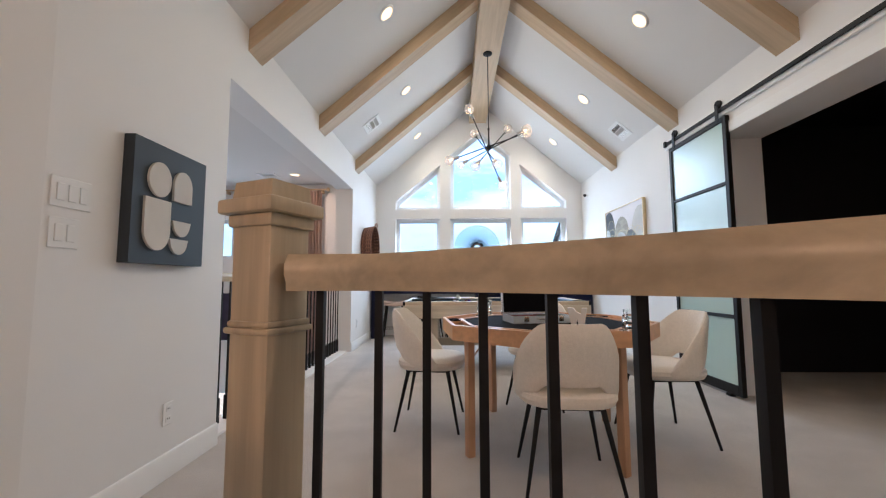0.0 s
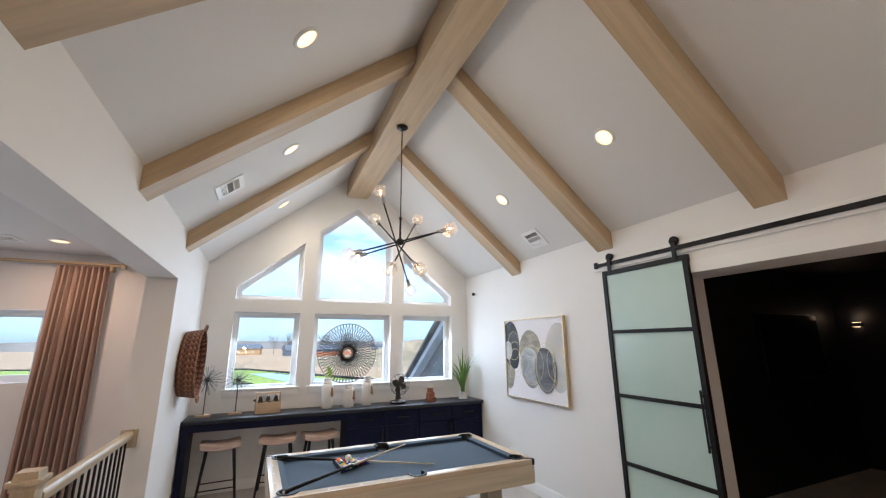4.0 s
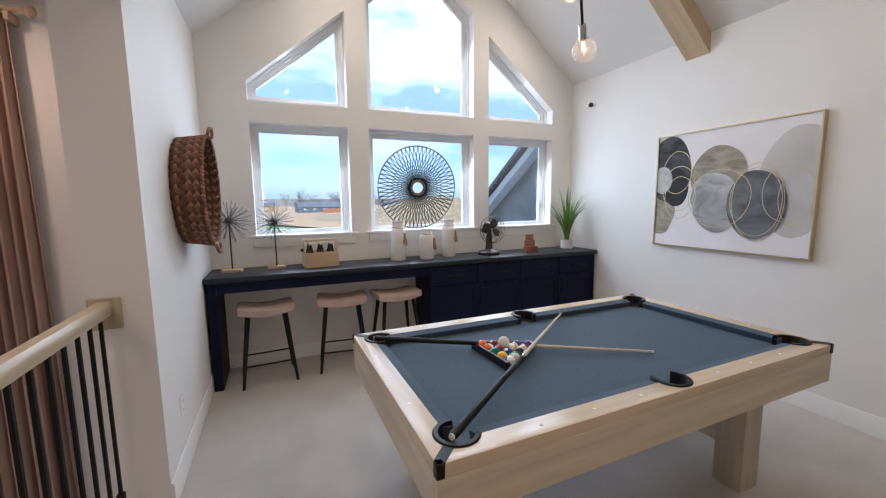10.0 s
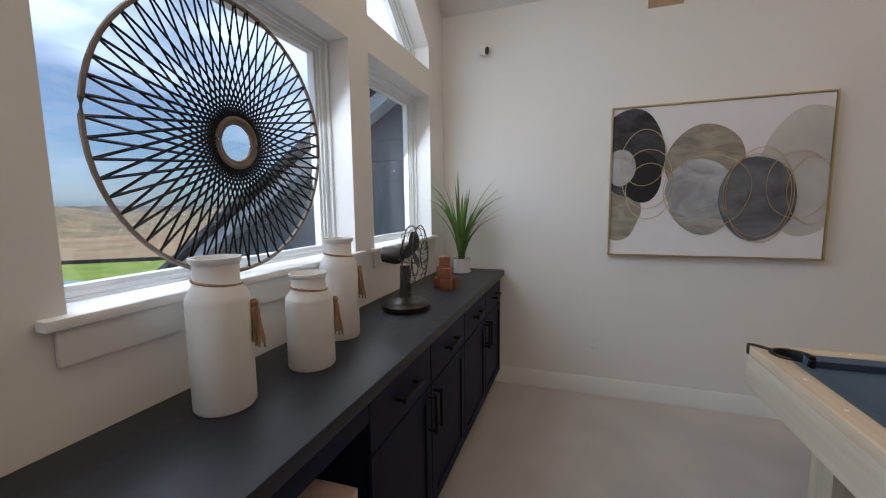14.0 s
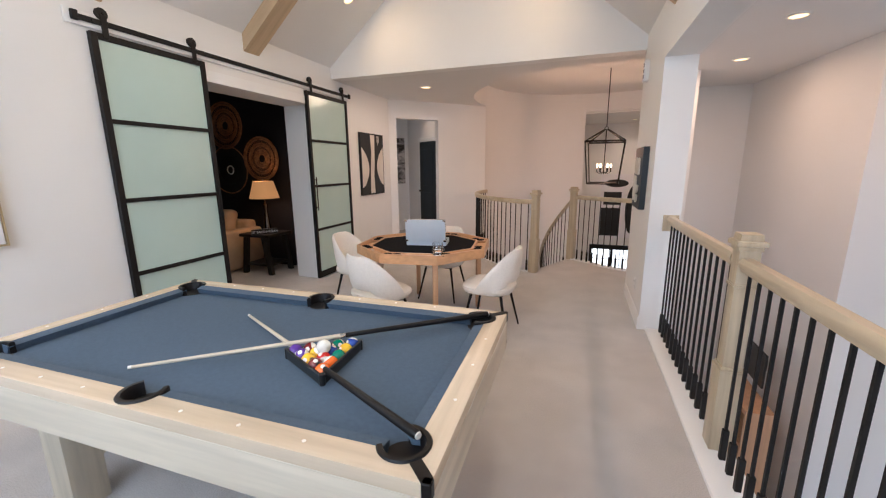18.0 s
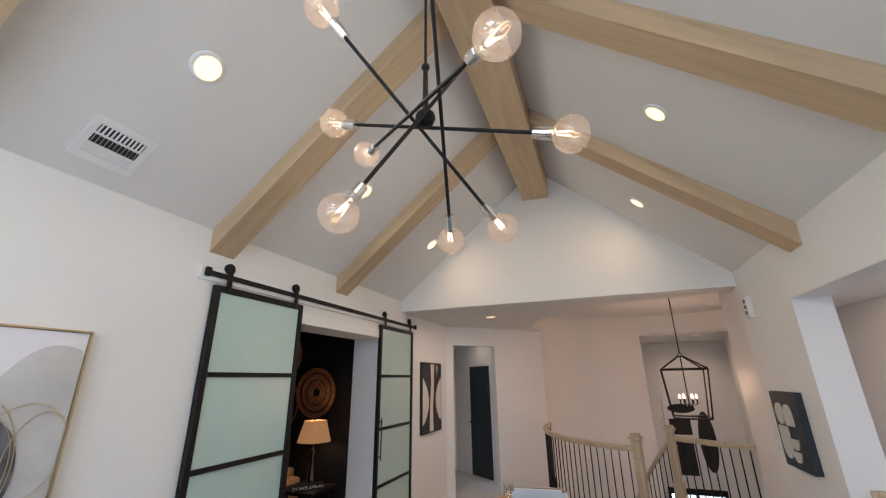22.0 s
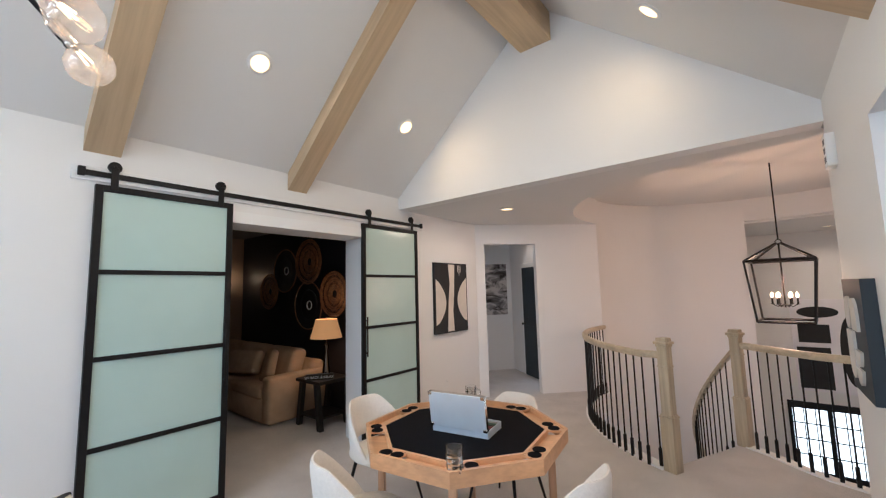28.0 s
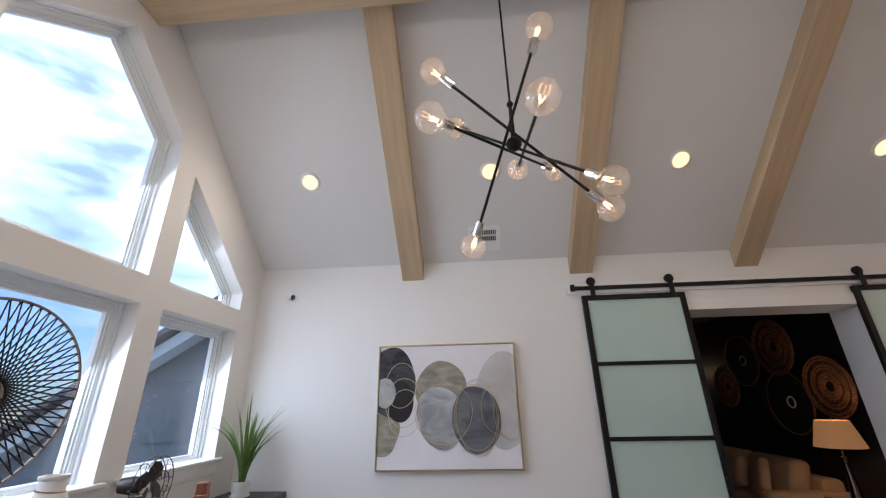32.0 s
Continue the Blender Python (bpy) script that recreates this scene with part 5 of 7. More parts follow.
# ---------------------------------------------------------------- sliding doors on the right wall
def barn_door(y0, y1, handle_low, label):
    ob = thing("sliding_barn_door", label, "door", "pair of sliding doors", at=pose(2.427, (y0 + y1) / 2, 0.025))
    hw, H, t, f = (y1 - y0) / 2, 2.432, 0.02, 0.045
    for s in (-1, 1):
        part("stile", cube(-t, t, min(s * hw, s * (hw - f)), max(s * hw, s * (hw - f)), 0, H, 0.002, 1), M["black"], ob)
    bars = [(0.0, 0.085), (0.649, 0.681), (1.231, 1.263), (1.814, 1.846), (H - f, H)]
    for z0, z1 in bars:
        part("rail", cube(-t, t, -hw + f, hw - f, z0, z1, 0.002, 1), M["black"], ob)
    for (_, z0), (z1, _) in zip(bars, bars[1:]):
        part("frosted_pane", cube(-0.005, 0.005, -hw + f - 0.008, hw - f + 0.008, z0 - 0.008, z1 + 0.008), M["frost"], ob, "pale green frosted glass")
    s = -1 if handle_low else 1
    part("pull_bar", cube(-t - 0.034, -t - 0.026, s * (hw - 0.036) - 0.010, s * (hw - 0.036) + 0.010, 0.93, 1.37, 0.003, 1), M["black"], ob, "flat black pull bar")
    for z in (0.97, 1.33):
        part("pull_post", cube(-t - 0.028, -t, s * (hw - 0.036) - 0.006, s * (hw - 0.036) + 0.006, z - 0.006, z + 0.006), M["black"], ob)
    for q in (-1, 1):
        h = part("hanger", cube(-0.024, -0.016, q * (hw - 0.10) - 0.022, q * (hw - 0.10) + 0.022, H - 0.03, H + 0.13, 0.003, 1), M["black"], ob)
        part("wheel", turned([(0.030, -0.012), (0.040, -0.010), (0.040, -0.004), (0.034, 0.0), (0.040, 0.004), (0.040, 0.012), (0.030, 0.014)], 24, pose(-0.002, q * (hw - 0.10), H + 0.135, 0, 90, 0)), M["black"], h)
        part("bolt", turned([(0.010, 0), (0.010, 0.006), (0.006, 0.010)], 8, pose(-0.024, q * (hw - 0.10), H + 0.135, 0, -90, 0)), M["black"], h)
    return ob


barn_door(3.335, 4.235, True, "black steel sliding door with four frosted panes, slid open")
barn_door(1.005, 1.92, False, "black steel sliding door with four frosted panes, slid open toward the hall")
track = thing("door_track", "black steel sliding door track along the wall", "door track", at=Matrix())
part("track_bar", cube(2.412, 2.422, 0.90, 4.33, 2.509, 2.547, 0.002, 1), M["black"], track)
for y in (0.98, 1.72, 2.55, 2.67, 3.4, 4.2):
    part("standoff", rod(bmesh.new(), (2.436, y, 2.528), (2.406, y, 2.528), 0.013, 10), M["black"], track)
for y in (0.92, 4.31):
    part("end_stop", cube(2.402, 2.428, y - 0.02, y + 0.02, 2.502, 2.565, 0.004, 1), M["black"], track)
part("splice_plate", cube(2.406, 2.412, 2.50, 2.72, 2.513, 2.543, 0.002, 1), M["black"], track)
part("backer_board", cube(2.432, XR - 0.001, 0.88, 4.36, 2.479, 2.577, 0.003, 1), M["trim"], track, "white painted backer board")
bm = bmesh.new()
box(bm, XR - 0.016, XR - 0.001, MEDIA[0] + 0.0, MEDIA[1], MEDIA[2], MEDIA[2] + 0.10)
structure("trim_media_opening", bm, M["trim"])
solid("floor_guide", cube(2.40, 2.45, 3.47, 3.53, 0.0, 0.024, 0.003, 1), M["black"], "small black floor guide under the sliding door", "door guide")

# ---------------------------------------------------------------- pictures
def ellipse(cu, cv, ru, rv, n=44, wob=0.0, seed=0, lim=None, tilt=0.0):
    rnd = random.Random(seed)
    ph = [rnd.uniform(0, 6.28) for _ in range(3)]
    out = []
    for i in range(n):
        a = 2 * math.pi * i / n
        k = 1 + wob * (math.sin(2 * a + ph[0]) + 0.6 * math.sin(3 * a + ph[1]) + 0.4 * math.sin(5 * a + ph[2]))
        x, y = ru * k * math.cos(a), rv * k * math.sin(a)
        u, v = cu + x * math.cos(tilt) - y * math.sin(tilt), cv + x * math.sin(tilt) + y * math.cos(tilt)
        if lim:
            u, v = min(max(u, lim[0]), lim[1]), min(max(v, lim[2]), lim[3])
        out.append((u, v))
    return out


AW, AH = 1.215, 1.006
art = thing("abstract_painting", "large abstract painting of grey stones and gold rings, gold frame", "painting", at=pose(XR - 0.045, 6.102, 1.056))
# local: x towards the wall, -y along the picture, z up
def on_art(off):
    return lambda u, v, w: (off - w, -u, v)


part("canvas", slab(rect(0.012, AW - 0.012, 0.012, AH - 0.012), [], on_art(0.03), 0.018), M["canvas"], art)
for a in (rect(0, AW, 0, 0.009), rect(0, AW, AH - 0.009, AH), rect(0, 0.009, 0.009, AH - 0.009), rect(AW - 0.009, AW, 0.009, AH - 0.009)):
    part("frame_strip", slab(a, [], on_art(0.044), 0.044), M["gold"], art, "thin brushed gold frame")
LIM = (0.013, AW - 0.013, 0.013, AH - 0.013)
blots = [("ink_pale", 0.90, 0.54, 0.19, 0.40, 0.04, 1), ("ink_olive", 0.05, 0.28, 0.115, 0.17, 0.06, 2), ("ink_dark", 0.10, 0.69, 0.17, 0.30, 0.03, 3), ("art_black", 0.165, 0.53, 0.095, 0.17, 0.02, 9), ("ink_wash", 0.055, 0.60, 0.075, 0.125, 0.02, 4),
         ("ink_olive", 0.465, 0.60, 0.19, 0.25, 0.03, 5), ("ink_grey", 0.465, 0.37, 0.165, 0.21, 0.03, 6), ("ink_wash", 0.445, 0.445, 0.165, 0.19, 0.03, 10), ("ink_slate", 0.70, 0.38, 0.165, 0.265, 0.02, 7), ("ink_mid", 0.595, 0.40, 0.060, 0.15, 0.02, 8)]
for i, (mt, cu, cv, ru, rv, wb, sd) in enumerate(blots):
    part("ink_stone", slab(ellipse(cu * AW, cv * AH, ru * AW, rv * AH, 44, wb, sd, LIM), [], on_art(0.012 - 0.0007 * i), 0.0011), M[mt], art)
for i, (cu, cv, ru, rv) in enumerate([(0.17, 0.66, 0.115, 0.185), (0.19, 0.52, 0.125, 0.20), (0.20, 0.44, 0.12, 0.185), (0.475, 0.43, 0.205, 0.235), (0.71, 0.40, 0.15, 0.29), (0.70, 0.40, 0.145, 0.26), (0.87, 0.46, 0.14, 0.20), (0.92, 0.42, 0.10, 0.20)]):
    o_ = ellipse(cu * AW, cv * AH, ru * AW, rv * AH, 60, 0.02, i + 20, LIM)
    i_ = ellipse(cu * AW, cv * AH, ru * AW - 0.0045, rv * AH - 0.0045, 60, 0.02, i + 20, (LIM[0] + 0.004, LIM[1] - 0.004, LIM[2] + 0.004, LIM[3] - 0.004))
    part("gold_ring", slab(o_, [i_], on_art(0.0045 - 0.0005 * i), 0.001), M["gold"], art, "thin gold ring")

art = thing("black_cream_painting", "black canvas with tall cream brush shapes on the hall wall", "painting", at=pose(XR - 0.04, 0.665, 1.065))
W2, H2 = 0.76, 0.99
part("canvas", slab(rect(0, W2, 0, H2), [], lambda u, v, w: (0.038 - w, -u, v), 0.036), M["art_black"], art)
half_l = [(0.02, 0.12)] + [(0.02 + 0.30 * W2 * math.sin(math.pi * t / 12) ** 0.8, 0.10 + 0.66 * t / 12) for t in range(1, 12)] + [(0.02, 0.76)]
half_r = [(W2 - u, v + 0.02) for u, v in half_l][::-1]
band = [(0.36 * W2, 0.02), (0.56 * W2, 0.02), (0.53 * W2, 0.30), (0.57 * W2, 0.55), (0.60 * W2, 0.97), (0.40 * W2, 0.97), (0.44 * W2, 0.70), (0.39 * W2, 0.40)]
for lp in (half_l, half_r, band):
    part("cream_shape", slab(lp, [], lambda u, v, w: (0.0015 - w, -u, v), 0.0015), M["art_cream"], art)
for i in range(3):
    part("brush_drip", slab(rect(0.70 * W2 + i * 0.03, 0.716 * W2 + i * 0.03, 0.86 - 0.05 * (i % 2), 0.96), [], lambda u, v, w: (0.0015 - w, -u, v), 0.0015), M["art_cream"], art)

art = thing("relief_panel", "dark teal square panel with raised stone-white rounded shapes", "wall art", at=pose(XL, 1.615, 1.09) @ Matrix.Diagonal((1, 0.86, 1, 1)))
S3 = 0.585
part("panel", slab(rect(0, S3, 0, S3), [], lambda u, v, w: (0.001 + w, u, v), 0.052), M["teal"], art)


def semi(cu, cv, r, a0, a1, n=20):
    return [(cu + r * math.cos(radians(a0 + (a1 - a0) * i / n)), cv + r * math.sin(radians(a0 + (a1 - a0) * i / n))) for i in range(n + 1)]


shapes = [semi(0.39, 0.70, 0.145, 0, 342, 30), semi(0.71, 0.70, 0.135, 180, 0) + [(0.845, 0.555), (0.575, 0.555)],
          [(0.215, 0.535), (0.545, 0.535)] + semi(0.38, 0.275, 0.165, 0, -180), [(0.575, 0.385), (0.845, 0.385)] + semi(0.71, 0.375, 0.125, -10, -170), [(0.545, 0.225), (0.815, 0.225)] + semi(0.68, 0.215, 0.125, -8, -172)]
for lp in shapes:
    part("raised_shape", slab([((u - 0.09) * S3, v * S3) for u, v in lp], [], lambda u, v, w: (0.053 + w, u, v), 0.012), M["relief"], art)


def plate(at_m, w, h, kind, label):
    ob = thing("switch_plate" if kind != "outlet" else "wall_outlet", label, "switch" if kind != "outlet" else "outlet", at=at_m)
    part("cover", cube(-w / 2, w / 2, -0.006, 0, -h / 2, h / 2, 0.003, 1), M["plastic"], ob)
    if kind == "outlet":
        for s in (-1, 1):
            part("socket", cube(-0.017, 0.017, -0.0085, -0.006, s * 0.026 - 0.014, s * 0.026 + 0.014, 0.001, 1), M["plastic"], ob)
            for q in (-1, 1):
                part("slot", cube(q * 0.006 - 0.0012, q * 0.006 + 0.0012, -0.0092, -0.0084, s * 0.026 - 0.004, s * 0.026 + 0.006), M["plastic_black"], ob)
    else:
        n = kind
        for i in range(n):
            x = (i - (n - 1) / 2) * 0.046
            part("rocker", cube(x - 0.016, x + 0.016, -0.010, -0.005, -0.033, 0.033, 0.002, 1), M["plastic"], ob)


plate(pose(XL, 1.392, 1.345, 0, 0, 90), 0.165, 0.118, 3, "white three-gang rocker switch plate")
plate(pose(XL, 1.372, 1.19, 0, 0, 90), 0.12, 0.118, 2, "white two-gang rocker switch plate")
plate(pose(XL, 1.98, 0.325, 0, 0, 90), 0.072, 0.116, "outlet", "white wall outlet above the baseboard")
plate(pose(XL, 5.92, 0.37, 0, 0, 90), 0.072, 0.116, "outlet", "white wall outlet below the basket")
plate(pose(XR, 6.18, 0.38, 0, 0, -90), 0.072, 0.116, "outlet", "white wall outlet below the painting")
plate(pose(XR, 0.42, 0.38, 0, 0, -90), 0.072, 0.116, "outlet", "white wall outlet below the black painting")
ch = thing("door_chime", "white plastic door chime with three dark slots", "door chime", at=pose(XL, 1.555, 2.44, 0, 0, 90))
part("housing", cube(-0.055, 0.055, -0.045, 0, -0.10, 0.10, 0.004), M["plastic"], ch)
for i in range(3):
    part("slot", cube(-0.028, 0.028, -0.0465, -0.0445, -0.07 + i * 0.055, -0.035 + i * 0.055), M["ink_mid"], ch)
sc = thing("security_camera", "small white and black security camera on the wall", "camera", at=pose(XR, 6.99, 2.55))
part("mount", turned([(0.024, 0), (0.024, 0.01), (0.010, 0.016), (0.010, 0.03)], 16, pose(0, 0, 0, 0, -90, 0)), M["plastic"], sc)
aim = Matrix.Translation((-0.05, 0, 0)) @ Vector((-0.30, -0.92, -0.22)).to_track_quat("Z", "Y").to_matrix().to_4x4()
part("housing", turned([(0.010, -0.034), (0.025, -0.030), (0.030, -0.022), (0.030, 0.022), (0.028, 0.026)], 24, aim), M["plastic"], sc)
part("lens", turned([(0.0275, 0.024), (0.0265, 0.029), (0.020, 0.031), (0.004, 0.0315)], 24, aim), M["plastic_black"], sc, "glossy black lens face")


def vent(at_m, label):
    ob = thing("ceiling_vent", label, "air vent", "ceiling vents", at=at_m @ Matrix.Diagonal((0.78, 1.10, 0.86, 1)))
    # black sheet in place of the shade inside the duct, which isn't built
    part("duct_shade", cube(-0.15, 0.15, -0.085, 0.085, -0.002, 0.0), M["plastic_black"], ob)
    part("border", slab(rect(-0.19, 0.19, -0.12, 0.12), [rect(-0.145, 0.145, -0.08, 0.08)], lambda u, v, w: (u, v, -w), 0.012), M["trim"], ob)
    for y in (-0.030, 0.028):
        part("divider", cube(-0.145, 0.145, y - 0.005, y + 0.005, -0.012, -0.002), M["trim"], ob)
    for i in range(5):
        bm = bmesh.new()
        box(bm, -0.145, 0.145, -0.0042, 0.0042, -0.0008, 0.0008, 0, 1, pose(0, -0.074 + i * 0.0095, -0.008, 30, 0, 0))
        part("slat", bm, M["trim"], ob)
    for i in range(11):
        for y0, y1, q in ((-0.025, 0.023, 1), (0.033, 0.080, -1)):
            bm = bmesh.new()
            box(bm, -0.007, 0.007, y0, y1, -0.0008, 0.0008, 0, 1, pose(-0.13 + i * 0.026, 0, -0.008, 0, q * 62, 0))
            part("slat", bm, M["trim"], ob)


vent(pose(2.26, 5.10, slope_z(2.26), 0, TILT_A, 0) @ pose(0, 0, 0, 0, 0, 90), "white louvred supply vent in the sloped ceiling")
vent(pose(-1.10, 5.13, slope_z(-1.10), 0, -TILT_A, 0) @ pose(0, 0, 0, 0, 0, -90), "white louvred supply vent in the sloped ceiling")
vent(pose(-3.0, 6.1, 2.74), "white louvred vent in the flat ceiling")

# ---------------------------------------------------------------- card table and chairs
TCX, TCY, TR, TPH, TZ = 0.60, 2.557, 0.69, 30.2, 0.75
ct = thing("poker_table", "octagonal warm oak card table with black felt and cup holders", "card table", at=pose(TCX, TCY, 0, 0, 0, TPH))


def octo(r):
    return [(r * math.cos(radians(45 * i)), r * math.sin(radians(45 * i))) for i in range(8)]


for i in range(8):
    o, n_ = octo(TR), octo(TR - 0.022)
    part("rim_board", slab([o[i], o[(i + 1) % 8], n_[(i + 1) % 8], n_[i]], [], lambda u, v, w: (u, v, TZ - w), 0.085), M["oak_warm"], ct)
    a, b = octo(TR - 0.125), octo(TR - 0.145)
    part("inner_rim", slab([a[i], a[(i + 1) % 8], b[(i + 1) % 8], b[i]], [], lambda u, v, w: (u, v, TZ - 0.008 - w), 0.03), M["oak_warm"], ct)
    p, q = Vector(octo(TR - 0.022)[i]), Vector(octo(TR - 0.022)[(i + 1) % 8])
    p2, q2 = Vector(octo(TR - 0.125)[i]), Vector(octo(TR - 0.125)[(i + 1) % 8])
    for t0, t1, z in ((0.0, 0.30, TZ - 0.012), (0.30, 0.96, TZ - 0.038), (0.96, 1.0, TZ - 0.012)):
        quad = [p.lerp(q, t0), p.lerp(q, t1), p2.lerp(q2, t1), p2.lerp(q2, t0)]
        part("tray", slab([tuple(v) for v in quad], [], lambda u, v, w: (u, v, z - w), 0.012), M["oak_warm"], ct)
    for t, rr in ((0.06, 0.036), (0.235, 0.036)):
        c = p.lerp(q, t).lerp(p2.lerp(q2, t), 0.52)
        # shallow dish only: the dark of the deep hole is put into its black colour
        part("cup_holder", turned([(rr + 0.003, 0), (rr + 0.003, 0.004), (rr, 0.004), (rr - 0.002, 0.0016), (0.004, 0.0014)], 20, pose(c.x, c.y, TZ - 0.0122)), M["felt_black"], ct)
part("felt_top", slab(octo(TR - 0.145), [], lambda u, v, w: (u, v, TZ - 0.014 - w), 0.02), M["felt_black"], ct, "black felt playing surface")
for i in range(4):
    a = radians(90 * i)
    x, y = 0.575 * math.cos(a), 0.575 * math.sin(a)
    bm = bmesh.new()
    box(bm, -0.023, 0.023, -0.023, 0.023, 0, TZ - 0.08, 0.004, 1, pose(x, y, 0, 0, 0, 90 * i))
    lg = part("leg", bm, M["oak_warm_z"], ct)
    part("fold_brace", rod(bmesh.new(), (x * 0.95, y * 0.95, 0.56), (x * 0.72, y * 0.72, TZ - 0.04), 0.005, 6), M["chrome"], lg)


def dining_chair():
    ob = thing("upholstered_chair", "cream boucle shell chair with slim black tapered legs", "chair", "chairs round the card table", at=Matrix())
    # seat: a rounded cushion
    bm = bmesh.new()
    n, prof = 32, [(0.0, 0.395), (0.72, 0.392), (0.93, 0.402), (1.0, 0.432), (0.985, 0.455), (0.90, 0.472), (0.6, 0.478), (0.0, 0.480)]
    prev = None
    for r, z in prof:
        cur = []
        for i in range(n):
            a = 2 * math.pi * i / n
            c, s = math.cos(a), math.sin(a)
            e = (abs(c) ** 3.0 + abs(s) ** 3.0) ** (-1 / 3.0)
            cur.append(bm.verts.new((0.245 * e * c * max(r, 0.001), (0.235 * e * s + 0.01) * max(r, 0.001), z)))
        if prev:
            for i in range(n):
                bm.faces.new((prev[i], prev[(i + 1) % n], cur[(i + 1) % n], cur[i]))
        prev = cur
    bmesh.ops.remove_doubles(bm, verts=bm.verts[:], dist=0.0008)
    part("seat", bm, M["boucle"], ob)
    # back shell, open low at the middle
    bm = bmesh.new()
    na, nh, th = 36, 9, 0.042
    layers = []
    for side in (0, 1):
        rowsv = []
        for i in range(na + 1):
            a = radians(-112 + 224 * i / na)
            q = abs(a) / radians(112)
            top = 0.802 - 0.37 * max(0.0, (q - 0.30) / 0.70) ** 1.25
            low = 0.508 - 0.10 * min(1.0, (max(0.0, q - 0.30) / 0.25)) ** 0.8
            col = []
            for j in range(nh + 1):
                t = j / nh
                z = low + (max(top, low + 0.035) - low) * t
                edge = 1 - (2 * t - 1) ** 6
                off = th * (0.5 if side else -0.5) * (0.25 + 0.75 * edge) * (0.35 + 0.65 * (1 - q ** 8))
                rx = 0.238 + 0.01 * t + off
                ry = 0.225 + 0.13 * max(0, z - 0.45) + off
                col.append(bm.verts.new((rx * math.sin(a), -ry * math.cos(a) + 0.0, z)))
            rowsv.append(col)
        layers.append(rowsv)
    for L_, flip in ((layers[0], 0), (layers[1], 1)):
        for i in range(na):
            for j in range(nh):
                f = [L_[i][j], L_[i + 1][j], L_[i + 1][j + 1], L_[i][j + 1]]
                bm.faces.new(f[::-1] if flip else f)
    A, B = layers
    for i in range(na):
        bm.faces.new((A[i][0], B[i][0], B[i + 1][0], A[i + 1][0]))
        bm.faces.new((A[i][nh], A[i + 1][nh], B[i + 1][nh], B[i][nh]))
    for i in (0, na):
        for j in range(nh):
            bm.faces.new((A[i][j], A[i][j + 1], B[i][j + 1], B[i][j]))
    part("backrest", bm, M["boucle"], ob)
    part("seat_plate", cube(-0.16, 0.16, -0.15, 0.15, 0.380, 0.396), M["black"], ob)
    for sx in (-1, 1):
        for sy in (-1, 1):
            part("leg", rod(bmesh.new(), (sx * 0.225, sy * 0.215, 0), (sx * 0.15, sy * 0.135, 0.392), 0.008, 8, 0.014), M["black"], ob)
    return ob


c0 = dining_chair()
c0.matrix_basis = pose(0.585, 2.035, 0, 0, 0, -4)
copy_thing(c0, pose(-0.155, 2.83, 0, 0, 0, -95))
copy_thing(c0, pose(1.365, 2.59, 0, 0, 0, 92))
copy_thing(c0, pose(0.73, 3.31, 0, 0, 0, 155))

FELT = TZ - 0.014
case = thing("poker_chip_case", "open aluminium chip case with black lining and stacked chips", "chip case", at=pose(0.56, 2.57, FELT, 0, 0, 10))
part("tray", slab(rect(-0.20, 0.20, -0.125, 0.105), [rect(-0.194, 0.194, -0.119, 0.099)], lambda u, v, w: (u, v, w), 0.045), M["steel"], case)
part("tray_floor", cube(-0.195, 0.195, -0.12, 0.10, 0.002, 0.012), M["felt_black"], case)
lid = pose(0, 0.108, 0.045, -8, 0, 0)
bm = bmesh.new()
box(bm, -0.20, 0.20, 0.012, 0.020, 0, 0.225, 0.003, 1, lid)
ld = part("lid", bm, M["steel"], case, "raised aluminium lid")
bm = bmesh.new()
for b4 in ((-0.20, -0.192, 0, 0.225), (0.192, 0.20, 0, 0.225), (-0.192, 0.192, 0, 0.008), (-0.192, 0.192, 0.217, 0.225)):
    box(bm, b4[0], b4[1], -0.014, 0.0125, b4[2], b4[3], 0, 1, lid)
part("lid_edge", bm, M["chrome"], ld)
bm = bmesh.new()
box(bm, -0.191, 0.191, 0.004, 0.0115, 0.009, 0.216, 0, 1, lid)
part("lid_lining", bm, M["felt_black"], ld, "black foam lining")
for sx in (-1, 1):
    for z in (0.0, 0.205):
        bm = bmesh.new()
        box(bm, sx * 0.19 - 0.014, sx * 0.19 + 0.014, 0.006, 0.024, z, z + 0.022, 0.004, 1, lid)
        part("corner_guard", bm, M["chrome"], ld)
    part("latch", cube(sx * 0.115 - 0.016, sx * 0.115 + 0.016, -0.133, -0.125, 0.012, 0.044, 0.002, 1), M["chrome"], case)
part("carry_handle", tube(bmesh.new(), [(-0.045, -0.127, 0.03), (-0.04, -0.15, 0.03), (0.04, -0.15, 0.03), (0.045, -0.127, 0.03)], 0.005, 6), M["chrome"], case)
CHIP = [Mat("chip_" + n_, c, 0.45).vary(60, 0.1).m for n_, c in (("white", (0.34, 0.34, 0.34)), ("red", (0.22, 0.03, 0.03)), ("green", (0.03, 0.09, 0.06)), ("blue", (0.03, 0.05, 0.15)), ("black", (0.02, 0.02, 0.02)))]
CHIP_MESH = [mesh_of("poker_chip", lathe(bmesh.new(), [(0.0145, 0), (0.0145, 0.0066)], 12, Matrix()), m_) for m_ in CHIP]
for i, mi in enumerate((0, 2, 4, 1, 1, 3, 0)):
    for g, (x0, x1) in enumerate(((-0.185, -0.01), (0.01, 0.185))):
        for kx in range(20):
            chip = new("poker_chip", CHIP_MESH[mi if g == 0 else (mi + 1) % 5])
            chip.parent, chip.matrix_basis = case, pose(x0 + (x1 - x0) * kx / 20, -0.10 + i * 0.030, 0.026, 0, 90, 0)
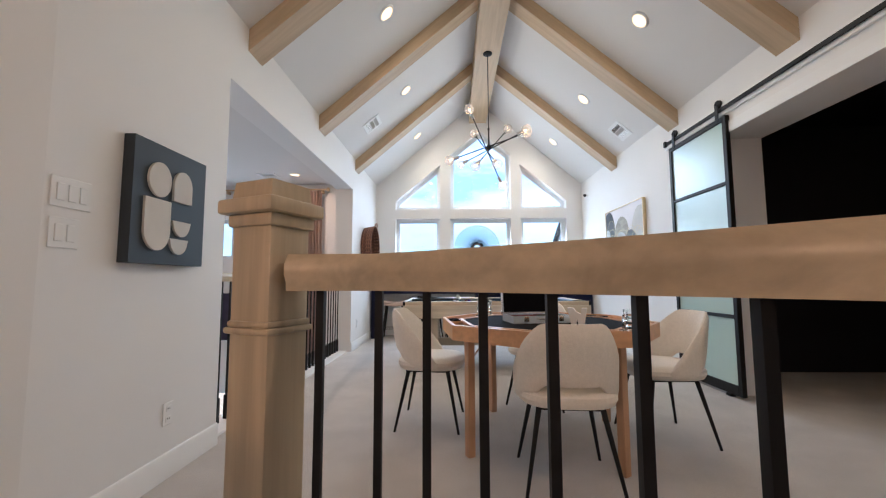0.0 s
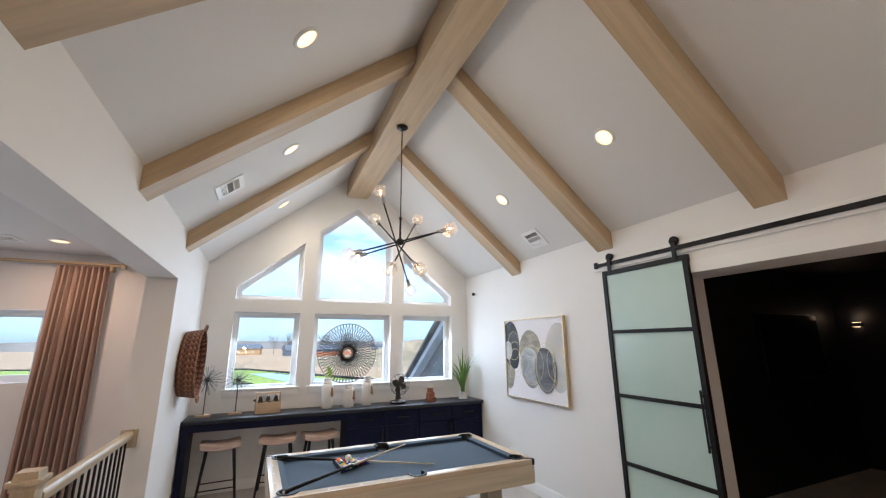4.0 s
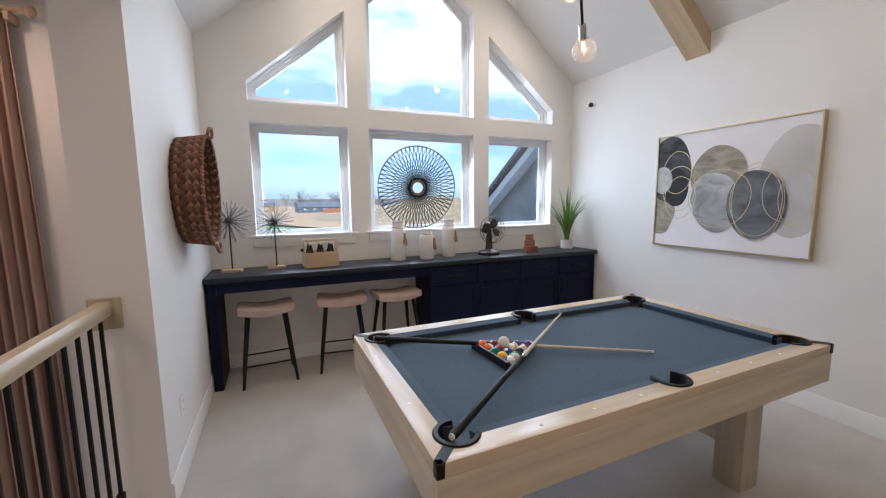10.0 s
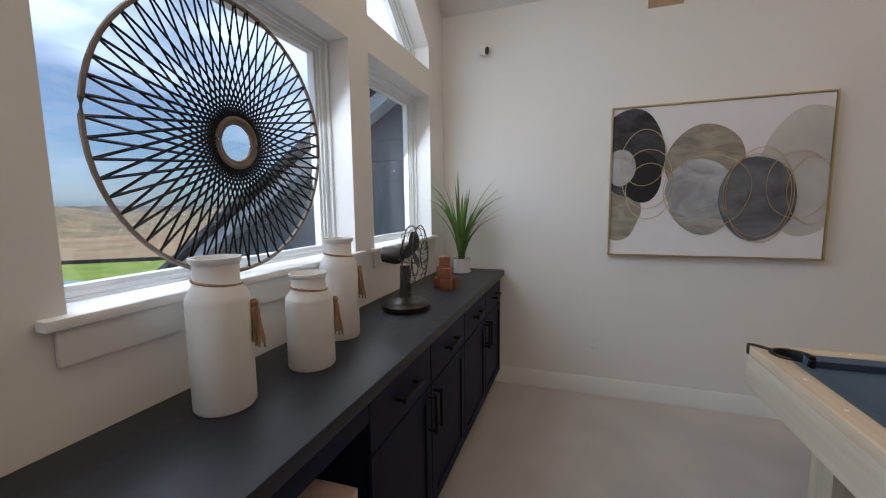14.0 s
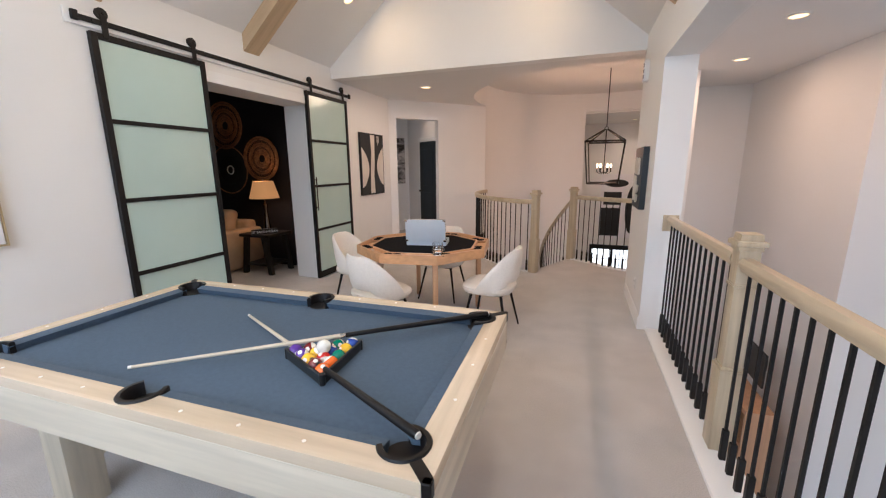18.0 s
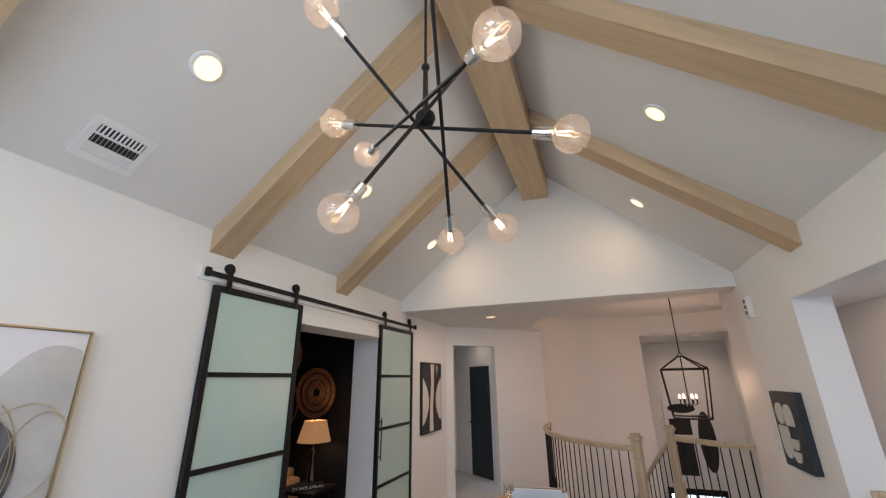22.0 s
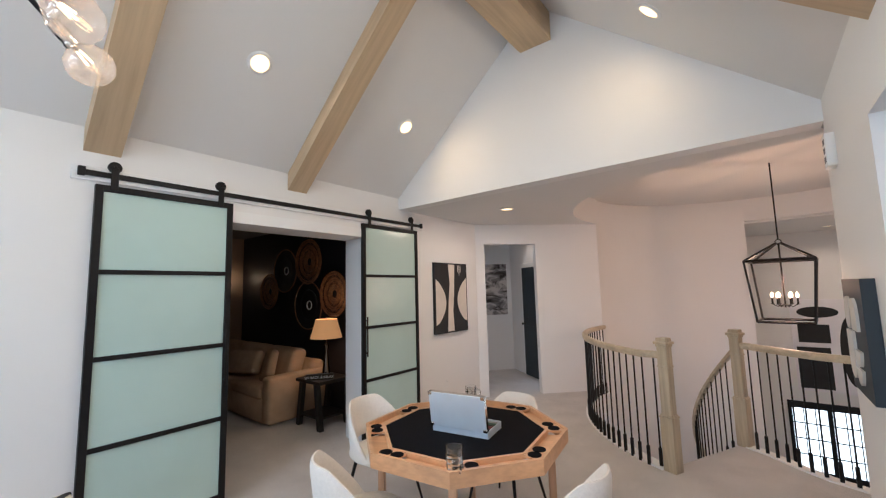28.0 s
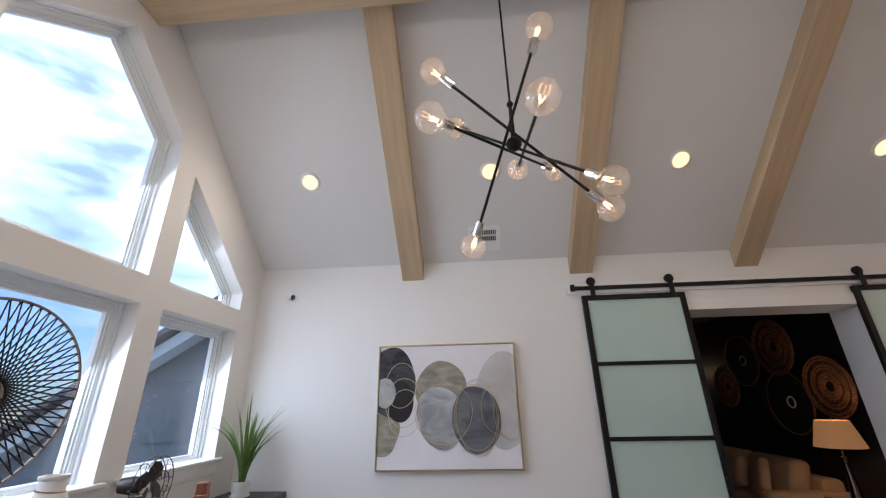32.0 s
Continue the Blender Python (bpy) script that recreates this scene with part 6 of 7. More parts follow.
cardbox = thing("card_holder", "white W-shaped ceramic playing card holder on the felt", "card holder", at=pose(0.735, 2.27, FELT, 0, 0, -20) @ Matrix.Scale(0.86, 4))
part("holder_body", slab([(-0.062, 0.125), (-0.035, 0.0), (-0.010, 0.0), (0.0, 0.055), (0.014, 0.0), (0.044, 0.0), (0.066, 0.125), (0.030, 0.125), (0.024, 0.085), (-0.006, 0.10), (-0.022, 0.125)], [], lambda u, v, w: (u, w - 0.03, v), 0.06), M["pot"], cardbox)


def mug(x, y, z, turn):
    ob = thing("glass_mug", "clear dimpled glass beer mug with a handle", "glass mug", "glass mugs", at=pose(x, y, z, 0, 0, turn) @ Matrix.Scale(1.15, 4))
    prof = [(0.036, 0.0), (0.039, 0.004)]
    for i in range(4):
        z0 = 0.012 + i * 0.024
        prof += [(0.0425, z0), (0.0375, z0 + 0.012)]
    prof += [(0.041, 0.110), (0.041, 0.122), (0.037, 0.122), (0.036, 0.105), (0.034, 0.014), (0.004, 0.012)]
    part("cup", turned(prof, 9), M["glass_clear"], ob).visible_shadow = False
    part("handle", tube(bmesh.new(), [(0.040, 0, 0.100), (0.062, 0, 0.098), (0.068, 0, 0.080), (0.068, 0, 0.045), (0.060, 0, 0.028), (0.040, 0, 0.026)], 0.006, 8), M["glass_clear"], ob)
    return ob


mug(0.27, 3.085, TZ - 0.036, 150)
mug(0.93, 1.985, TZ - 0.036, -150)

# ---------------------------------------------------------------- branched chandelier
HUB = Vector((0.487, 4.992, 2.77))
sp = thing("branched_chandelier", "black sputnik chandelier with ten clear globe bulbs in nickel sockets", "chandelier", at=Matrix.Translation(HUB))
part("canopy", turned([(0.062, 4.073 - HUB.z), (0.062, 4.060 - HUB.z), (0.050, 4.051 - HUB.z), (0.012, 4.045 - HUB.z)], 28), M["black"], sp)
part("stem", turned([(0.007, 0.02), (0.012, 0.03), (0.010, 0.22), (0.006, 0.24), (0.006, 4.050 - HUB.z)], 12), M["black"], sp)
part("stem_ball", turned([(0.006, 0.232), (0.016, 0.240), (0.018, 0.250), (0.012, 0.262), (0.006, 0.268)], 16), M["black"], sp)
part("hub", turned([(0.008, -0.036), (0.030, -0.026), (0.040, -0.004), (0.036, 0.016), (0.018, 0.034)], 24), M["black"], sp)
PAIRS = [((0.292, 0.290, 0.356), (-0.196, -0.350, -0.352)), ((-0.171, 0.376, 0.330), (0.053, -0.420, -0.350)), ((0.482, -0.078, 0.160), (-0.510, -0.040, -0.180)),
         ((-0.361, 0.373, -0.110), (0.440, -0.285, 0.114)), ((-0.258, -0.131, 0.458), (0.194, 0.224, -0.454))]
for a, b in PAIRS:
    a, b = Vector(a), Vector(b)
    d = (a - b).normalized()
    arm = part("arm", rod(bmesh.new(), b + d * 0.10, a - d * 0.10, 0.0075, 10), M["black"], sp)
    for c, s in ((a, 1), (b, -1)):
        m = Matrix.Translation(c) @ (d * s).to_track_quat("Z", "Y").to_matrix().to_4x4()
        so = part("socket", turned([(0.010, -0.122), (0.021, -0.118), (0.023, -0.072), (0.021, -0.070), (0.021, -0.062), (0.024, -0.060), (0.024, -0.048), (0.016, -0.044)], 20, m), M["chrome"], sp, "polished nickel socket")
        gl = part("globe_bulb", turned([(0.014, -0.050), (0.020, -0.046), (0.042, -0.034), (0.054, -0.010), (0.056, 0.006), (0.050, 0.028), (0.034, 0.046), (0.014, 0.055), (0.001, 0.056)], 28, m @ Matrix.Translation((0, 0, 0.008)) @ Matrix.Scale(1.18, 4), cap=False), M["glass_bulb"], sp, "clear glass globe bulb, lit")
        gl.visible_shadow = False
        bm = bmesh.new()
        for q in range(3):
            an = q * 2.1
            rod(bm, m @ Vector((0.006 * math.cos(an), 0.006 * math.sin(an), -0.032)), m @ Vector((0.011 * math.cos(an), 0.011 * math.sin(an), 0.010)), 0.0022, 5)
        part("filament", bm, M["filament"], gl)
        part("lamp_foot", turned([(0.010, -0.046), (0.007, -0.034)], 10, m), M["chrome"], gl)

# ---------------------------------------------------------------- lantern over the stair
LX, LY = CX, -1.42
la = thing("lantern_chandelier", "open black iron lantern chandelier with candle bulbs on a chain", "chandelier", at=pose(LX, LY, 0, 0, 0, -6))
part("chain", rod(bmesh.new(), (0, 0, 2.17), (0, 0, 3.13), 0.008, 6), M["black"], la)
part("top_loop", tube(bmesh.new(), [(0.03 * math.cos(i * math.pi / 8), 0, 2.145 + 0.03 * math.sin(i * math.pi / 8)) for i in range(16)], 0.006, 6, True), M["black"], la)
cs = [(1, 1), (1, -1), (-1, -1), (-1, 1)]
zt, zs, zb, rt, rb = 2.13, 1.92, 1.20, 0.315, 0.25
for i, (sx, sy) in enumerate(cs):
    nx_, ny_ = cs[(i + 1) % 4]
    for a, b in (((sx * 0.02, sy * 0.02, zt), (sx * rt, sy * rt, zs)), ((sx * rt, sy * rt, zs), (sx * rb, sy * rb, zb)), ((sx * rt, sy * rt, zs), (nx_ * rt, ny_ * rt, zs)), ((sx * rb, sy * rb, zb), (nx_ * rb, ny_ * rb, zb))):
        part("bar", rod(bmesh.new(), a, b, 0.015, 4), M["black"], la)
part("stem", rod(bmesh.new(), (0, 0, 1.36), (0, 0, zt), 0.009, 8), M["black"], la)
for i in range(6):
    a = i * math.pi / 3
    x, y = 0.115 * math.cos(a), 0.115 * math.sin(a)
    part("arm", tube(bmesh.new(), [(0, 0, 1.40), (x * 0.6, y * 0.6, 1.37), (x, y, 1.40)], 0.006, 6), M["black"], la)
    part("candle", turned([(0.018, 1.398), (0.018, 1.404), (0.010, 1.406), (0.010, 1.475)], 12, pose(x, y, 0)), M["black"], la)
    part("candle_bulb", turned([(0.006, 1.475), (0.016, 1.495), (0.013, 1.515), (0.003, 1.545)], 12, pose(x, y, 0)), M["flame"], la, "glowing candle bulb")
lamp_point("lantern_glow", (LX, LY, 1.66), 52, 0.045, (1.0, 0.53, 0.29))

# ---------------------------------------------------------------- hall beyond the diagonal wall
def leaf_wall(name, a, b, z0, z1, th, mat):
    return curved_wall(name, [a, b], z0, z1, th, mat)


leaf_wall("wall_hall_end", (3.05, -2.62), (4.3, -1.1), 0, FLAT, 0.1, M["wall"])
leaf_wall("wall_hall_side", (1.9, -1.78), (3.05, -2.62), 0, FLAT, 0.1, M["wall"])
leaf_wall("wall_hall_near", (4.3, -1.1), (2.62, -0.28), 0, FLAT, 0.1, M["wall"])
structure("floor_hall", slab([(3.3, -0.2), (3.3, -2.2), (1.7, -2.3), (3.1, -3.0), (4.6, -1.1)][:1] + [(3.3, -2.2), (2.0, -1.95), (3.05, -2.75), (4.5, -1.0)], [], lambda u, v, w: (u, v, -0.003 - w), 0.2), M["carpet"])
structure("ceiling_hall_end", slab(rect(1.385, 4.6, -3.0, -0.2), [], lambda u, v, w: (u, v, FLAT + 0.13 + w), 0.08), M["ceiling"])
# unseen fill lamp added to light the hall end; no fixture belongs to it
lamp_area("downlight_or_fill_beam", look((2.45, -1.75, 2.66), (2.45, -1.74, 0)), 1.8, 0.12, WARMER)
e = Vector((4.3 - 3.05, -1.1 + 2.62, 0)).normalized()
nn = Vector((-e.y, e.x, 0))
pos = Vector((3.05, -2.62, 0)) + e * 0.12 + nn * 0.02
art = thing("misty_painting", "unframed black and white misty landscape canvas in the hall", "painting", at=Matrix.Translation((pos.x, pos.y, 1.25)) @ Matrix.Rotation(math.atan2(e.y, e.x), 4, "Z"))
mist = Mat("misty_paint", (0.3, 0.3, 0.31), 0.8)
mist.base(mist.ramp(mist.noise(3.2, 7.0, (1, 1, 2.2), 0.6, 0.8), [(0.36, (0.03, 0.03, 0.035)), (0.47, (0.22, 0.21, 0.21)), (0.58, (0.55, 0.52, 0.50))]))
part("canvas", cube(0, 1.05, -0.0, 0.035, -0.12, 0.93, 0.002, 1), mist.m, art)
e2 = Vector((3.05 - 1.9, -2.62 + 1.78, 0)).normalized()
d_at = Vector((1.9, -1.78, 0)) + e2 * 0.20
dr = thing("door_1", "dark slate painted panel door, closed, in the hall", "door", at=Matrix.Translation(d_at) @ Matrix.Rotation(math.atan2(e2.y, e2.x), 4, "Z"), kind="structure")
part("leaf", cube(0, 0.64, 0.002, 0.035, 0.01, 2.06, 0.002, 1), M["teal"], dr)
for z0, z1 in ((0.2, 0.95), (1.1, 1.9)):
    part("raised_panel", cube(0.11, 0.53, 0.035, 0.043, z0, z1, 0.006, 1), M["teal"], dr)
part("door_knob", turned([(0.026, 0), (0.010, 0.012), (0.010, 0.03), (0.026, 0.045), (0.020, 0.062)], 16, pose(0.585, 0.035, 0.98, -90, 0, 0)), M["bronze"], dr)
for x0, x1, z0, z1 in ((-0.09, -0.002, 0, 2.15), (0.642, 0.73, 0, 2.15), (-0.002, 0.642, 2.064, 2.15)):
    part("casing", cube(x0, x1, 0.002, 0.022, z0, z1, 0.003, 1), M["trim"], dr)

# ---------------------------------------------------------------- two-storey room
bm = bmesh.new()
n, folds = 120, 9
x0, x1 = -2.77, -2.29
front = []
for i in range(n + 1):
    t = i / n
    ph = folds * 2 * math.pi * t
    off = 0.045 * math.sin(ph) + 0.012 * math.sin(2.3 * ph + 1)
    for z, spread, lst in ((2.60, 0.92, 0), (1.2, 1.0, 1), (-0.6, 1.06, 2), (-2.96, 1.08, 3)):
        xx = (x0 + x1) / 2 + (x1 - x0) * (t - 0.5) * spread
        front.append((lst, bm.verts.new((xx, GR_Y - 0.09 - off * (0.7 if lst == 0 else 1), z)), i))
g = {(l, i): v for l, v, i in front}
for i in range(n):
    for l in range(3):
        bm.faces.new((g[l, i], g[l, i + 1], g[l + 1, i + 1], g[l + 1, i]))
cu = thing("curtain", "floor-length taupe pleated curtain hanging from a wooden rod", "curtain", at=Matrix())
p = part("drape", bm, M["curtain"], cu)
md = p.modifiers.new("thickness", "SOLIDIFY")
md.thickness = 0.006
rd = thing("curtain_rod", "pale wooden curtain rod with round finials", "curtain rod", at=Matrix())
part("pole", rod(bmesh.new(), (-5.6, GR_Y - 0.10, 2.625), (-2.22, GR_Y - 0.10, 2.625), 0.016, 12), M["beam_x"], rd)
part("finial", turned([(0.016, 0), (0.034, 0.012), (0.038, 0.03), (0.026, 0.05), (0.004, 0.058)], 16, pose(-2.22, GR_Y - 0.10, 2.625, 0, 90, 0)), M["beam_x"], rd)
for x in (-2.30, -4.0):
    part("bracket", cube(x - 0.012, x + 0.012, GR_Y - 0.11, GR_Y, 2.56, 2.62, 0.003, 1), M["beam_x"], rd)
for i in range(10):
    x = -2.75 + i * 0.048
    part("curtain_ring", tube(bmesh.new(), [(x, GR_Y - 0.10 + 0.024 * math.cos(q * math.pi / 6), 2.617 + 0.024 * math.sin(q * math.pi / 6)) for q in range(12)], 0.003, 5, True), M["beam_x"], rd)
art = thing("indigo_painting", "large dark indigo abstract canvas with a cream edge above the fireplace", "painting", at=pose(-4.76, GR_Y - 0.001, 0.0) @ Matrix.Diagonal((1, 1, 0.66, 1)))
part("canvas", slab(rect(0, 1.43, 0, 1.22), [], lambda u, v, w: (u, -w, v), 0.04), Mat("indigo_paint", (0.035, 0.027, 0.06), 0.7).vary(3, 0.25).m, art)
edge_pts = [(0, 0.02), (0.45, 0.02)] + [(0.45 + 0.05 * math.sin(i * 2.1) + 0.02 * i, 0.06 + 0.07 * i) for i in range(6)] + [(0.30, 0.62), (0.22, 0.50), (0.0, 0.55)]
part("cream_patch", slab([(u + 0.004, v) for u, v in edge_pts], [], lambda u, v, w: (u, -0.041 - w, v), 0.001), M["art_cream"], art)
part("cream_patch", slab([(1.0, 0.01), (1.42, 0.01), (1.42, 0.30), (1.3, 0.34), (1.1, 0.28), (0.98, 0.31)], [], lambda u, v, w: (u, -0.041 - w, v), 0.001), M["art_cream"], art)
tv = thing("wall_television", "black flat wall television on a bracket in the lower room", "television", at=pose(-3.34, 0.3, -1.12, 0, 0, 0))
part("screen", cube(0.06, 0.085, -0.42, 0.30, -0.22, 0.24, 0.004, 1), M["plastic_black"], tv)
part("wall_bracket", cube(-0.05, 0.06, -0.1, 0.05, -0.08, 0.08), M["black"], tv)
sh = thing("low_bookcase", "warm wooden bookcase against the lower wall", "bookcase", at=pose(-3.30, 0.45, LOW))
part("carcass", slab(rect(-0.5, 0.5, 0, 1.5), [rect(-0.46, 0.46, 0.06, 0.48), rect(-0.46, 0.46, 0.53, 0.95), rect(-0.46, 0.46, 1.0, 1.44)], lambda u, v, w: (w, u, v), 0.3), M["oak_warm_z"], sh)
part("back_board", cube(-0.01, 0.0, -0.5, 0.5, 0, 1.5), M["oak_warm_z"], sh)

# ---------------------------------------------------------------- media room
sofa = thing("sofa", "long tan linen sofa with loose cushions against the dark wall", "sofa", at=pose(3.95, 1.36, 0) @ Matrix.Diagonal((1, 1.42, 1.1, 1)))
part("base", cube(0.0, 2.7, 0.06, 0.62, 0.04, 0.30, 0.03), M["sofa"], sofa)
part("skirt", cube(0.005, 2.695, 0.585, 0.612, 0.03, 0.30, 0.004, 1), M["sofa"], sofa)
part("back", cube(0.0, 2.7, 0.0, 0.16, 0.28, 0.66, 0.05, 3), M["sofa"], sofa)
part("arm", cube(-0.10, 0.10, 0.0, 0.62, 0.03, 0.56, 0.04, 3), M["sofa"], sofa)
for i in range(3):
    part("seat_cushion", cube(0.11 + i * 0.86, 0.96 + i * 0.86, 0.14, 0.63, 0.28, 0.44, 0.05, 3), M["sofa"], sofa)
for i in range(3):
    bm = bmesh.new()
    box(bm, -0.40, 0.40, -0.08, 0.08, -0.2, 0.22, 0.07, 3, pose(0.54 + i * 0.86, 0.24, 0.60, 14, 0, 0))
    part("back_cushion", bm, M["sofa"], sofa)
bm = bmesh.new()
box(bm, -0.20, 0.20, -0.06, 0.06, -0.19, 0.19, 0.055, 3)
solid("throw_pillow", bm, M["sofa"], "tan square throw pillow leaning on the sofa", "pillow", at=pose(4.36, 1.98, 0.68, 18, 22, -10))
bm = bmesh.new()
box(bm, -0.44, 0.44, -0.07, 0.07, -0.17, 0.17, 0.06, 3)
solid("throw_pillow", bm, M["sofa"], "long tan lumbar pillow lying along the sofa back", "pillow", at=pose(5.02, 2.02, 0.68, 20, 4, 2))
st = thing("side_table", "dark brown trestle side table beside the sofa", "side table", at=pose(3.48, 1.70, 0, 0, 0, 0))
part("tabletop", cube(-0.26, 0.26, -0.24, 0.24, 0.545, 0.585, 0.004, 1), M["dark_wood"], st)
part("shelf", cube(-0.22, 0.22, -0.20, 0.20, 0.12, 0.15, 0.003, 1), M["dark_wood"], st)
for sx in (-1, 1):
    for sy in (-1, 1):
        bm = bmesh.new()
        box(bm, -0.035, 0.035, -0.03, 0.03, 0, 0.57, 0.003, 1, Matrix(((1, 0, sx * -0.14, sx * 0.235), (0, 1, 0, sy * 0.20), (0, 0, 0.95, 0), (0, 0, 0, 1))))
        part("leg", bm, M["dark_wood"], st)
LPX, LPY = 3.45, 1.68
tl = thing("table_lamp", "lit table lamp with a tapered linen shade and chrome stem", "lamp", at=pose(LPX, LPY, 0.585))
part("foot", turned([(0.06, 0), (0.06, 0.012), (0.045, 0.02)], 24), M["chrome"], tl)
part("stem", turned([(0.056, 0.02), (0.052, 0.06), (0.026, 0.26), (0.019, 0.36), (0.034, 0.365), (0.034, 0.415), (0.014, 0.42), (0.012, 0.50)], 24), M["smoked"], tl, "smoky polished metal stem")
part("shade", turned([(0.205, 0.50), (0.135, 0.745)], 36, cap=False), M["shade"], tl, "tapered linen shade, glowing")
part("finial", turned([(0.006, 0.74), (0.012, 0.75), (0.004, 0.77)], 10), M["chrome"], tl)
lamp_point("table_lamp_bulb", (LPX, LPY, 1.20), 5.5, 0.05, (1.0, 0.60, 0.30))
sg = thing("word_sign", "black block sign with white letters on the side table", "sign", at=pose(3.36, 1.84, 0.585, 0, 0, -128))
part("block", cube(-0.17, 0.17, -0.02, 0.02, 0, 0.075, 0.002, 1), M["plastic_black"], sg)
fc = bpy.data.curves.new("letters", "FONT")
fc.body, fc.size, fc.align_x, fc.extrude = "SIT BACK & RELAX", 0.042, "CENTER", 0.001
tmp = bpy.data.objects.new("letters_source", fc)
lm = bpy.data.meshes.new_from_object(tmp)
bpy.data.objects.remove(tmp)
lm.materials.clear()
lm.materials.append(M["plastic"])
lt = new("letters", lm)
lt.parent, lt.matrix_basis = sg, pose(0, -0.0215, 0.022, 90, 0, 0)


def wall_basket(x, z, r, dark, label):
    ob = thing("woven_wall_basket", label, "woven basket", "baskets on the dark wall", at=pose(x, 1.321, z, -90, 0, 0))
    mt = M["plastic_black"] if dark else M["rattan"]
    part("dish", turned([(0.01, 0.010), (r * 0.55, 0.018), (r * 0.98, 0.040), (r, 0.034), (r * 0.56, 0.008), (0.01, 0.002)], 44), M["art_black"] if dark else M["dark_wood"], ob)
    n = 9 if not dark else 3
    for i in range(n):
        rr = r * (0.16 + 0.84 * (i + 0.5) / n) if not dark else (r * 0.17, r * 0.62, r * 0.985)[i]
        if not dark and i in (3, 6):
            continue
        zz = 0.016 + 0.028 * (rr / r) ** 2
        part("coil", tube(bmesh.new(), [(rr * math.cos(k_ * math.pi / 20), rr * math.sin(k_ * math.pi / 20), zz) for k_ in range(40)], (r * 0.040 if not dark else 0.010), 6, True), (mt if not dark else (M["bone"] if i == 0 else M["art_black"] if i == 1 else M["rattan"])), ob)
    if not dark:
        for k_ in range(48):
            a = k_ * math.pi / 24
            for r0, r1 in ((0.40, 0.52), (0.66, 0.80)):
                part("spoke", rod(bmesh.new(), (r * r0 * math.cos(a), r * r0 * math.sin(a), 0.016 + 0.028 * r0 ** 2), (r * r1 * math.cos(a), r * r1 * math.sin(a), 0.016 + 0.028 * r1 ** 2), r * 0.014, 4), mt, ob)


for x, z, r, dk in ((3.745, 1.655, 0.335, False), (4.40, 2.165, 0.36, False), (5.60, 1.72, 0.31, False), (5.08, 2.055, 0.36, True), (4.395, 1.49, 0.37, True)):
    wall_basket(x, z, r, dk, "round black woven wall basket with a pale ring" if dk else "round tan rattan wall basket with open spokes")


def sconce(m):
    ob = thing("wall_sconce", "small black up and down wall sconce, lit warm", "sconce", "wall sconces", at=m)
    part("body", cube(-0.05, 0.05, -0.10, 0, -0.03, 0.03, 0.003, 1), M["black"], ob)
    for z in (-0.034, 0.031):
        part("glow", cube(-0.035, 0.035, -0.085, -0.02, z, z + 0.003), M["lit_white"], ob)


M["taupe_wall"] = Mat("taupe_wall_paint", (0.27, 0.20, 0.145), 0.7).vary(1.2, 0.05).bump(200, 0.08, dist=0.002).m
structure("wall_media_return", cube(6.70, 6.82, 1.32, 2.0, 0, 2.75), M["taupe_wall"])
sconce(pose(6.70, 1.62, 1.86, 0, 0, -90))
sconce(pose(7.3, 4.15, 1.98, 0, 0, -90))
for i, (x, y, z) in enumerate(((6.57, 1.62, 1.86), (7.17, 4.15, 1.98))):
    lamp_point("sconce_glow", (x, y, z + 0.12), 1.5 if i == 0 else 0.5, 0.03, (1.0, 0.62, 0.34))
mt = thing("media_television", "large black flat television on the dark wall", "television", at=pose(5.9, 4.399, 1.7))
part("bezel", cube(-0.72, 0.72, -0.05, -0.01, -0.42, 0.42, 0.004, 1), M["plastic_black"], mt)
part("screen", cube(-0.705, 0.705, -0.053, -0.0505, -0.405, 0.405), Mat("dark_screen", (0.006, 0.006, 0.007), 0.12).m, mt)
part("wall_mount", cube(-0.2, 0.2, -0.012, 0.001, -0.15, 0.15), M["black"], mt)

# ---------------------------------------------------------------- foyer beyond the stair
art = thing("foyer_painting", "framed abstract canvas of large black rounded shapes", "painting", at=pose(-1.55, -7.2, -0.75))
part("canvas", slab(rect(-1.4, 0, 0, 2.0), [], lambda u, v, w: (u, w, v), 0.04), M["canvas"], art)
for lp in (rect(-0.60, -0.05, 0.06, 0.95), rect(-0.62, -0.1, 1.05, 1.45), ellipse(-0.95, 0.9, 0.20, 0.75, 30), ellipse(-0.45, 1.72, 0.34, 0.12, 30)):
    part("black_shape", slab(lp, [], lambda u, v, w: (u, 0.041 + w, v), 0.002), M["art_black"], art)
fd = thing("door_2", "black steel front door with bright glazed panes", "door", at=pose(-1.95, -7.2, LOW), kind="structure")
part("leaf", slab(rect(-0.75, 0.62, 0, 2.0), [rect(-0.68, -0.10, 0.55, 1.86), rect(-0.02, 0.55, 0.55, 1.86)], lambda u, v, w: (u, w, v), 0.05), M["black"], fd)
for u0 in (-0.68, -0.02):
    for kx in range(1, 3):
        part("glazing_bar", cube(u0 + kx * 0.19 - 0.008, u0 + kx * 0.19 + 0.008, 0.004, 0.046, 0.55, 1.86), M["black"], fd)
    for kz in range(1, 4):
        part("glazing_bar", cube(u0, u0 + 0.58, 0.004, 0.046, 0.55 + kz * 0.33 - 0.008, 0.55 + kz * 0.33 + 0.008), M["black"], fd)
    # the pane itself emits, in place of daylight coming through the glass
    part("daylight_pane", cube(u0, u0 + 0.58, 0.006, 0.010, 0.55, 1.86), emitter("daylight_glow", (1.0, 0.98, 0.94), 1.8), fd, "glowing pane standing in for daylight outside")
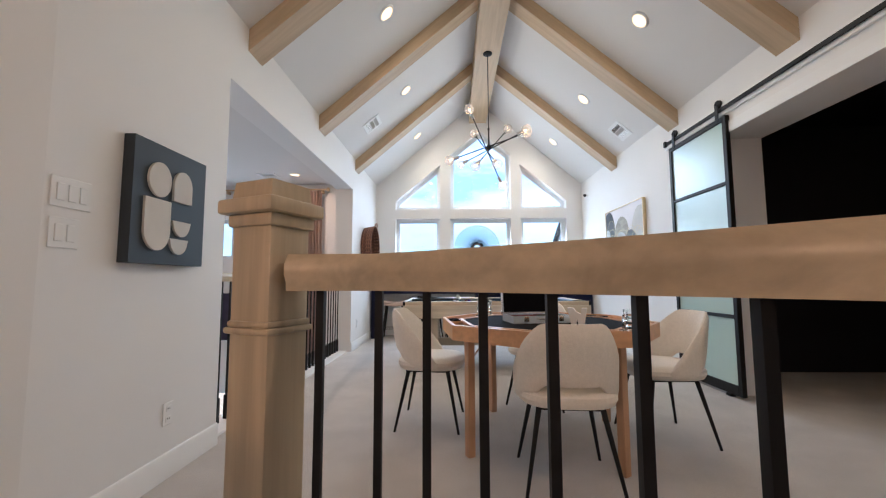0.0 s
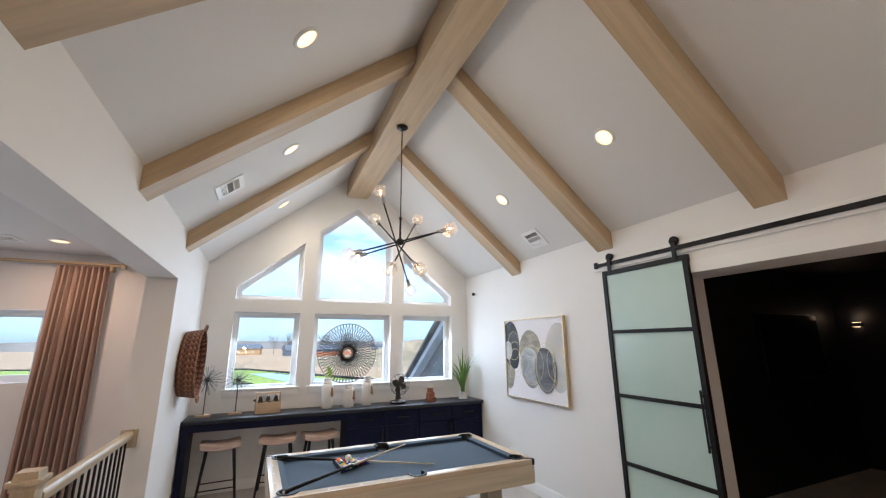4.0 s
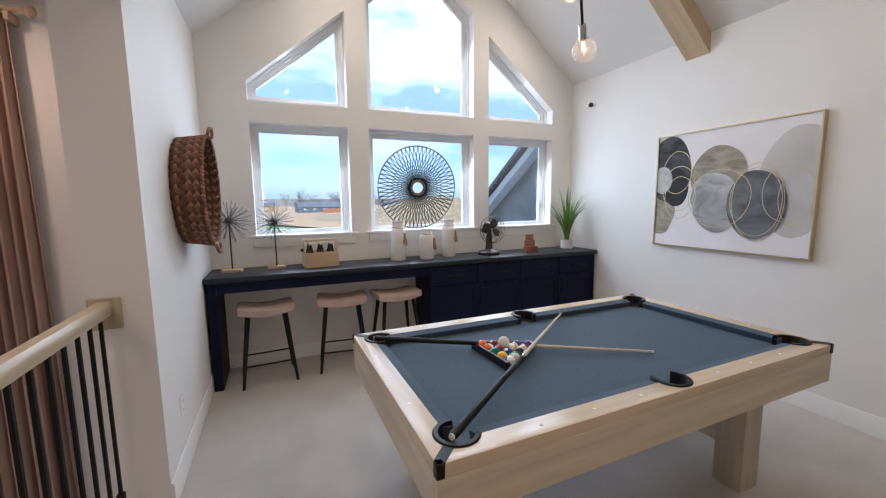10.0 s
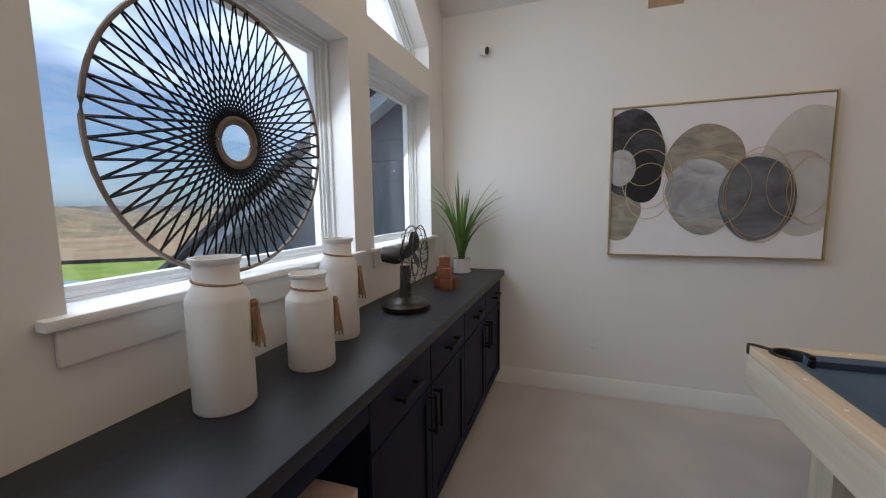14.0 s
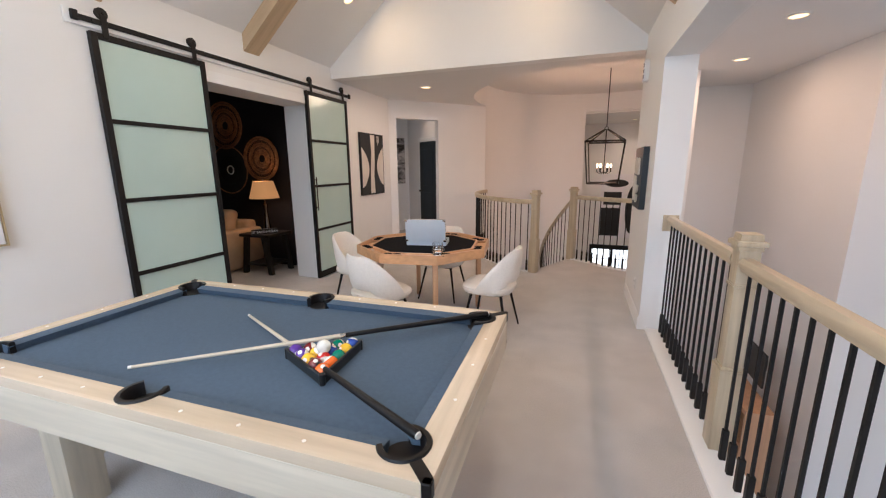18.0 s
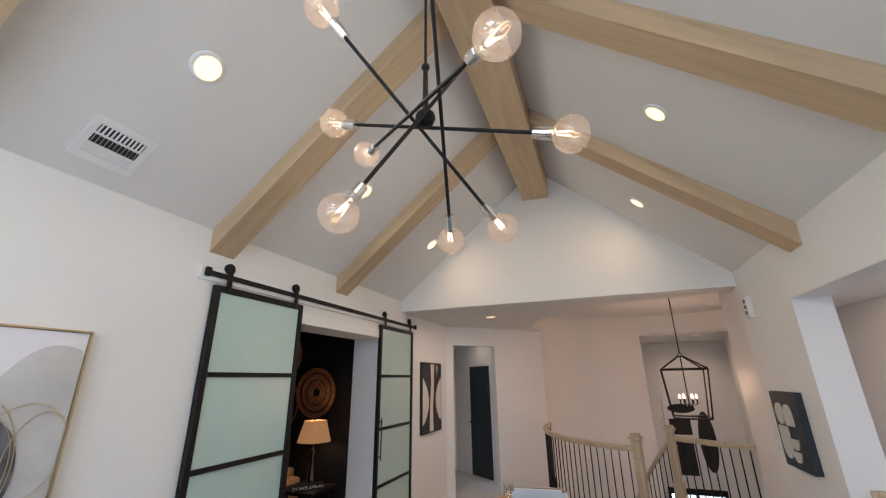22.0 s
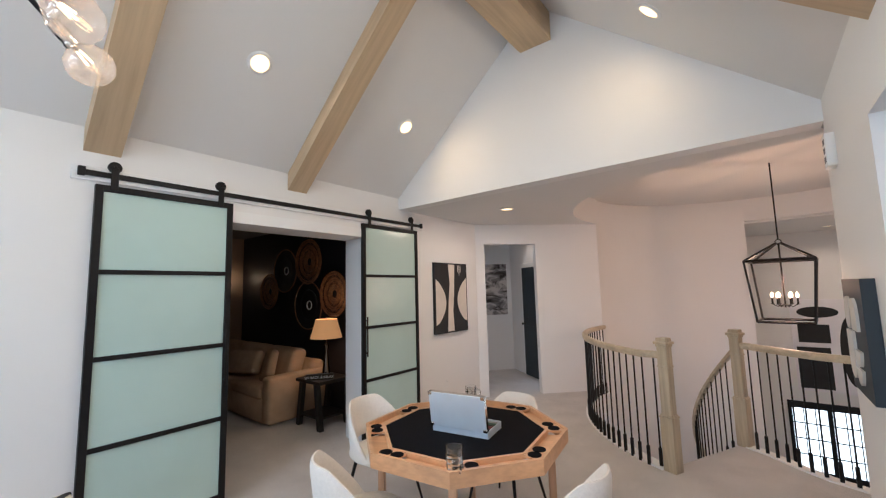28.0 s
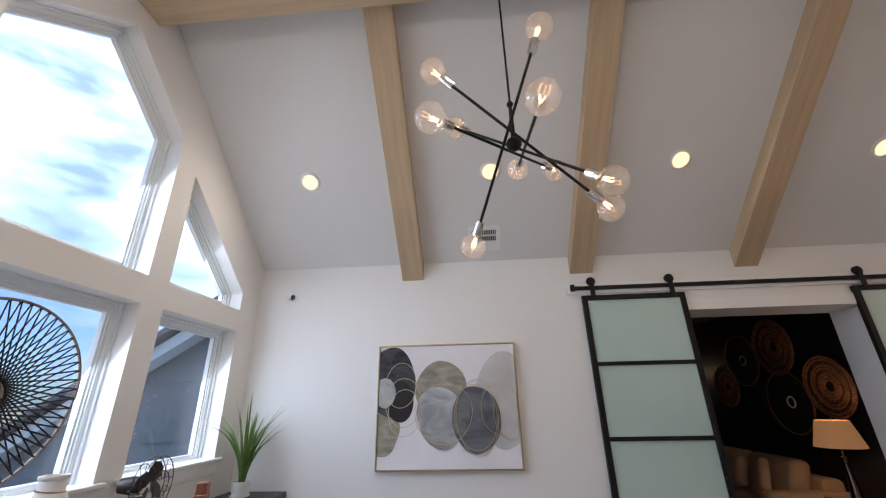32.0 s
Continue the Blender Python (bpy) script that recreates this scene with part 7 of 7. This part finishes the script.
for x, y in ((-2.24, -6.2), (-2.27, -4.84)):
    downlight((x, y, 2.76), (0, 0, -1))
    lamp_area("downlight_or_fill_beam", look((x, y, 2.73), (x, y + 0.001, 0)), 9, 0.12, WARMER)

# ---------------------------------------------------------------- outside
GZ = -3.4
def ground_mat(name, c1, c2, scale):
    m = Mat(name, c1, 0.95)
    m.base(m.ramp(m.noise(scale, 7.0, (1, 1, 1), 0.6, 0.3), [(0.32, c2), (0.66, c1)]))
    m.bump(6, 0.5, 4.0, dist=0.05)
    return m.m


M["field"] = ground_mat("dry_field", (0.36, 0.225, 0.115), (0.21, 0.135, 0.066), 0.09)
M["grass"] = ground_mat("spring_grass", (0.24, 0.29, 0.030), (0.15, 0.20, 0.020), 0.5)
M["yard"] = ground_mat("bare_yard", (0.38, 0.25, 0.155), (0.28, 0.18, 0.105), 0.35)
M["siding"] = Mat("slate_blue_siding", (0.10, 0.125, 0.15), 0.6).vary(1.5, 0.06).bump(40, 0.08, dist=0.003).m
M["shingle"] = Mat("grey_shingle", (0.10, 0.105, 0.115), 0.9).vary(5, 0.3).bump(30, 0.4, dist=0.01).m
M["brick_far"] = Mat("orange_brick_far", (0.42, 0.16, 0.075), 0.9).vary(2, 0.2).m
M["treeline"] = ground_mat("far_woodland", (0.30, 0.28, 0.26), (0.20, 0.19, 0.18), 0.03)
M["bark"] = Mat("bare_branches", (0.13, 0.115, 0.11), 0.9).m
structure("ground", slab(rect(-1500, 1500, -1500, 1500), [rect(-7.6, 7.6, -7.6, 7.2)], lambda u, v, w: (u, v, GZ - w), 0.2), M["field"], "dry brown open field")


def strip(name, near, far, z, mat, label):
    """Ground between two lines across the view, each of (x, y)."""
    return structure(name, slab(near + far[::-1], [], lambda u, v, w: (u, v, GZ + z - w), 0.05), mat, label)


strip("ground_yard", [(-60, 9), (60, 9)], [(-40, 78), (-2.1, 60), (4.4, 39.5), (12, 25), (60, 20)], 0.06, M["yard"], "bare sandy yard")
strip("ground_grass", [(-60, 84), (-2.1, 60), (4.4, 39.5), (12, 25), (60, 20)], [(-60, 125), (-3.2, 95), (14.8, 56.5), (30, 35), (60, 28)], 0.10, M["grass"], "bright green grass bank")
water = Mat("pond_water", (0.22, 0.28, 0.36), 0.05).m
structure("water", slab([(-2.5, 82), (2, 82), (8, 64), (13, 48), (16, 36), (13, 36), (9.0, 44), (4.5, 56), (0.5, 70)], [], lambda u, v, w: (u, v, GZ + 0.14 - w), 0.03), water, "calm pale pond")
for pts in ([(-60, 84), (-2.1, 60.5), (4.4, 40), (12, 25.5), (40, 22)], [(-60, 125), (-3.2, 95.5), (14.8, 57), (30, 35.5), (60, 28.5)]):
    bm = bmesh.new()
    sweep(bm, [(x, y, GZ) for x, y in pts], [(-0.04, 0), (0.04, 0), (0.04, 0.42), (-0.04, 0.42)])
    solid("silt_fence", bm, M["art_black"], "low black fabric silt fence along the grass", "fence", "silt fences")
rnd = random.Random(8)
sb = thing("young_shrub", "young bright green shrub in the yard", "shrub", at=pose(5.1, 40.3, GZ))
part("trunk", rod(bmesh.new(), (0, 0, 0), (0, 0, 1.5), 0.05, 6), M["bark"], sb)
bm = bmesh.new()
for i in range(420):
    z = rnd.uniform(0.25, 3.0)
    r = (1.15 * (1 - z / 3.3)) * math.sqrt(rnd.random()) + 0.05
    a = rnd.uniform(0, 6.28)
    m = Matrix.Translation((r * math.cos(a), r * math.sin(a), z)) @ Euler((rnd.uniform(-0.7, 0.7), rnd.uniform(-0.7, 0.7), a)).to_matrix().to_4x4()
    bm.faces.new([bm.verts.new(m @ Vector(p)) for p in ((-0.07, 0, 0), (0, 0.05, 0.10), (0.07, 0, 0.32), (0, -0.05, 0.10))])
part("crown", bm, Mat("shrub_leaf", (0.30, 0.36, 0.06), 0.7).vary(4, 0.3).m, sb)
# low hills and far woods
bm = bmesh.new()
rows_h = []
for j in range(14):
    row = []
    for i in range(61):
        x, y = -20 + i * 5, 84 + j * 14
        hgt = 0.03 * max(0, x - 5) + 1.6 * noise.noise(Vector((x * 0.018, y * 0.018, 3)))
        edge = min(1, j / 3, (13 - j) / 3, i / 8, (60 - i) / 6)
        mound = 5.6 * math.exp(-((x - 48) / 19) ** 2 - ((y - 118) / 34) ** 2)
        row.append(bm.verts.new((x, y, GZ - 0.6 + max(0, hgt * edge) * 0.75 + 0.5 * edge + mound * min(1, j / 2))))
    rows_h.append(row)
for a, b in zip(rows_h, rows_h[1:]):
    for i in range(60):
        bm.faces.new((a[i], a[i + 1], b[i + 1], b[i]))
solid("ground_hills", bm, ground_mat("dry_scrub", (0.30, 0.21, 0.11), (0.13, 0.10, 0.052), 0.22), "low dry grass hills", kind="structure")
bm = bmesh.new()
pts = [(-900 + i * 12, 620 + 40 * math.sin(i * 0.31)) for i in range(151)]
top = [9.0 + 3.5 * abs(noise.noise(Vector((i * 0.23, 0, 7)))) + 2.0 * abs(noise.noise(Vector((i * 0.9, 1, 2)))) for i in range(151)]
lo = [bm.verts.new((x, y, GZ - 1)) for x, y in pts]
hi = [bm.verts.new((x, y, GZ + t)) for (x, y), t in zip(pts, top)]
lo2 = [bm.verts.new((x, y + 60, GZ - 1)) for x, y in pts]
for i in range(150):
    bm.faces.new((lo[i], lo[i + 1], hi[i + 1], hi[i]))
    bm.faces.new((hi[i], hi[i + 1], lo2[i + 1], lo2[i]))
tagged(solid("far_woods", bm, M["treeline"], "far grey winter woodland on the horizon", "woods"), kind="stuff")


def far_house(x, y, w, d, h, wall, label, turn=0):
    ob = thing("far_house", label, "house", "far houses", at=pose(x, y, GZ, 0, 0, turn))
    part("wall", cube(-w / 2, w / 2, -d / 2, d / 2, 0, h), wall, ob)
    bm = slab([(-d / 2 - 0.5, h), (d / 2 + 0.5, h), (d / 2 - 3, h + 2.6), (-d / 2 + 3, h + 2.6)], [], lambda u, v, w_: (-w / 2 - 0.5 + w_, u, v), w + 1)
    part("roof", bm, M["shingle"], ob)
    for i in range(5):
        part("window", cube(-w / 2 + (i + 0.6) * w / 5.5 - 0.4, -w / 2 + (i + 0.6) * w / 5.5 + 0.4, -d / 2 - 0.06, -d / 2, 1.2, 2.0), M["plastic"], ob)


M["osb"] = Mat("raw_sheathing", (0.40, 0.24, 0.11), 0.9).vary(0.8, 0.12).m
far_house(-12, 246, 20, 12, 3.2, M["osb"], "distant unfinished house in raw tan sheathing", -4)
far_house(21, 212, 25, 12, 2.5, M["siding"], "distant single-storey house with a grey roof", 6)
far_house(-70, 330, 26, 14, 3.0, M["brick_far"], "distant brick house with a grey roof", -5)
far_house(110, 380, 30, 14, 3.0, M["siding"], "distant slate house with a grey roof", 4)
solid("long_fence", cube(0, 27, -0.1, 0.1, -0.3, 1.9), M["brick_far"], "long new orange wooden fence before the far house", "fence", at=pose(19, 190, GZ, 0, 0, 38))


def bare_tree(x, y, h, seed):
    r = random.Random(seed)
    ob = thing("bare_tree", "bare winter tree with fine grey branches", "tree", "far bare trees", at=pose(x, y, GZ))
    part("trunk", rod(bmesh.new(), (0, 0, 0), (0, 0, h * 0.55), 0.22, 6, 0.12), M["bark"], ob)
    bm = bmesh.new()
    for i in range(26):
        z0 = h * r.uniform(0.2, 0.55)
        a = r.uniform(0, 6.28)
        ln = h * r.uniform(0.25, 0.5)
        tip = Vector((math.cos(a) * ln * 0.75, math.sin(a) * ln * 0.75, z0 + ln * r.uniform(0.6, 1.1)))
        base = Vector((0, 0, z0))
        rod(bm, base, tip, 0.07, 4, 0.02)
        for q in range(4):
            b0 = base.lerp(tip, r.uniform(0.35, 0.9))
            rod(bm, b0, b0 + Vector((r.uniform(-1, 1), r.uniform(-1, 1), r.uniform(0.4, 1.4))) * ln * 0.3, 0.035, 3, 0.012)
    part("crown", bm, M["bark"], ob)


for i in range(13):
    bare_tree(6 + i * 4.6 + rnd.uniform(-2, 2), 252 + rnd.uniform(-10, 10), rnd.uniform(10, 15), i + 40)

# wing of the same house beside the right window
wing = thing("house_wing", "slate blue lap-sided house wing with a pale fascia and grey roof", "house", at=Matrix())
rake = [(7.54, 2.50), (10.6, 0.58), (10.6, 0.46), (7.54, 2.38)]
part("wall", slab([(7.54, GZ), (10.45, GZ), (10.45, 0.55), (7.54, 2.38)], [], lambda u, v, w: (2.47 + w, u, v), 2.5), M["siding"], wing)
for i in range(34):
    z = GZ + 0.1 + i * 0.17
    ymax = min(10.45, 7.54 + (2.38 - z - 0.17) / 0.628)
    if ymax > 7.7:
        part("lap_board", slab([(z, 0.0), (z, -0.018), (z + 0.17, -0.004), (z + 0.17, 0.0)], [], lambda u, v, w: (2.47 + v, 7.55 + w, u), ymax - 7.55), M["siding"], wing)
part("fascia", slab(rake, [], lambda u, v, w: (2.30 + w, u, v), 0.17), Mat("pale_fascia", (0.42, 0.50, 0.58), 0.6).vary(3, 0.05).m, wing, "pale blue painted rake board")
part("roof", slab([(7.54, 2.53), (10.7, 0.55), (10.7, 0.60), (7.54, 2.60)], [], lambda u, v, w: (2.22 + w, u, v), 3.0), M["shingle"], wing)
structure("roof_cap", slab([(OUT_L - 0.4, EAVE - 0.1), (XM, APEX + 0.45), (OUT_R + 0.4, EAVE - 0.1), (OUT_R + 0.4, EAVE + 0.0), (XM, APEX + 0.6), (OUT_L - 0.4, EAVE + 0.0)], [], lambda u, v, w: (u, 1.0 + w, v), 6.75), M["shingle"])
